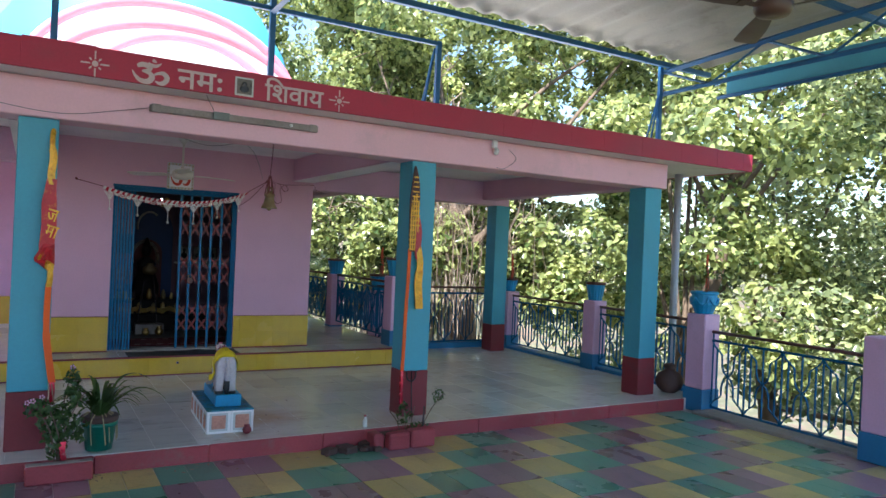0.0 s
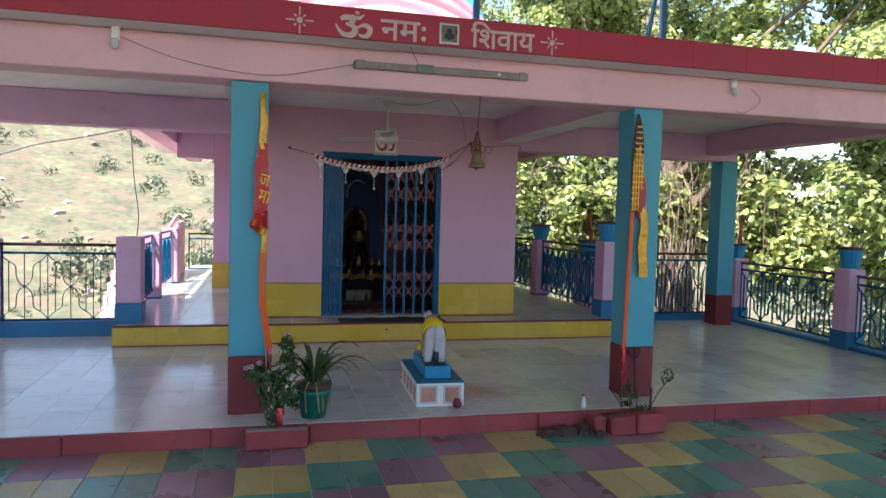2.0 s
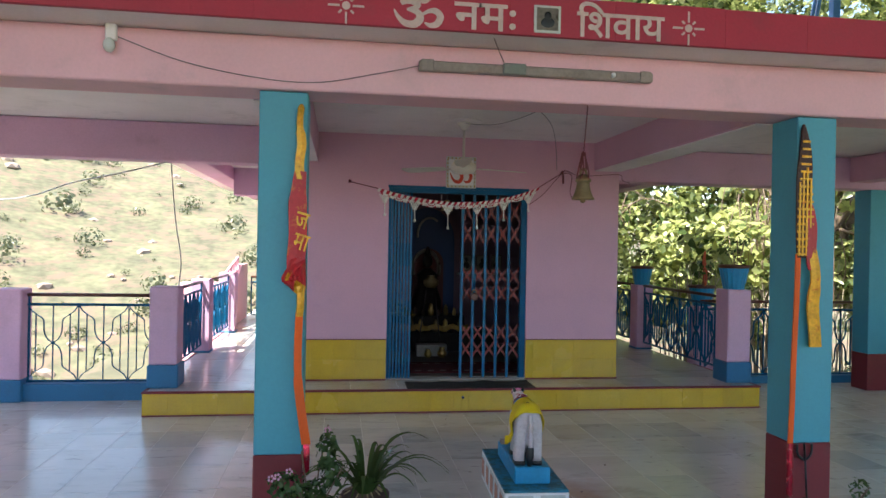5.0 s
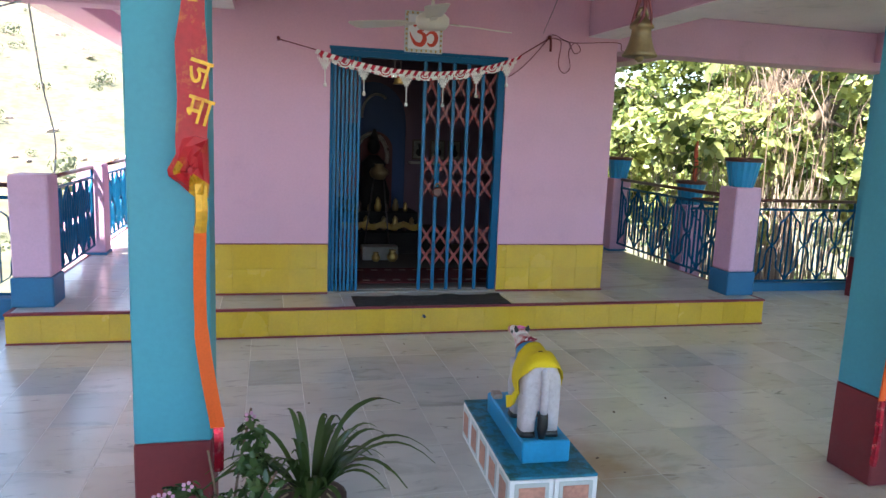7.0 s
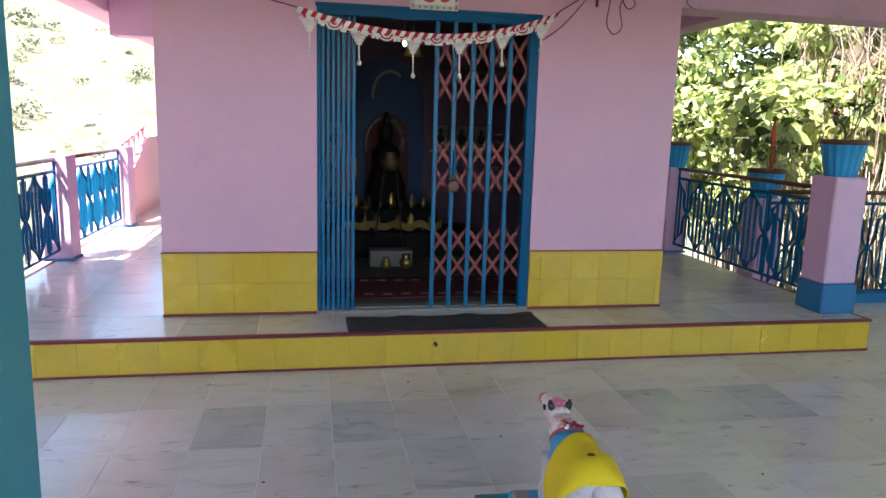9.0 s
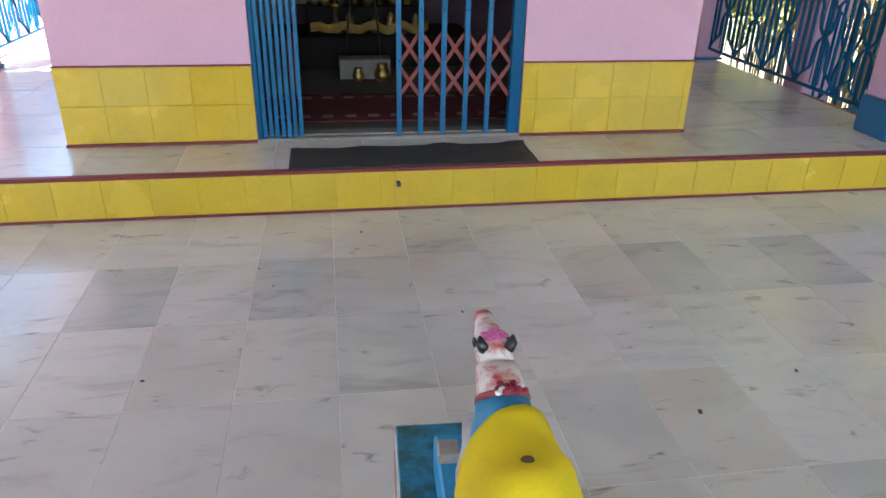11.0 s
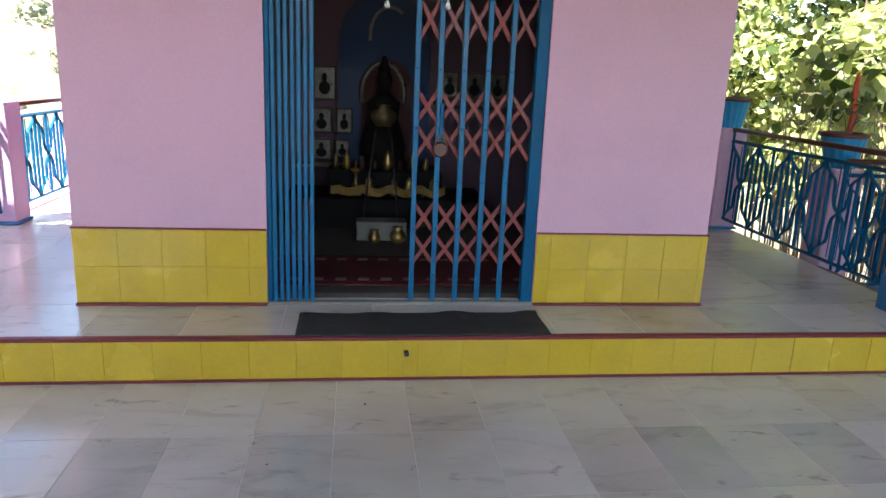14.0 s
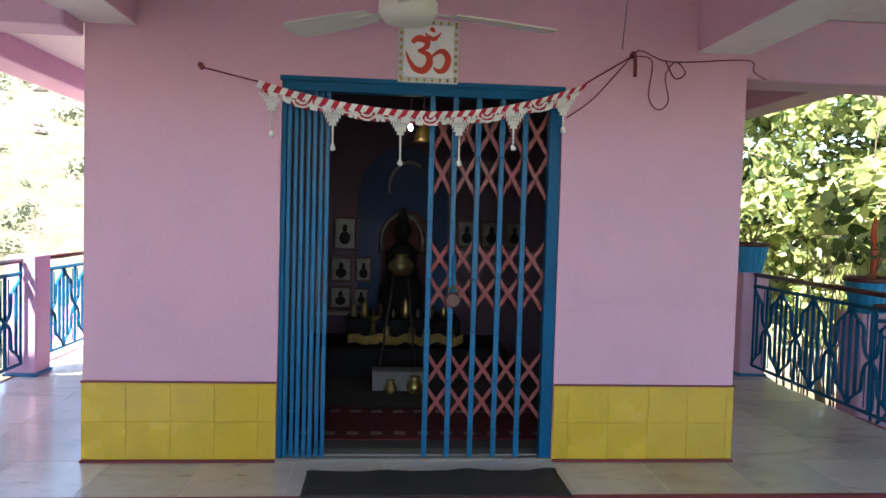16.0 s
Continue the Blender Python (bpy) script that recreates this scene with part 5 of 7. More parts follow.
for s in (-1, 1):       # ears, eyes, nostrils
    loft(bm, [((NX + s * 0.022, -2.560, 0.626), ex * 0.011, Vector((0, 0.010, 0))), ((NX + s * 0.027, -2.560, 0.640), ex * 0.011, Vector((0, 0.009, 0))), ((NX + s * 0.030, -2.556, 0.654), ex * 0.003, Vector((0, 0.003, 0)))], 1, 10)
    ball(bm, (NX + s * 0.032, -2.515, 0.614), 0.005, 0.013, 0.009, 1, 8, 6)
    ball(bm, (NX + 0.004 + s * 0.010, -2.388, 0.598), 0.004, 0.004, 0.004, 1, 6, 4)
for s in (-1, 1):       # straight slab legs and hooves
    loft(bm, [((NX + s * 0.051, -2.832, FOOT + 0.018), ex * 0.031, Vector((0, 0.040, 0))), ((NX + s * 0.050, -2.832, FOOT + 0.07), ex * 0.033, Vector((0, 0.043, 0))),
              ((NX + s * 0.047, -2.832, FOOT + 0.115), ex * 0.036, Vector((0, 0.047, 0))), ((NX + s * 0.044, -2.83, FOOT + 0.20), ex * 0.040, Vector((0, 0.050, 0))),
              ((NX + s * 0.041, -2.828, FOOT + 0.255), ex * 0.037, Vector((0, 0.046, 0))), ((NX + s * 0.036, -2.81, FOOT + 0.28), ex * 0.026, Vector((0, 0.030, 0)))], 0, 20, square=0.5)
    loft(bm, [((NX + s * 0.051, -2.834, FOOT), ex * 0.035, Vector((0, 0.044, 0))), ((NX + s * 0.051, -2.833, FOOT + 0.024), ex * 0.032, Vector((0, 0.041, 0)))], 1, 20, square=0.5)
    loft(bm, [((NX + s * 0.038, -2.645, FOOT + 0.02), ex * 0.024, Vector((0, 0.028, 0))), ((NX + s * 0.038, -2.645, FOOT + 0.12), ex * 0.028, Vector((0, 0.033, 0))),
              ((NX + s * 0.033, -2.65, FOOT + 0.26), ex * 0.036, Vector((0, 0.050, 0)))], 0, 14, square=0.6)
    loft(bm, [((NX + s * 0.046, -2.655, FOOT + 0.10), ex * 0.030, Vector((0, 0.036, 0))), ((NX + s * 0.047, -2.665, FOOT + 0.17), ex * 0.035, Vector((0, 0.052, 0))), ((NX + s * 0.040, -2.675, FOOT + 0.25), ex * 0.030, Vector((0, 0.052, 0))), ((NX + s * 0.030, -2.675, FOOT + 0.285), ex * 0.016, Vector((0, 0.030, 0)))], 0, 16)
    loft(bm, [((NX + s * 0.038, -2.64, FOOT), ex * 0.030, Vector((0, 0.036, 0))), ((NX + s * 0.038, -2.642, FOOT + 0.024), ex * 0.026, Vector((0, 0.030, 0)))], 1, 14, square=0.6)
# tail, tuft, collar band
tube(bm, soft_points([(NX + 0.002, -2.860, 0.555), (NX + 0.002, -2.886, 0.535), (NX + 0.003, -2.893, 0.47), (NX + 0.003, -2.892, 0.375)], 4), 0.0155, 14, 0)
loft(bm, [((NX + 0.003, -2.888, 0.385), ex * 0.014, Vector((0, 0.012, 0))), ((NX + 0.003, -2.888, 0.365), ex * 0.023, Vector((0, 0.016, 0))), ((NX + 0.003, -2.886, 0.31), ex * 0.024, Vector((0, 0.017, 0))),
          ((NX + 0.003, -2.884, FOOT), ex * 0.014, Vector((0, 0.012, 0)))], 1, 14)
loft(bm, [ring(-2.72, 0.497, 0.0715, 0.110), ring(-2.68, 0.503, 0.0645, 0.113, -0.12), ring(-2.645, 0.515, 0.057, 0.107, -0.25), ring(-2.63, 0.52, 0.035, 0.07, -0.3)], 4, 22)
thing("bull_statue", bm, [STATUEWHITE, BLACKP, POWDER, POWDER, NBLUE, STEP_RED], "white painted shrine bull statue with blue collar and red powder", "statue", smooth=True).matrix_basis = STATUE

# yellow cloth over the back, with a knotted end
bm = bmesh.new()
rows_c = []
ys = [-2.880, -2.866, -2.848, -2.825, -2.80, -2.77, -2.745, -2.725, -2.712, -2.706]
half = [(0.086, 0.112), (0.087, 0.113), (0.088, 0.114), (0.088, 0.115), (0.087, 0.115), (0.084, 0.114), (0.079, 0.114), (0.076, 0.116), (0.072, 0.119), (0.070, 0.120)]
for j, y in enumerate(ys):
    q = []
    low = -0.08 - 0.24 * min(1, j / 5)
    for k in range(33):
        u = k / 32
        a_ = math.pi * (low + (1 - 2 * low) * u)
        fold = 0.0035 * math.sin(u * 9 + j * 1.3) + 0.0022 * math.sin(u * 23 - j * 1.9) + 0.0016 * math.sin(u * 5 + j * 3.1)
        w, h = half[j]
        zz = 0.495 + math.sin(a_) * (h + 0.007 + fold) - (0.034 * max(0.0, math.sin(a_)) if j == 0 else 0.012 * max(0.0, math.sin(a_)) if j == 1 else 0.0)
        q.append(bm.verts.new((NX + math.copysign(abs(math.cos(a_)) ** 0.85, math.cos(a_)) * (w + 0.009 + fold + 0.006 * max(0, -math.sin(a_))), y + 0.004 * math.sin(u * 14 + j) + 0.045 * (1 - max(0.0, math.sin(a_))) * max(0.0, 1 - j / 6) - (0.020 * max(0.0, math.sin(a_)) if j == 0 else 0.012 * max(0.0, math.sin(a_)) if j == 1 else 0), zz)))
    rows_c.append(q)
for q, s in zip(rows_c, rows_c[1:]):
    for k in range(32):
        bm.faces.new((q[k], q[k + 1], s[k + 1], s[k])).smooth = True
bmesh.ops.recalc_face_normals(bm, faces=bm.faces)
bmesh.ops.solidify(bm, geom=list(bm.faces), thickness=0.003)
cloth = thing("statue_cloth", bm, YCLOTH, "bright yellow cloth wrapped round the bull statue", "cloth", smooth=True)
cloth.matrix_basis = STATUE
bm = bmesh.new()
ribbon(bm, soft_points([(NX - 0.080, -2.785, 0.44), (NX - 0.092, -2.785, 0.41), (NX - 0.10, -2.78, 0.392), (NX - 0.125, -2.775, 0.385)], 3), [0.03] * 4 + [0.04] * 3 + [0.05] * 3, (0.1, 0.6, 0.7), 0.012)
part("loose_end", bm, YCLOTH, cloth).matrix_parent_inverse = Matrix()
part("dark_spot", ball(bmesh.new(), (NX + 0.0, -2.82, 0.617), 0.011, 0.008, 0.004, u=10, v=6), material("dark_smear", (0.10, 0.05, 0.01), 0.8, 0.2, 40), cloth, "dark oily smear").matrix_parent_inverse = Matrix()
bm = bmesh.new()
for k in range(15):
    a_ = k * 2.4
    ball(bm, (NX + 0.004 + 0.007 * math.sqrt(k) * math.cos(a_), -2.668 + 0.0035 * math.sqrt(k) * math.sin(a_), 0.626 - 0.9 * (0.0065 * math.sqrt(k) * math.cos(a_)) ** 2 * 8 + 0.002 * (k % 3)), 0.007, 0.006, 0.004, 0 if k % 4 else 1, 6, 4)
thing("flower_offering", bm, [DARKRED, WHITE], "dark red and silver petals on the statue's collar", "flowers", smooth=True).matrix_basis = STATUE
bm = bmesh.new()
for k in range(14):
    a_ = k * 2.4
    ball(bm, (NX + 0.006 * math.sqrt(k) * math.cos(a_), -2.53 + 0.005 * math.sqrt(k) * math.sin(a_), 0.638 + 0.001 * (k % 3)), 0.008, 0.007, 0.003, 0, 6, 4)
thing("flower_offering", bm, PINKFLOWER, "pink petals laid on the statue's brow", "flowers", smooth=True).matrix_basis = STATUE
thing("offering_block", boxed(NX - 0.078, NX - 0.035, -2.455, -2.405, BT, BT + 0.025, 0.003), WOOD, "small worn wooden block beside the statue", "wooden block").matrix_basis = ASKEW
thing("small_pot", lathed([(0.012, 0.0), (0.028, 0.01), (0.036, 0.03), (0.028, 0.05), (0.018, 0.058), (0.024, 0.068)], (0.06, -3.07, 0.0), 16), MAROON, "small dark red clay pot beside the pedestal", "pot", smooth=True)


# ---------------------------------------------------------------- plants, planters, flags
def strap_plant(at, n, length, seed, parent):
    rng = random.Random(seed)
    for k in range(n):
        a_ = rng.uniform(0, 2 * math.pi)
        L = length * rng.uniform(0.55, 1.05)
        out = rng.uniform(0.25, 0.8)
        c, s = math.cos(a_), math.sin(a_)
        pts = [(at[0] + c * L * out * t + 0.02 * c, at[1] + s * L * out * t + 0.02 * s, at[2] + L * (1.15 * t - (0.5 + 0.65 * out) * t * t)) for t in [j / 9 for j in range(10)]]
        ws = [0.013, 0.018, 0.021, 0.022, 0.021, 0.019, 0.016, 0.012, 0.007, 0.003]
        b = ribbon(bmesh.new(), pts, ws, (-s, c, 0), 0.0015)
        part("leaf", b, LEAF_STRAP, parent)


def bushy(name, at, blobs, n, size, seed, mat, parent, narrow=0.5):
    rng = np.random.default_rng(seed)
    pts, d = clump_points(rng, blobs, n)
    nr = d + rng.normal(size=d.shape) * 0.7 + np.array([0, 0, 0.5])
    nr /= np.linalg.norm(nr, axis=1, keepdims=True)
    me = leaf_mesh(name, pts, nr, rng.uniform(0.6, 1.2, n) * size, seed, narrow)
    return part(name, me, mat, parent)


# flowering plant in a red kerbed bed before the first pillar
bed = root_of("planter_bed", (-1.21, -3.38, COURT), "red painted kerbed planting bed with dry soil", "planter")
bm = bmesh.new()
box(bm, -1.41, -1.02, -3.41, -3.345, COURT, 0.0, 0.012)
box(bm, -1.41, -1.35, -3.343, -3.288, COURT, 0.0, 0.008)
box(bm, -1.08, -1.02, -3.343, -3.288, COURT, 0.0, 0.008)
part("kerb", bm, STEP_RED, bed)
part("cement_top", boxed(-1.405, -1.025, -3.405, -3.35, 0.001, 0.008, 0.003), CEMENT, bed, "worn cement top")
part("soil", boxed(-1.348, -1.082, -3.343, -3.29, COURT, -0.01, 0.004), SOIL, bed)
fl = root_of("flowering_plant", (-1.22, -3.31, -0.01), "leggy flowering plant with small pink blossoms", "plant")
stems = bmesh.new()
for dx, dy, h, bend in ((-0.12, -0.04, 0.42, -0.10), (-0.05, 0.02, 0.50, -0.03), (0.02, 0.03, 0.62, 0.05), (0.06, -0.02, 0.44, 0.10), (-0.02, -0.05, 0.36, -0.06)):
    tube(stems, soft_points([(-1.22 + dx * 0.2, -3.31, -0.01), (-1.22 + dx * 0.5, -3.31 + dy, h * 0.5), (-1.22 + dx * 0.6 + bend, -3.31 + dy, h)], 4), [0.006] * 5 + [0.004] * 4, 5)
part("stem", stems, BARK, fl)
bushy("foliage", None, [(-1.34, -3.34, 0.36, 0.09, 0.06, 0.06), (-1.27, -3.30, 0.26, 0.08, 0.06, 0.10), (-1.16, -3.29, 0.50, 0.05, 0.04, 0.10), (-1.14, -3.30, 0.40, 0.06, 0.05, 0.08), (-1.25, -3.33, 0.12, 0.07, 0.05, 0.10), (-1.20, -3.31, 0.24, 0.08, 0.06, 0.16), (-1.12, -3.31, 0.20, 0.06, 0.05, 0.10)], 820, 0.046, 3, LEAF_DARK, fl)
rf = random.Random(5)
for p in ((-1.41, -3.36, 0.40), (-1.38, -3.37, 0.41), (-1.33, -3.36, 0.43), (-1.16, -3.29, 0.60)):
    b = bmesh.new()
    for k in range(5):
        ball(b, (p[0] + 0.012 * math.cos(k * 1.257), p[1] - 0.006, p[2] + 0.012 * math.sin(k * 1.257)), 0.0065, 0.003, 0.0065, u=6, v=4)
    part("blossom", b, BLOSSOM, fl, "pink blossom")
thing("red_ribbon", ribbon(bmesh.new(), soft_points([(-1.20, -3.35, 0.13), (-1.205, -3.36, 0.08), (-1.195, -3.355, 0.03), (-1.2, -3.352, 0.012)], 4), 0.035, (1, 0.2, 0), 0.004), GLITTER, "red tinsel ribbon tied to the plant", "ribbon")

sp = root_of("potted_plant", (-0.97, -3.10, 0), "strap leaved plant in a green plastic pot", "potted plant")
part("pot", lathed([(0.085, 0.0), (0.105, 0.16), (0.118, 0.165), (0.118, 0.19), (0.10, 0.19), (0.095, 0.16)], (-0.97, -3.10, 0), 20), POTGREEN, sp, "green plastic pot")
part("pot_band", lathed([(0.112, 0.192), (0.12, 0.20), (0.12, 0.232), (0.108, 0.232)], (-0.97, -3.10, 0), 20), CLAY, sp, "dull earth stained pot rim")
part("soil", lathed([(0.09, 0.194), (0.105, 0.225), (0.05, 0.235)], (-0.97, -3.10, 0), 14), SOIL, sp)
strap_plant((-0.97, -3.10, 0.21), 58, 0.54, 11, sp)
part("leaf", ribbon(bmesh.new(), soft_points([(-0.96, -3.09, 0.22), (-0.86, -3.0, 0.44), (-0.73, -2.87, 0.47), (-0.61, -2.76, 0.40)], 4), [0.02] * 5 + [0.026] * 5 + [0.02, 0.012, 0.003], (-0.7, 0.7, 0), 0.0015), LEAF_STRAP, sp)
b = bmesh.new()
for k in range(11):
    a_ = k * 2.4
    r0 = 0.085 + 0.03 * ((k * 7) % 5) / 4
    tube(b, soft_points([(-0.97 + r0 * math.cos(a_) * 0.7, -3.10 + r0 * math.sin(a_) * 0.7, 0.25), (-0.97 + r0 * 1.25 * math.cos(a_), -3.10 + r0 * 1.25 * math.sin(a_), 0.20), (-0.97 + r0 * 1.35 * math.cos(a_ + 0.1), -3.10 + r0 * 1.35 * math.sin(a_), 0.06)], 3), 0.004, 4)
part("dry_leaves", b, material("straw", (0.34, 0.27, 0.15), 0.9, 0.2, 20), sp, "dry straw coloured leaves")

# planting bed of broken bricks by the second pillar
bed = root_of("planter_bed", (1.25, -3.40, COURT), "broken red painted brick planter with soil", "planter")
for x0, x1, y0, y1, tz in ((1.06, 1.245, -3.53, -3.43, 0.012), (1.255, 1.475, -3.53, -3.42, 0.025), (0.96, 1.05, -3.47, -3.30, 0.0), (1.40, 1.48, -3.415, -3.29, 0.0)):
    b = boxed(x0, x1, y0, y1, COURT, tz, 0.015)
    for v in b.verts:
        v.co += Vector((random.uniform(-0.006, 0.006), random.uniform(-0.006, 0.006), random.uniform(-0.006, 0.004)))
    part("brick", b, STEP_RED, bed, "red painted worn brick")
part("soil", boxed(1.055, 1.395, -3.425, -3.29, COURT, -0.025, 0.004), SOIL, bed)
rub = bmesh.new()
for k in range(16):
    x, y = random.uniform(0.55, 0.98), random.uniform(-3.50, -3.31)
    s = random.uniform(0.02, 0.06)
    box(rub, -s, s, -s * 0.7, s * 0.7, 0, s * 0.8, 0.006, pose(x, y, COURT, random.uniform(-6, 6), random.uniform(-6, 6), random.uniform(0, 90)))
thing("brick_rubble", rub, CLAY, "broken brick rubble at the damaged step", "rubble", kind="stuff")
pl = root_of("small_plant", (1.28, -3.37, -0.025), "small sparse plant in the brick bed", "plant")
st = bmesh.new()
for dx, h, tx in ((0.0, 0.20, -0.02), (0.04, 0.17, 0.05), (0.14, 0.26, 0.22), (-0.05, 0.15, -0.09)):
    tube(st, soft_points([(1.28 + dx, -3.37, -0.025), (1.28 + dx + tx * 0.4, -3.36, h * 0.5), (1.28 + dx + tx, -3.34, h)], 4), 0.004, 5)
part("stem", st, BARK, pl)
bushy("foliage", None, [(1.26, -3.36, 0.12, 0.07, 0.05, 0.10), (1.62, -3.30, 0.24, 0.06, 0.04, 0.06), (1.38, -3.37, 0.02, 0.10, 0.04, 0.03)], 150, 0.038, 8, LEAF_DARK, pl)
tri = root_of("trident", (1.50, -3.06, 0.0), "small black iron trident leaning at the pillar", "trident")
part("shaft", tubed([(1.50, -3.05, 0.0), (1.50, -3.01, 0.40)], 0.006, 6), BLACKP, tri)
part("prongs", tubed(soft_points([(1.455, -3.012, 0.40), (1.46, -3.012, 0.34), (1.50, -3.014, 0.31), (1.54, -3.012, 0.34), (1.545, -3.012, 0.40)], 4), 0.007, 6), BLACKP, tri)
part("middle_prong", tubed([(1.50, -3.013, 0.31), (1.50, -3.01, 0.41)], [0.006, 0.002], 6), BLACKP, tri)
thing("iron_bar", tubed([(1.42, -3.40, -0.025), (1.45, -3.36, 0.17)], 0.009, 6), CABLE, "short dark iron bar stuck in the soil", "iron bar")
bt = root_of("plastic_bottle", (0.99, -3.20, 0.0), "small clear plastic bottle with a red cap", "bottle")
part("body", lathed([(0.018, 0.0), (0.02, 0.006), (0.02, 0.05), (0.009, 0.075), (0.008, 0.085)], (0.99, -3.20, 0), 14), GLASSP, bt, smooth=True)
part("cap", lathed([(0.010, 0.0), (0.010, 0.012)], (0.99, -3.20, 0.085), 12), STEP_RED, bt, "red cap")

# cloth flags tied to the pillars
fg = root_of("prayer_flag", (-1.31, -3.01, 0.42), "red, gold and orange prayer cloth tied to the pillar", "prayer flag")
FX = -1.325
part("gold_top", ribbon(bmesh.new(), soft_points([(FX, -3.012, 2.18), (FX - 0.005, -3.03, 2.08), (FX + 0.006, -3.03, 1.98), (FX - 0.004, -3.03, 1.88), (FX + 0.002, -3.03, 1.80)], 4), [0.015] + [0.032] * 5 + [0.046] * 11, (1, 0.25, 0), 0.014), GOLDCLOTH, fg, "gold brocade strip")
part("red_cloth", ribbon(bmesh.new(), soft_points([(FX + 0.002, -3.032, 1.84), (FX - 0.008, -3.035, 1.68), (FX - 0.004, -3.036, 1.52), (FX - 0.012, -3.036, 1.40), (FX - 0.008, -3.04, 1.33)], 4), [0.06, 0.065, 0.07, 0.08] + [0.092] * 13, (1, 0.2, 0), 0.010), REDCLOTH, fg, "red satin cloth with gold print")
b = bmesh.new()
rim = [(-0.037, 1.40), (-0.062, 1.345), (-0.084, 1.302), (-0.080, 1.283), (-0.045, 1.255), (-0.020, 1.232), (0.012, 1.205), (0.034, 1.215), (0.040, 1.26), (0.038, 1.33), (0.036, 1.40), (0.0, 1.41)]
loops = []
for q, lift in ((1.0, 0.0), (0.97, 0.022), (0.72, 0.036), (0.42, 0.030), (0.15, 0.040)):
    loops.append([b.verts.new((FX + (dx + 0.015) * q - 0.015, -3.022 - lift - 0.007 * math.sin(k * 2.1 + q * 9), 1.30 + (dz - 1.30) * q)) for k, (dx, dz) in enumerate(rim)])
for q, r_ in zip(loops, loops[1:]):
    for k in range(12):
        f = b.faces.new((q[k], q[(k + 1) % 12], r_[(k + 1) % 12], r_[k]))
        f.material_index = 1 if k in (5, 6, 7) or (q is loops[2] and k in (1, 2)) else 0
b.faces.new(loops[-1])
bmesh.ops.recalc_face_normals(b, faces=b.faces)
part("knot", b, [REDCLOTH, GOLDCLOTH], fg, "folded red and gold knot")
part("gold_tail", ribbon(bmesh.new(), soft_points([(FX + 0.012, -3.045, 1.26), (FX + 0.016, -3.05, 1.18), (FX + 0.01, -3.045, 1.11)], 4), 0.035, (1, 0.3, 0), 0.014), GOLDCLOTH, fg, "gold brocade strip")
part("orange_strip", ribbon(bmesh.new(), soft_points([(FX + 0.010, -3.035, 1.13), (FX + 0.006, -3.035, 0.95), (FX + 0.010, -3.036, 0.78), (FX + 0.03, -3.036, 0.62), (FX + 0.055, -3.03, 0.46)], 5), [0.038] * 10 + [0.045] * 11, (1, 0.1, 0), 0.008), ORANGE, fg, "orange cloth strip")
part("tinsel", ribbon(bmesh.new(), soft_points([(FX + 0.055, -3.03, 0.46), (FX + 0.058, -3.04, 0.40), (FX + 0.056, -3.03, 0.31)], 4), 0.03, (1, 0.3, 0), 0.016), GLITTER, fg, "red tinsel")
letters("ज", 0.125, (FX + 0.004, -3.0465, 1.555), GOLDCLOTH, "gold printed letter on the red prayer cloth", face=(90, 16, 0), squeeze=0.7, bold=0.001)
letters("मा", 0.125, (FX + 0.002, -3.0465, 1.445), GOLDCLOTH, "gold printed letter on the red prayer cloth", face=(90, 16, 0), squeeze=0.7, bold=0.001)

fg = root_of("prayer_flag", (1.43, -3.01, 0.2), "gold checked prayer cloth with an orange strip on the pillar", "prayer flag")
GX = 1.455
part("gold_cloth", ribbon(bmesh.new(), soft_points([(GX, -3.01, 2.20), (GX, -3.03, 2.05), (GX - 0.005, -3.032, 1.85), (GX - 0.002, -3.032, 1.62), (GX + 0.005, -3.032, 1.45)], 4), [0.01, 0.03, 0.045, 0.06] + [0.075, 0.085, 0.095] + [0.10] * 10, (1, 0.1, 0), 0.010), DARKCLOTH, fg, "dark cloth under gold checks")
for k in range(16):
    z = 2.10 - k * 0.042
    w = min(0.10, 0.03 + (2.2 - z) * 0.14)
    part("check_line", boxed(GX - w / 2, GX + w / 2, -3.045, -3.039, z - 0.006, z + 0.006), GOLDCLOTH, fg)
for q in (-0.036, -0.015, 0.008, 0.03):
    part("check_line", boxed(GX + q - 0.005, GX + q + 0.005, -3.046, -3.040, 1.46, 1.98 - abs(q) * 3), GOLDCLOTH, fg)
part("red_cloth", ribbon(bmesh.new(), soft_points([(GX + 0.035, -3.035, 1.75), (GX + 0.045, -3.04, 1.6), (GX + 0.04, -3.04, 1.45), (GX + 0.055, -3.04, 1.38)], 4), [0.02, 0.04, 0.05, 0.06] + [0.06] * 9, (1, 0.1, 0), 0.008), REDCLOTH, fg, "red cloth")
part("yellow_tail", ribbon(bmesh.new(), soft_points([(GX + 0.045, -3.035, 1.50), (GX + 0.07, -3.04, 1.35), (GX + 0.06, -3.036, 1.18), (GX + 0.075, -3.036, 1.02), (GX + 0.08, -3.036, 0.95)], 4), [0.06] * 6 + [0.075] * 11, (1, 0.1, 0), 0.012), GOLDCLOTH, fg, "gold fringed tail")
part("orange_strip", ribbon(bmesh.new(), soft_points([(GX - 0.035, -3.035, 1.47), (GX - 0.04, -3.036, 1.2), (GX - 0.05, -3.036, 0.9), (GX - 0.055, -3.036, 0.6), (GX - 0.058, -3.03, 0.40)], 4), 0.032, (1, 0.1, 0), 0.008), ORANGE, fg, "orange cloth strip")
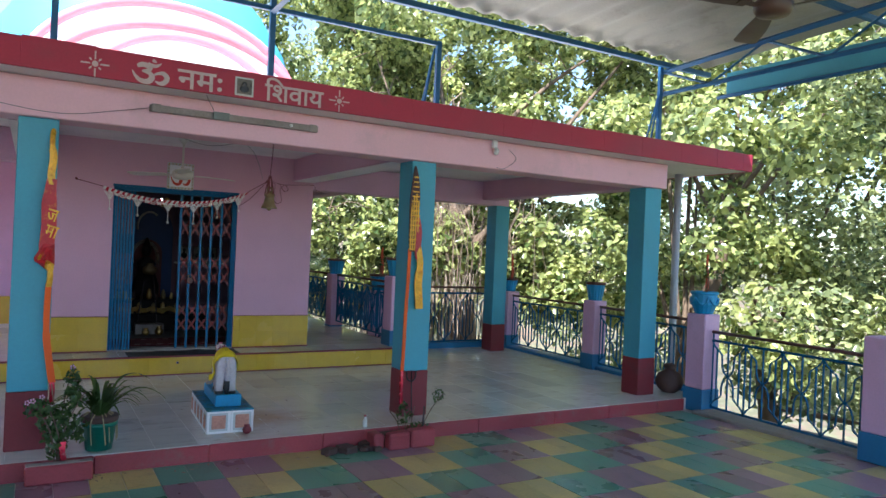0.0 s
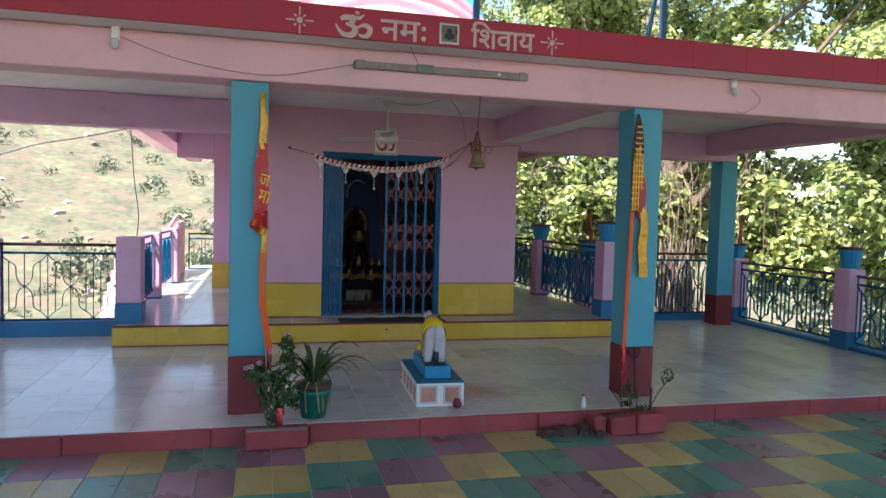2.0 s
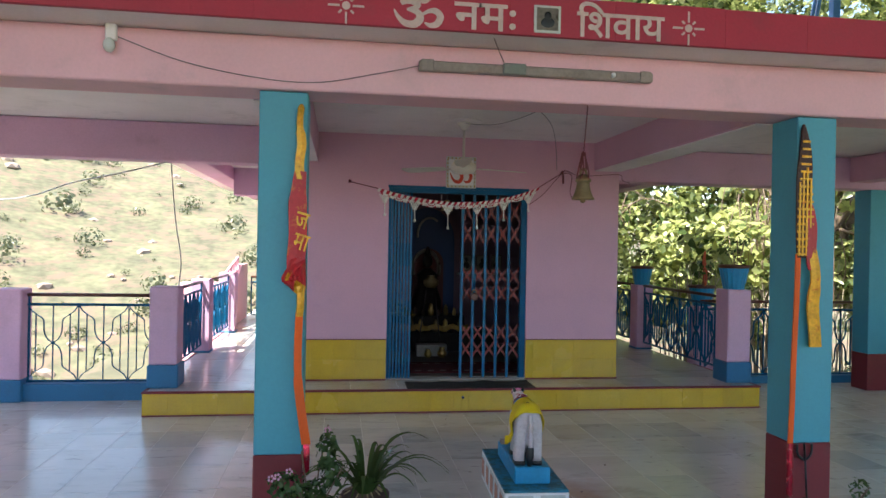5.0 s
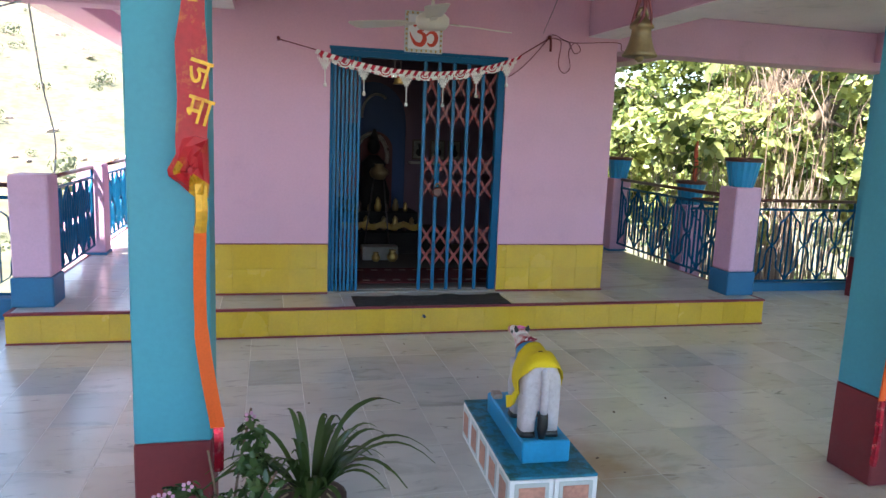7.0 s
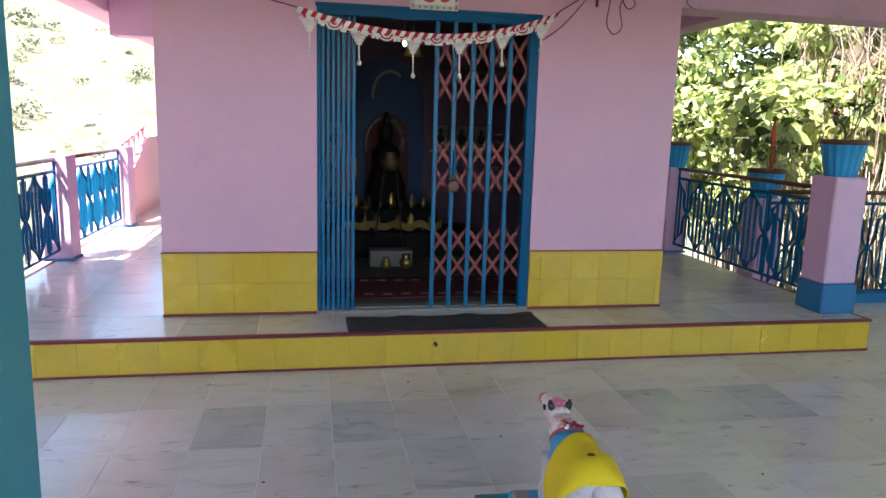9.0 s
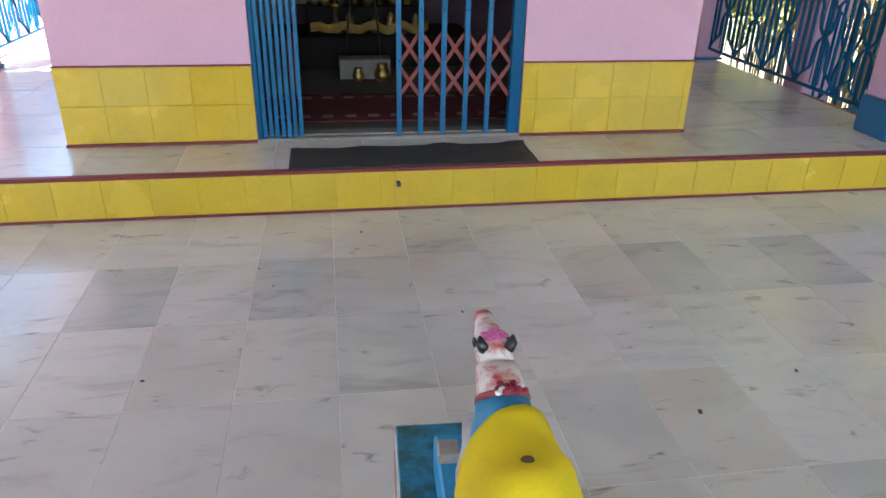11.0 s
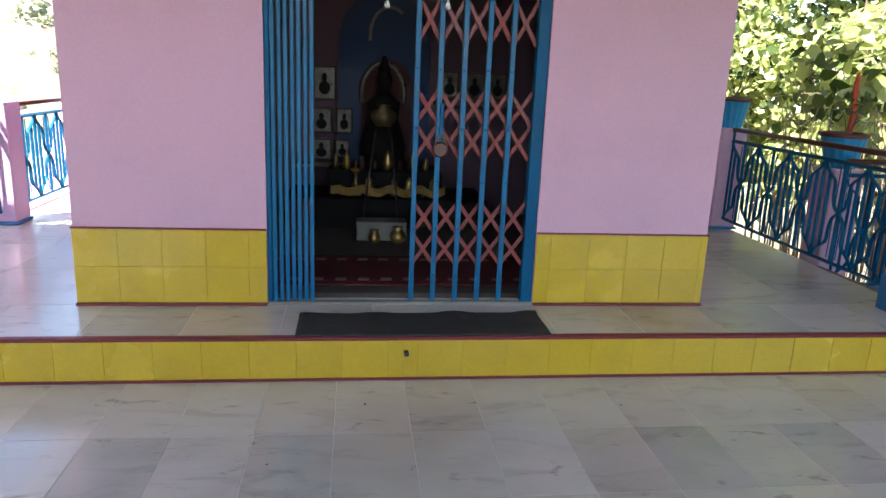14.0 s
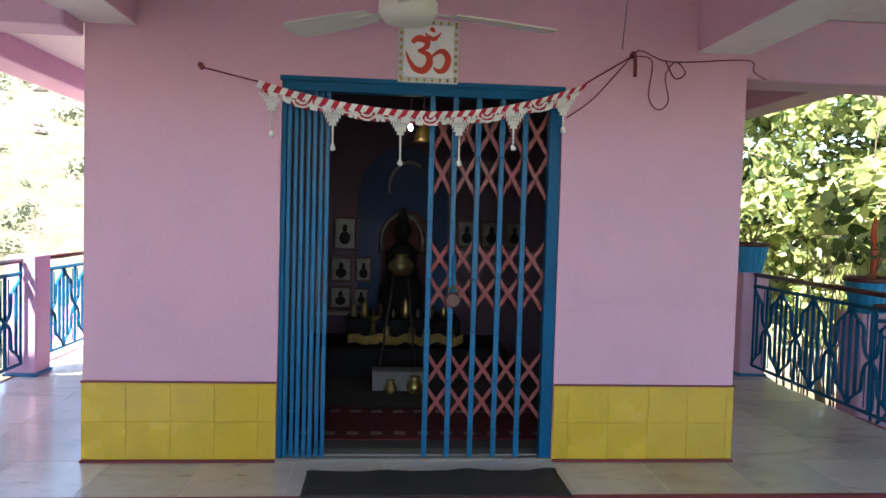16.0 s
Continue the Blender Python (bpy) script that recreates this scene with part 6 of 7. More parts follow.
part("tinsel", ribbon(bmesh.new(), soft_points([(GX - 0.058, -3.03, 0.41), (GX - 0.062, -3.04, 0.28), (GX - 0.055, -3.03, 0.12)], 5), 0.032, (1, 0.3, 0), 0.018), GLITTER, fg, "red tinsel")


def flower_pot(at, r, h, label, dry=True, flag=False, seed=0, swag=False):
    """Blue fluted pot with soil and a sparse plant."""
    e = root_of("flower_pot", at, label, "flower pot", "blue pots on the posts")
    part("pot", lathed([(r * 0.62, 0.0), (r * (0.95 if swag else 0.78), h * 0.45), (r * 0.92, h * 0.86)], at, 32, 0, 0.006 if not swag else 0.003), POTBLUE, e, "blue fluted pot")
    part("rim", lathed([(r * 0.93, h * 0.86), (r * 1.04, h * 0.88), (r * 1.04, h), (r * 0.9, h), (r * 0.88, h * 0.9)], at, 28), POTBLUE if swag else RAILBROWN, e, "" if swag else "brown pot rim")
    part("soil", lathed([(r * 0.86, h * 0.9), (r * 0.87, h * 0.93), (r * 0.4, h * 0.95)], at, 16), SOIL, e)
    if swag:
        for k in range(6):
            a0 = k * math.pi / 3
            part("swag", tubed([(at[0] + r * 1.0 * math.cos(a0 + t * 1.05), at[1] + r * 1.0 * math.sin(a0 + t * 1.05), at[2] + h * (0.72 - 0.3 * math.sin(t * math.pi))) for t in [j / 6 for j in range(7)]], 0.012, 5), POTBLUE, e)
    rg = random.Random(seed)
    s = bmesh.new()
    tips = []
    for k in range(7 if dry else 4):
        a_, q = rg.uniform(0, 6.28), rg.uniform(0.05, 0.16)
        tip = (at[0] + q * math.cos(a_), at[1] + q * math.sin(a_), at[2] + h + rg.uniform(0.10, 0.26))
        tips.append(tip)
        tube(s, soft_points([(at[0] + rg.uniform(-0.03, 0.03), at[1] + rg.uniform(-0.03, 0.03), at[2] + h * 0.9), ((at[0] + tip[0]) / 2 + 0.02, (at[1] + tip[1]) / 2, at[2] + h + 0.08), tip], 3), 0.004, 4)
    part("stem", s, BARK, e)
    bushy("foliage", None, [(*t, 0.05, 0.05, 0.04) for t in tips], 70, 0.045, seed + 40, LEAF_DARK, e)
    if flag:
        part("red_cloth", ribbon(bmesh.new(), soft_points([(at[0] + 0.03, at[1], at[2] + h * 0.9), (at[0] + 0.035, at[1], at[2] + h + 0.15), (at[0] + 0.02, at[1], at[2] + h + 0.3), (at[0] + 0.03, at[1], at[2] + h + 0.4)], 4), [0.03, 0.05, 0.06, 0.06, 0.055, 0.05, 0.045, 0.05, 0.04, 0.035, 0.03, 0.02, 0.01], (1, 0.3, 0), 0.012), material("faded_red_cloth", (0.45, 0.07, 0.03), 0.8, 0.25, 20), e, "faded red cloth round a stick")
    return e


flower_pot((2.729, -0.178, 1.11), 0.145, 0.24, "blue fluted flower pot on the plinth corner post", seed=1)
flower_pot((2.767, 2.05, 1.03), 0.14, 0.24, "blue fluted flower pot on a rail post", seed=2)
flower_pot((3.075, 1.075, 0.84), 0.15, 0.24, "blue fluted flower pot with a red cloth", flag=True, seed=3)
flower_pot((5.13, 0.61, 0.88), 0.12, 0.20, "blue flower pot with a red cloth by the rear pillar", flag=True, seed=4)
flower_pot((5.07, -1.41, 0.90), 0.13, 0.24, "blue flower pot with a leafy plant on the rail post", dry=False, seed=5)
flower_pot((4.86, -3.34, 0.915), 0.14, 0.24, "blue swagged flower pot with a red cloth on the post", flag=True, seed=6, swag=True)
jug = root_of("clay_water_jar", (4.80, -2.98, 0), "dark clay water jar with a lid", "water jar")
part("jar", lathed([(0.07, 0.0), (0.13, 0.05), (0.155, 0.12), (0.13, 0.20), (0.06, 0.245), (0.055, 0.27), (0.075, 0.285)], (4.80, -2.96, 0), 22), CLAY, jug, smooth=True)
part("lid", lathed([(0.08, 0.286), (0.06, 0.31), (0.02, 0.325)], (4.80, -2.96, 0), 16), CLAY, jug)
thing("downpipe", tubed([(5.33, -2.50, -0.6), (5.33, -2.50, CEIL_Z)], 0.045, 12), PLASTIC_GREY, "grey plastic rainwater pipe from the roof", "downpipe", smooth=True)
cord("cable", [(-2.65, -0.1, 2.18), (-3.6, 0.6, 2.05), (-5.5, 2.0, 1.9), (-12.0, 6.0, 2.5)], 0.007, PLASTIC_GREY, "grey overhead cable running off the beam", "cable")
cord("cable", [(-2.66, 0.05, 2.28), (-2.665, 0.3, 1.7), (-2.65, 0.5, 1.3), (-2.68, 0.55, 1.02)], 0.006, PLASTIC_GREY, "grey cable hanging to the rail post", "cable")
thing("cable_bracket", boxed(-2.70, -2.62, -0.002, 0.06, 2.20, 2.26, 0.004), CABLE, "small dark cable bracket on the beam", "bracket")

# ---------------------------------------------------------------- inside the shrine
# Floor stone toned down so that the room reads as unlit.
structure("inner_floor", boxed(WX0 + 0.142, WX1 - 0.142, 0.162, 2.395, PLINTH - 0.01, PLINTH + 0.006), material("shaded_floor_stone", (0.11, 0.095, 0.085), 0.6, 0.25, 6, 0.1, 0.2), "stone floor inside the shrine, darkened for room shade", "floor")
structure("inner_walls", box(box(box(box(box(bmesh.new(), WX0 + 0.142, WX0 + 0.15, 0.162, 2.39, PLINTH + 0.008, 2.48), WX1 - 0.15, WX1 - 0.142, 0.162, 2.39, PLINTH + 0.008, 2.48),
          WX0 + 0.152, WX1 - 0.152, 2.38, 2.39, PLINTH + 0.008, 2.48), WX0 + 0.152, -DX - 0.002, 0.162, 0.17, PLINTH + 0.008, 2.48), DX + 0.002, WX1 - 0.152, 0.162, 0.17, PLINTH + 0.008, 2.48), INNER, "lilac walls inside the shrine, darkened to show room shade", "wall")
structure("inner_ceiling", boxed(WX0 + 0.142, WX1 - 0.142, 0.162, 2.395, 2.485, 2.55), CEIL, "plastered ceiling inside the shrine", "ceiling")


def arch(bm, x0, x1, y, z0, zs, zt, thick=0.02, seg=14):
    cx, rx = (x0 + x1) / 2, (x1 - x0) / 2
    pts = [(x1, z0)] + [(cx + rx * math.cos(math.pi * k / seg), zs + (zt - zs) * math.sin(math.pi * k / seg)) for k in range(seg + 1)] + [(x0, z0)]
    fr = [bm.verts.new((p, y, q)) for p, q in pts]
    bk = [bm.verts.new((p, y + thick, q)) for p, q in pts]
    bm.faces.new(fr[::-1])
    bm.faces.new(bk)
    for k in range(len(pts)):
        bm.faces.new((fr[k], fr[(k + 1) % len(pts)], bk[(k + 1) % len(pts)], bk[k]))
    return bm


ni = root_of("idol_niche", (-0.02, 2.36, PLINTH), "blue arched niche behind the idol, darkened for shade", "niche")
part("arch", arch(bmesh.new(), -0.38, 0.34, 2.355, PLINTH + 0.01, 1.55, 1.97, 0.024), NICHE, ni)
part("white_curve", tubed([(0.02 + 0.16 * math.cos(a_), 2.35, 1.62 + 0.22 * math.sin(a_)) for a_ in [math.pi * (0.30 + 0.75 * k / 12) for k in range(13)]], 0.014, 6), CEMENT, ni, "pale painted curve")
# Red field kept very dark, with the niche's shade included in the paint.
part("red_glow_paint", arch(bmesh.new(), -0.20, 0.20, 2.345, PLINTH + 0.05, 1.25, 1.45, 0.008), material("shaded_niche_red", (0.07, 0.012, 0.010), 0.7, 0.3, 10), ni, "red painted field with niche shade in its colour")
part("pale_arch", tubed([(-0.03 + 0.17 * math.cos(a_), 2.335, 1.18 + 0.24 * math.sin(a_)) for a_ in [math.pi * (-0.1 + 1.2 * k / 16) for k in range(17)]], 0.022, 6), TILE_PRINT, ni, "pale printed arch")
idol = bmesh.new()
loft(idol, [((-0.03, 2.15, 0.62), ex * 0.17, Vector((0, 0.12, 0))), ((-0.03, 2.15, 0.80), ex * 0.18, Vector((0, 0.12, 0))), ((-0.03, 2.17, 1.0), ex * 0.11, Vector((0, 0.09, 0))), ((-0.03, 2.17, 1.12), ex * 0.13, Vector((0, 0.08, 0))), ((-0.03, 2.17, 1.20), ex * 0.045, Vector((0, 0.045, 0)))], 0, 14)
ball(idol, (-0.03, 2.16, 1.29), 0.065, 0.065, 0.085)
loft(idol, [((-0.03, 2.16, 1.36), ex * 0.05, Vector((0, 0.05, 0))), ((-0.03, 2.16, 1.47), ex * 0.015, Vector((0, 0.015, 0)))], 0, 10)
thing("idol_statue", idol, IDOL, "dark seated stone idol in the niche", "statue", smooth=True)
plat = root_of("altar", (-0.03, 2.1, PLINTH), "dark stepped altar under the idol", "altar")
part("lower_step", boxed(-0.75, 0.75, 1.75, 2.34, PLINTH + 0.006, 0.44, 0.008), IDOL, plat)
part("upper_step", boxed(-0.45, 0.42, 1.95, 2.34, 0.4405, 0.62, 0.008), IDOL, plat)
thing("gold_garland", ribbon(bmesh.new(), soft_points([(-0.42 + 0.06 * k, 1.735 + 0.008 * math.sin(k * 2.3), 0.50 + 0.014 * math.sin(k * 1.9) + 0.006 * math.sin(k * 4.7)) for k in range(15)], 3), 0.062, (0, 0.1, 1), 0.014), GOLD_SHADED, "gold garland hung along the altar edge", "garland")
bx = root_of("marble_stand", (-0.06, 1.42, PLINTH), "low white marble stand, greyed for room shade, with brass vessels", "stand")
# White marble greyed to carry the dimness of the room.
part("slab", boxed(-0.235, 0.115, 1.36, 1.52, PLINTH + 0.006, PLINTH + 0.14, 0.006), material("shaded_stand_marble", (0.24, 0.21, 0.185), 0.6, 0.3, 14, stain=(0.1, 0.08, 0.06), stain_amount=0.7), bx)
for x, s in ((-0.11, 0.9), (0.05, 1.15)):
    thing("brass_pot", lathed([(0.022 * s, 0), (0.042 * s, 0.02 * s), (0.048 * s, 0.045 * s), (0.03 * s, 0.075 * s), (0.022 * s, 0.085 * s), (0.034 * s, 0.10 * s)], (x, 1.30, PLINTH + 0.006), 18), BRASS, "small round brass water pot before the stand", "brass pot", "brass pots", smooth=True)
thing("brass_plate", lathed([(0.05, 0.0), (0.06, 0.004), (0.055, 0.008)], seg=20), BRASS, "small polished brass plaque on the altar", "brass plaque").matrix_basis = pose(-0.03, 2.03, 1.02, 80, 0, 0)
thing("brass_lamp", lathed([(0.05, 0.0), (0.02, 0.02), (0.012, 0.16), (0.03, 0.18), (0.05, 0.20), (0.01, 0.205), (0.006, 0.26)], (-0.24, 1.9, 0.4405), 16), BRASS, "standing brass oil lamp on the altar", "oil lamp", smooth=True)
rgc = random.Random(17)
for k in range(16):
    s = rgc.uniform(0.5, 1.2)
    yk, zk = (rgc.uniform(1.80, 1.90), 0.4405) if k % 2 else (rgc.uniform(1.98, 2.02), 0.6205)
    thing("offering_cup", lathed([(0.016 * s, 0.0), (0.03 * s, 0.012 * s), (0.034 * s, 0.05 * s), (0.022 * s, 0.085 * s), (0.026 * s, 0.10 * s), (0.006 * s, 0.13 * s)], (-0.40 + 0.05 * k + rgc.uniform(-0.01, 0.01), yk, zk), 12), (BRONZE, CLAY, BRASS)[k % 3], "small dusty offering cup on the altar", "cup", "cups on the altar", smooth=True)
for dx in (-0.14, 0.14):
    thing("tripod_leg", tubed([(-0.06 + dx, 1.62, PLINTH + 0.006), (-0.05 + dx * 0.35, 1.64, 0.98)], 0.008, 6), CABLE, "thin dark stand leg before the idol", "stand leg", "stand legs")
thing("water_vessel", lathed([(0.05, 0.0), (0.09, 0.05), (0.09, 0.09), (0.04, 0.13), (0.05, 0.15)], (-0.05, 1.63, 0.98), 18), BRONZE, "hanging brass drip vessel over the stand", "vessel", smooth=True)
for x, z, w, h in ((-0.58, 1.12, 0.18, 0.26), (-0.60, 0.86, 0.17, 0.20), (-0.40, 0.86, 0.13, 0.20), (-0.60, 0.64, 0.17, 0.18), (-0.41, 0.66, 0.12, 0.15), (0.42, 1.16, 0.16, 0.22), (0.62, 1.16, 0.17, 0.22), (0.82, 1.16, 0.15, 0.22)):
    fr = root_of("framed_picture", (x + w / 2, 2.36, z), "small framed picture leaning on the back wall", "framed picture", "shrine pictures")
    part("frame", boxed(x, x + w, 2.345, 2.372, z, z + h, 0.004), CLAY, fr)
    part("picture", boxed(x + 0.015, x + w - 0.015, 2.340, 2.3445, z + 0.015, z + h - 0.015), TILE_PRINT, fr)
    part("figure_shape", ball(ball(bmesh.new(), (x + w / 2, 2.339, z + h * 0.36), w * 0.25, 0.003, h * 0.2), (x + w / 2, 2.339, z + h * 0.66), w * 0.11, 0.003, h * 0.13), IDOL, fr)
thing("wall_shelf", boxed(-0.72, -0.28, 2.24, 2.375, 0.60, 0.625, 0.003), WOOD, "wooden shelf carrying pictures", "shelf")
thing("wall_shelf", boxed(0.38, 1.05, 2.24, 2.375, 1.115, 1.14, 0.003), WOOD, "wooden shelf carrying pictures", "shelf")
cp = root_of("carpet", (0, 0.6, PLINTH + 0.006), "red patterned carpet inside the doorway", "carpet")
part("carpet_field", boxed(-0.9, 0.9, 0.30, 0.92, PLINTH + 0.0065, PLINTH + 0.016, 0.003), CARPET, cp)
for k in range(14):
    for y in (0.37, 0.80):
        part("pattern_patch", boxed(-0.86 + k * 0.127, -0.80 + k * 0.127, y, y + 0.05, PLINTH + 0.0162, PLINTH + 0.0182), CARPET_L, cp)
ib = root_of("inner_bell", (0.06, 1.2, 1.86), "small brass bell hanging inside the shrine", "bell")
part("cup", lathed([(0.07, 0.0), (0.06, 0.02), (0.045, 0.08), (0.03, 0.11), (0.008, 0.12)], (0.06, 1.2, 1.88), 18), BRASS, ib, smooth=True)
part("chain", tubed([(0.06, 1.2, 1.99), (0.06, 1.2, 2.486)], 0.006, 5), CABLE, ib)
lp = root_of("bulb", (-0.03, 1.0, 1.95), "small lit bulb hanging inside the shrine", "bulb")
part("glass", ball(bmesh.new(), (-0.03, 1.0, 1.95), 0.014, 0.014, 0.022), BULB, lp, "lit bulb")
part("flex", tubed([(-0.03, 1.0, 1.985), (-0.03, 1.0, 2.486)], 0.004, 5), CABLE, lp)
bl = bpy.data.lights.new("bulb_light", "POINT")
bl.energy, bl.shadow_soft_size, bl.color = 0.03, 0.03, (1.0, 0.93, 0.82)
new("bulb_light", bl).location = (-0.03, 0.96, 1.93)


# ---------------------------------------------------------------- trees, scrub, brushwood
def tree(at, height, trunk_r, blobs, n, size, seed, label, mat, roots=0, limbs=9):
    e = root_of("tree", at, label, "tree")
    rg = random.Random(seed)
    t = bmesh.new()
    top = Vector((at[0] + rg.uniform(-0.4, 0.4), at[1] + rg.uniform(-0.4, 0.4), at[2] + height * 0.52))
    base = Vector(at)
    trunk = soft_points([base, base.lerp(top, 0.35) + Vector((rg.uniform(-0.3, 0.3), rg.uniform(-0.3, 0.3), 0)), base.lerp(top, 0.7), top], 5)
    tube(t, trunk, [trunk_r * (1.2 - 1.05 * k / (len(trunk) - 1)) for k in range(len(trunk))], 9)
    part("trunk", t, BARK, e)
    for k in range(limbs):
        b = blobs[rg.randrange(len(blobs))]
        s = trunk[rg.randrange(len(trunk) // 4, len(trunk))]
        tip = Vector(b[:3]) + Vector([rg.uniform(-0.6, 0.6) * b[3 + j] for j in range(3)])
        m_ = s.lerp(tip, 0.5) + Vector((rg.uniform(-0.4, 0.4), rg.uniform(-0.4, 0.4), rg.uniform(0.1, 0.5)))
        pts = soft_points([s, m_, tip], 5)
        lb = tubed(pts, [max(0.012, trunk_r * 0.26 * (1 - 0.92 * j / (len(pts) - 1))) for j in range(len(pts))], 6)
        for j in range(5):
            q = pts[rg.randrange(3, len(pts))]
            tube(lb, soft_points([q, q + Vector((rg.uniform(-0.5, 0.5), rg.uniform(-0.5, 0.5), rg.uniform(-0.2, 0.5))), q + Vector((rg.uniform(-0.9, 0.9), rg.uniform(-0.9, 0.9), rg.uniform(-0.4, 0.7)))], 3), [0.014] * 4 + [0.008] * 3, 4)
        part("limb", lb, BARK, e)
    for k in range(roots):
        x, y = at[0] + (rg.gauss(-1.2, 0.28) if k % 3 else rg.uniform(-1.6, 1.6)), at[1] - 1.1 + rg.gauss(0, 0.3)
        z1 = at[2] + rg.uniform(0.45, 0.62) * height
        part("aerial_root", tubed(soft_points([(x, y, at[2] - 0.1 if k % 3 else at[2] + rg.uniform(0.8, 2.2))] + [(x + rg.uniform(-0.24, 0.24), y + rg.uniform(-0.2, 0.2), at[2] + (z1 - at[2]) * q) for q in (0.55, 0.68, 0.8, 0.9, 1.0)], 3), rg.choice((0.003, 0.004, 0.005, 0.006, 0.008)), 5), ROOT, e)
    rng = np.random.default_rng(seed)
    pts, d = clump_points(rng, blobs, n)
    nr = d * 0.6 + rng.normal(size=d.shape) * 0.6 + np.array([-0.2, -0.1, 0.55])
    nr /= np.linalg.norm(nr, axis=1, keepdims=True)
    part("crown", leaf_mesh("crown", pts, nr, rng.uniform(0.55, 1.25, n) * size, seed, 0.62), mat, e)
    return e


def scatter_blobs(seed, box_, n, r0, r1):
    rg = random.Random(seed)
    return [(rg.uniform(*box_[0]), rg.uniform(*box_[1]), rg.uniform(*box_[2]), *(rg.uniform(r0, r1) for _ in range(2)), rg.uniform(r0, r1) * 0.75) for _ in range(n)]


banyan = [b for b in scatter_blobs(1, ((4.0, 10.0), (2.0, 8.8), (0.2, 8.5)), 125, 0.4, 0.95) if not (b[2] < 1.2 and abs(b[0] - 6.0) < 0.5 and b[1] < 3.2)]
banyan += scatter_blobs(8, ((4.2, 8.2), (2.0, 2.9), (0.1, 3.4)), 20, 0.22, 0.42)
tree((6.0, 3.4, -1.0), 8.5, 0.30, banyan, 54000, 0.165, 21, "broad leaved banyan tree with hanging aerial roots behind the railing", LEAF, 90, 16)
tree((9.3, 0.4, -2.2), 10, 0.22, scatter_blobs(2, ((7.2, 12.5), (-2.8, 4.2), (-0.2, 9.5)), 110, 0.4, 0.9), 36000, 0.155, 22, "broad leaved tree in sun beside the hall", LEAF, 0, 14)
tree((8.8, -4.6, -2.0), 7.5, 0.14, scatter_blobs(3, ((6.8, 11.5), (-8.5, -2.2), (-1.0, 6.5)), 80, 0.32, 0.75), 22000, 0.10, 23, "leafy tree beyond the courtyard railing", LEAF_FAR, 0, 14)
tree((3.4, 8.6, -1.0), 8.5, 0.2, scatter_blobs(4, ((1.8, 6.5), (6.6, 11.0), (0.2, 8.5)), 70, 0.45, 0.95), 26000, 0.16, 24, "broad leaved tree behind the shrine", LEAF, 0, 10)
tree((15.0, 3.0, -5.0), 13.0, 0.3, scatter_blobs(5, ((11.5, 20.0), (-8.0, 13.0), (-2.5, 11.5)), 150, 0.7, 1.6), 46000, 0.22, 25, "large leafy tree further down the slope", LEAF_FAR, 0, 12)
tree((5.5, 16.0, -3.5), 13.0, 0.25, scatter_blobs(6, ((0.5, 12.5), (13.0, 20.0), (-1.0, 10.5)), 80, 0.8, 1.6), 24000, 0.24, 26, "leafy tree further behind the shrine", LEAF_FAR, 0, 10)

tree((13.2, -4.0, -4.0), 10.0, 0.2, scatter_blobs(7, ((11.0, 15.5), (-9.0, 0.5), (-2.0, 6.0)), 80, 0.5, 1.1), 24000, 0.16, 27, "leafy tree down the slope beyond the courtyard", LEAF_FAR, 0, 10)

# dry brushwood leaning behind the right fence
rg = random.Random(77)
bm = bmesh.new()
for k in range(170):
    x = rg.uniform(3.1, 5.3)
    y = rg.uniform(1.3, 2.2)
    tube(bm, [(x, y, -0.55), (x + rg.uniform(-0.12, 0.12), y + rg.uniform(-0.05, 0.1), rg.uniform(0.2, 0.6)), (x + rg.uniform(-0.25, 0.25), y + rg.uniform(-0.05, 0.2), rg.uniform(0.7, 1.25))], [rg.uniform(0.006, 0.014), 0.007, 0.004], 4)
thing("brushwood", bm, DRYSTICK, "dry brushwood and hanging roots behind the fence", "brushwood", kind="stuff")

# scrub and rocks on the hillside
rng = np.random.default_rng(5)
cent, nrm, siz = [], [], []
ico = bmesh.new()
bmesh.ops.create_icosphere(ico, subdivisions=1, radius=1)
ico_v, ico_f = np.array([v.co[:] for v in ico.verts]), [[v.index for v in f.verts] for f in ico.faces]
ico.free()
rock_v, rock_f = [], []
rgh = random.Random(9)
for k in range(2800):
    a_ = rgh.uniform(-2.5, 0.5)
    r_ = rgh.uniform(22, 170) if k % 3 else rgh.uniform(14, 45)
    x, y = r_ * math.sin(a_), 0.5 + r_ * math.cos(a_)
    z = ground_height(x, y)
    if k % 4 == 0:
        s = rgh.uniform(0.15, 0.7) * (0.6 + r_ / 120)
        rock_f += [[q + len(rock_v) * 12 for q in f_] for f_ in ico_f]
        rock_v.append(np.array([x, y, z]) + ico_v * np.array([s, s * rgh.uniform(0.7, 1.3), s * 0.6]) * rng.uniform(0.75, 1.2, (12, 1)))
    else:
        s = (0.25 + rgh.random() ** 2.6 * 1.7) * (0.5 + r_ / 130)
        n_ = 84
        d = rng.normal(size=(n_, 3))
        d /= np.linalg.norm(d, axis=1, keepdims=True)
        cent.append(np.array([x, y, z + s * 0.5]) + d * rng.uniform(0.5, 1.0, (n_, 1)) * np.array([s, s, s * 0.75]))
        nrm.append(d)
        siz.append(rng.uniform(0.16, 0.32, n_) * s)
rock_me = bpy.data.meshes.new("hill_rocks")
rock_me.from_pydata(np.concatenate(rock_v).tolist(), [], rock_f)
thing("hill_rocks", rock_me, ROCK, "reddish rocks scattered over the hillside", "rocks", kind="stuff")
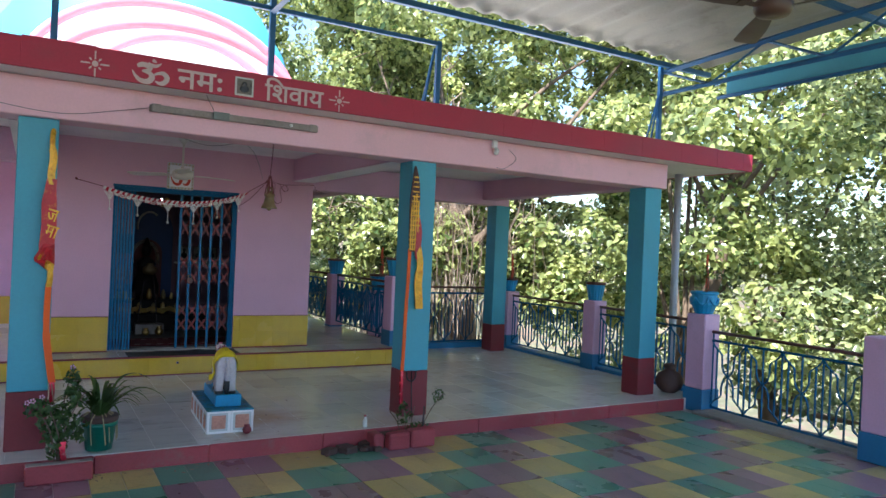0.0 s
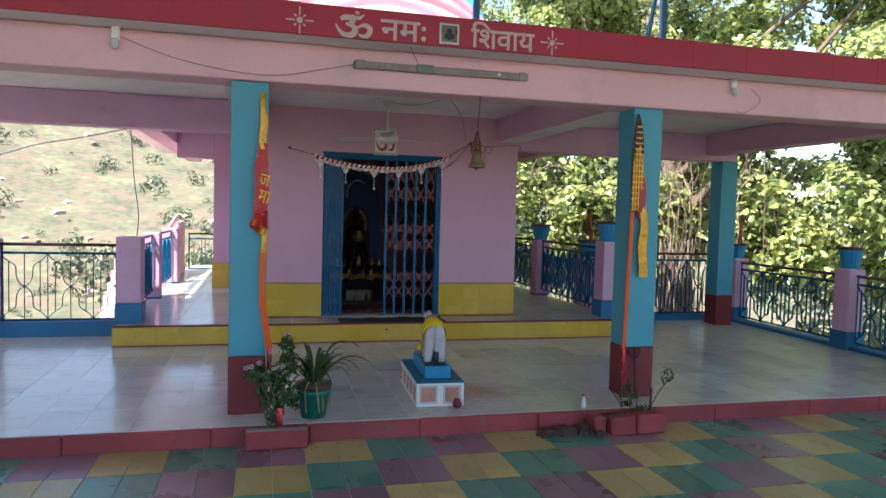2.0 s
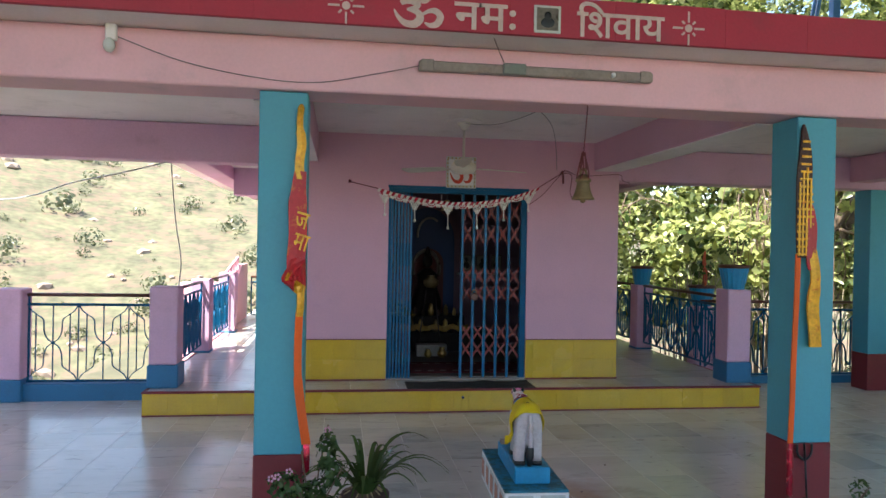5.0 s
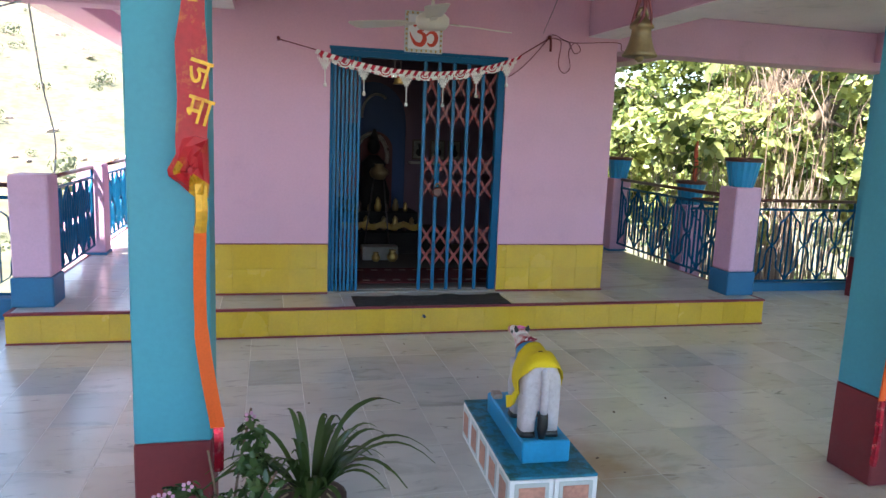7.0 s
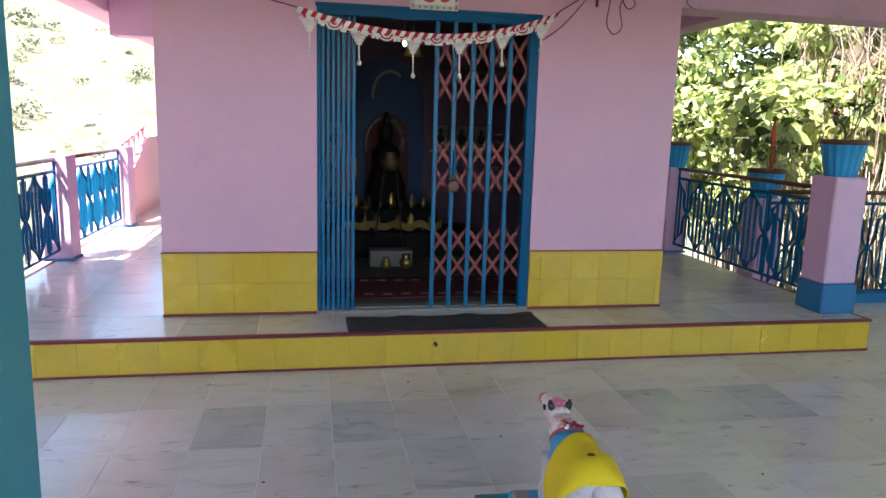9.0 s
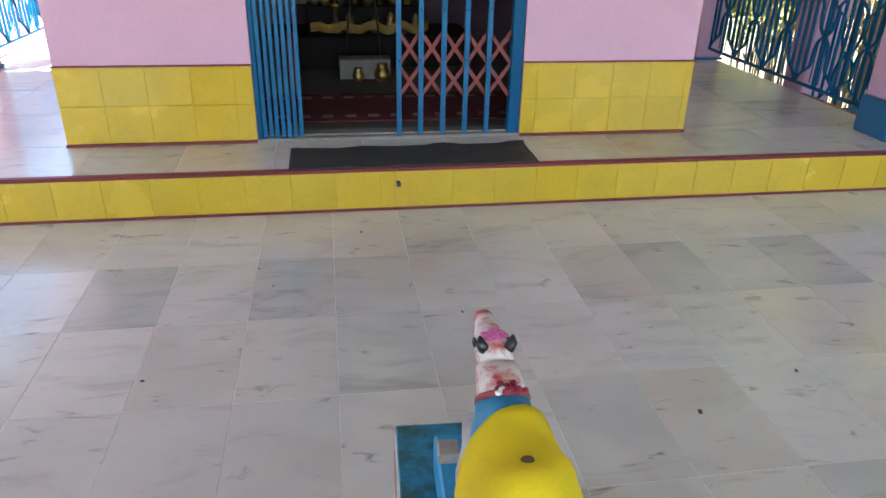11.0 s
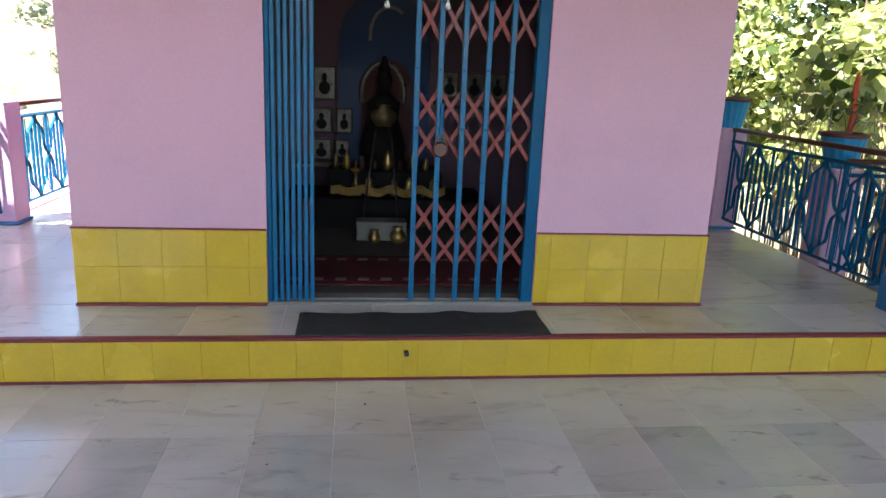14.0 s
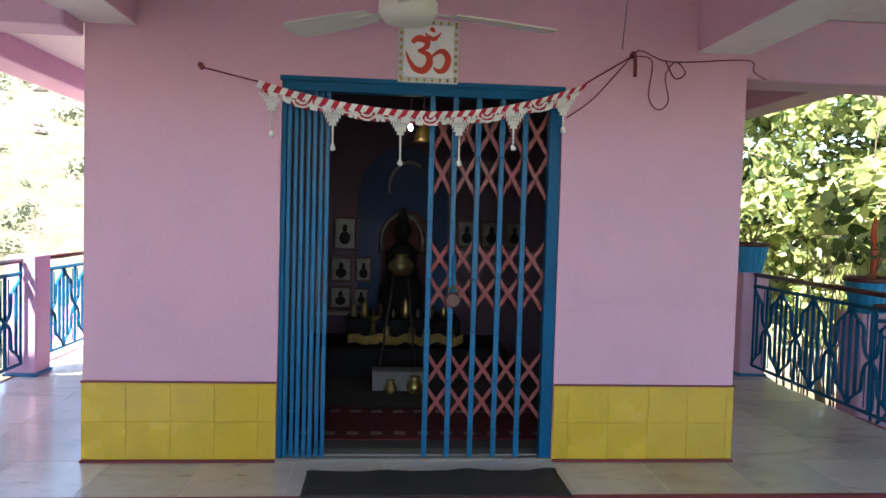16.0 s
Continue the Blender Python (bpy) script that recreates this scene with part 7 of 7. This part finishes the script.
thing("hill_scrub", leaf_mesh("hill_scrub", np.concatenate(cent), np.concatenate(nrm), np.concatenate(siz), 6, 0.7), SCRUB, "dry green scrub bushes on the hillside", "scrub", kind="stuff")

# small litter on the floors
rg = random.Random(31)
bm = bmesh.new()
spots = [(-0.043, -1.209), (0.12, -1.42), (-0.55, -1.15), (0.9, -0.75), (0.42, -2.7), (0.36, -2.55), (1.1, -1.9), (-0.9, -1.7), (-1.6, -1.2), (0.7, -2.05), (0.3, -3.1), (0.25, -2.3), (1.9, -2.1), (-0.2, -0.7)]
for x, y in spots:
    s = rg.uniform(0.004, 0.009)
    box(bm, -s, s, -s * 0.6, s * 0.6, 0, s * 0.5, 0.001, pose(x, y, 0.0005, 0, 0, rg.uniform(0, 180)))
thing("floor_litter", bm, CLAY, "small dark crumbs lying on the marble floor", "litter", kind="stuff")
cn = np.array([(rg.uniform(-1.6, 1.5), -3.32 - abs(rg.gauss(0, 0.12)), COURT + 0.006) for _ in range(70)])
nn = np.array([(rg.uniform(-0.3, 0.3), rg.uniform(-0.3, 0.3), 1.0) for _ in range(70)])
nn /= np.linalg.norm(nn, axis=1, keepdims=True)
thing("fallen_leaves", leaf_mesh("fallen_leaves", cn, nn, np.array([rg.uniform(0.015, 0.045) for _ in range(70)]), 12, 0.4), DRYSTICK, "dry fallen leaves along the courtyard step", "fallen leaves", kind="stuff")

# ---------------------------------------------------------------- floor pieces: marble slabs, plinth slabs, courtyard tiles
slab_me = {}
floor_ob, plinth_ob, court_ob = bpy.data.objects["floor"], bpy.data.objects["plinth"], bpy.data.objects["courtyard"]


def slab(parent, name, x0, x1, y0, y1, z, mat, gap=0.0014, thick=0.012, jitter=0.0003):
    key = (name, round(x1 - x0, 3), round(y1 - y0, 3), mat.name)
    if key not in slab_me:
        hx, hy = (x1 - x0) / 2 - gap, (y1 - y0) / 2 - gap
        me = mesh_of(boxed(-hx, hx, -hy, hy, -thick, 0, 0.0007), name)
        me.materials.append(mat)
        slab_me[key] = me
    ob = part(name, slab_me[key], mat, parent)
    ob.matrix_basis = pose((x0 + x1) / 2, (y0 + y1) / 2, z + random.uniform(-jitter, 0), random.uniform(-0.03, 0.03), random.uniform(-0.03, 0.03), 0)


def pick_marble(w=(0.72, 0.05, 0.23)):
    return random.choices((MARBLE_W, MARBLE_G, MARBLE_B), w)[0]


far = bmesh.new()
SX, SY = 0.30, 0.45
ycuts = [-3.255] + [-1.84 + SY * k for k in range(-2, 3)] + [PY - 0.004]
GREYS = {(-2, 4), (3, 4), (5, 4), (1, 2), (-7, 3), (8, 2)}
STREAKED = {(1, 0), (-2, 4), (-1, 3), (1, 2), (4, 4), (-5, 2), (6, 2)}
for j, (ya, yb) in enumerate(zip(ycuts, ycuts[1:])):
    k0 = 0
    for k in range(-20, 19):
        xa, xb = -0.023 + SX * k, -0.023 + SX * (k + 1)
        if xb > 5.0:
            xb = 5.0
        if xb - xa < 0.05 or xa < -4.6:
            box(far, xa, xb, ya, yb, -0.012, 0) if xb - xa > 0.05 else None
            continue
        slab(floor_ob, "slab", xa, xb, ya, yb, 0.0, MARBLE_S if (k, j) in STREAKED else MARBLE_G if (k, j) in GREYS else pick_marble())
for xa, xb, yb in ((-6.2, PX0 - 0.01, 0.20), (PX1 + 0.01, 5.0, 0.70)):
    n_ = max(1, round((xb - xa) / SX))
    for k in range(n_):
        for q in range(2):
            y0_, y1_ = PY - 0.004 + (yb - PY) / 2 * q, PY - 0.004 + (yb - PY) / 2 * (q + 1)
            slab(floor_ob, "slab", xa + (xb - xa) / n_ * k, xa + (xb - xa) / n_ * (k + 1), y0_, min(y1_, yb), 0.0, pick_marble())
part("far_slabs", far, MARBLE_W, floor_ob)["kind"] = "stuff"
for k in range(13):
    w = (PX1 - PX0 - 0.04) / 13
    slab(plinth_ob, "slab", PX0 + 0.02 + w * k, PX0 + 0.02 + w * (k + 1), PY + 0.02, -0.001, PLINTH, pick_marble((0.5, 0.05, 0.45)))
for xa, xb in ((PX0 + 0.02, WX0), (WX1, PX1 - 0.02)):
    for k in range(12):
        for q in range(2):
            m_ = (xa + xb) / 2
            slab(plinth_ob, "slab", xa if q == 0 else m_, m_ if q == 0 else xb, 0.001 + 0.6 * k, 0.6 * (k + 1), PLINTH, pick_marble((0.6, 0.1, 0.3)))
part("far_slabs", boxed(WX0, WX1, 5.41, 7.2, PLINTH - 0.012, PLINTH), MARBLE_W, plinth_ob)["kind"] = "stuff"

CT = [CT_Y, CT_G, CT_P]
CX, CY = 0.4067, 0.418
rest = bmesh.new()
for c in range(-18, 15):
    xa = -1.455 + CX * c
    for r in range(23):
        ya, yb = -3.267 - CY * (r + 1), min(-3.267 - CY * r, -3.286)
        if yb - ya < 0.04:
            continue
        mi = (c + r + 2) % 3
        for h in range(2):
            x0_, x1_ = xa + h * CX / 2, min(xa + (h + 1) * CX / 2, 4.62)
            if x1_ - x0_ < 0.03:
                continue
            if -3.3 < xa < 4.6 and r < 5:
                slab(court_ob, "tile", x0_, x1_, ya, yb, COURT, CT[mi], 0.002, 0.012, 0.003)
            else:
                q = (x0_ + 0.002, x1_ - 0.002), (ya + 0.002, yb - 0.002)
                vs = [rest.verts.new((a_, b_, COURT)) for a_, b_ in ((q[0][0], q[1][0]), (q[0][1], q[1][0]), (q[0][1], q[1][1]), (q[0][0], q[1][1]))]
                ws = [rest.verts.new((v.co.x, v.co.y, COURT - 0.012)) for v in vs]
                rest.faces.new(vs).material_index = mi
                for k in range(4):
                    rest.faces.new((vs[k], ws[k], ws[(k + 1) % 4], vs[(k + 1) % 4])).material_index = mi
part("far_tiles", rest, CT, court_ob)["kind"] = "stuff"
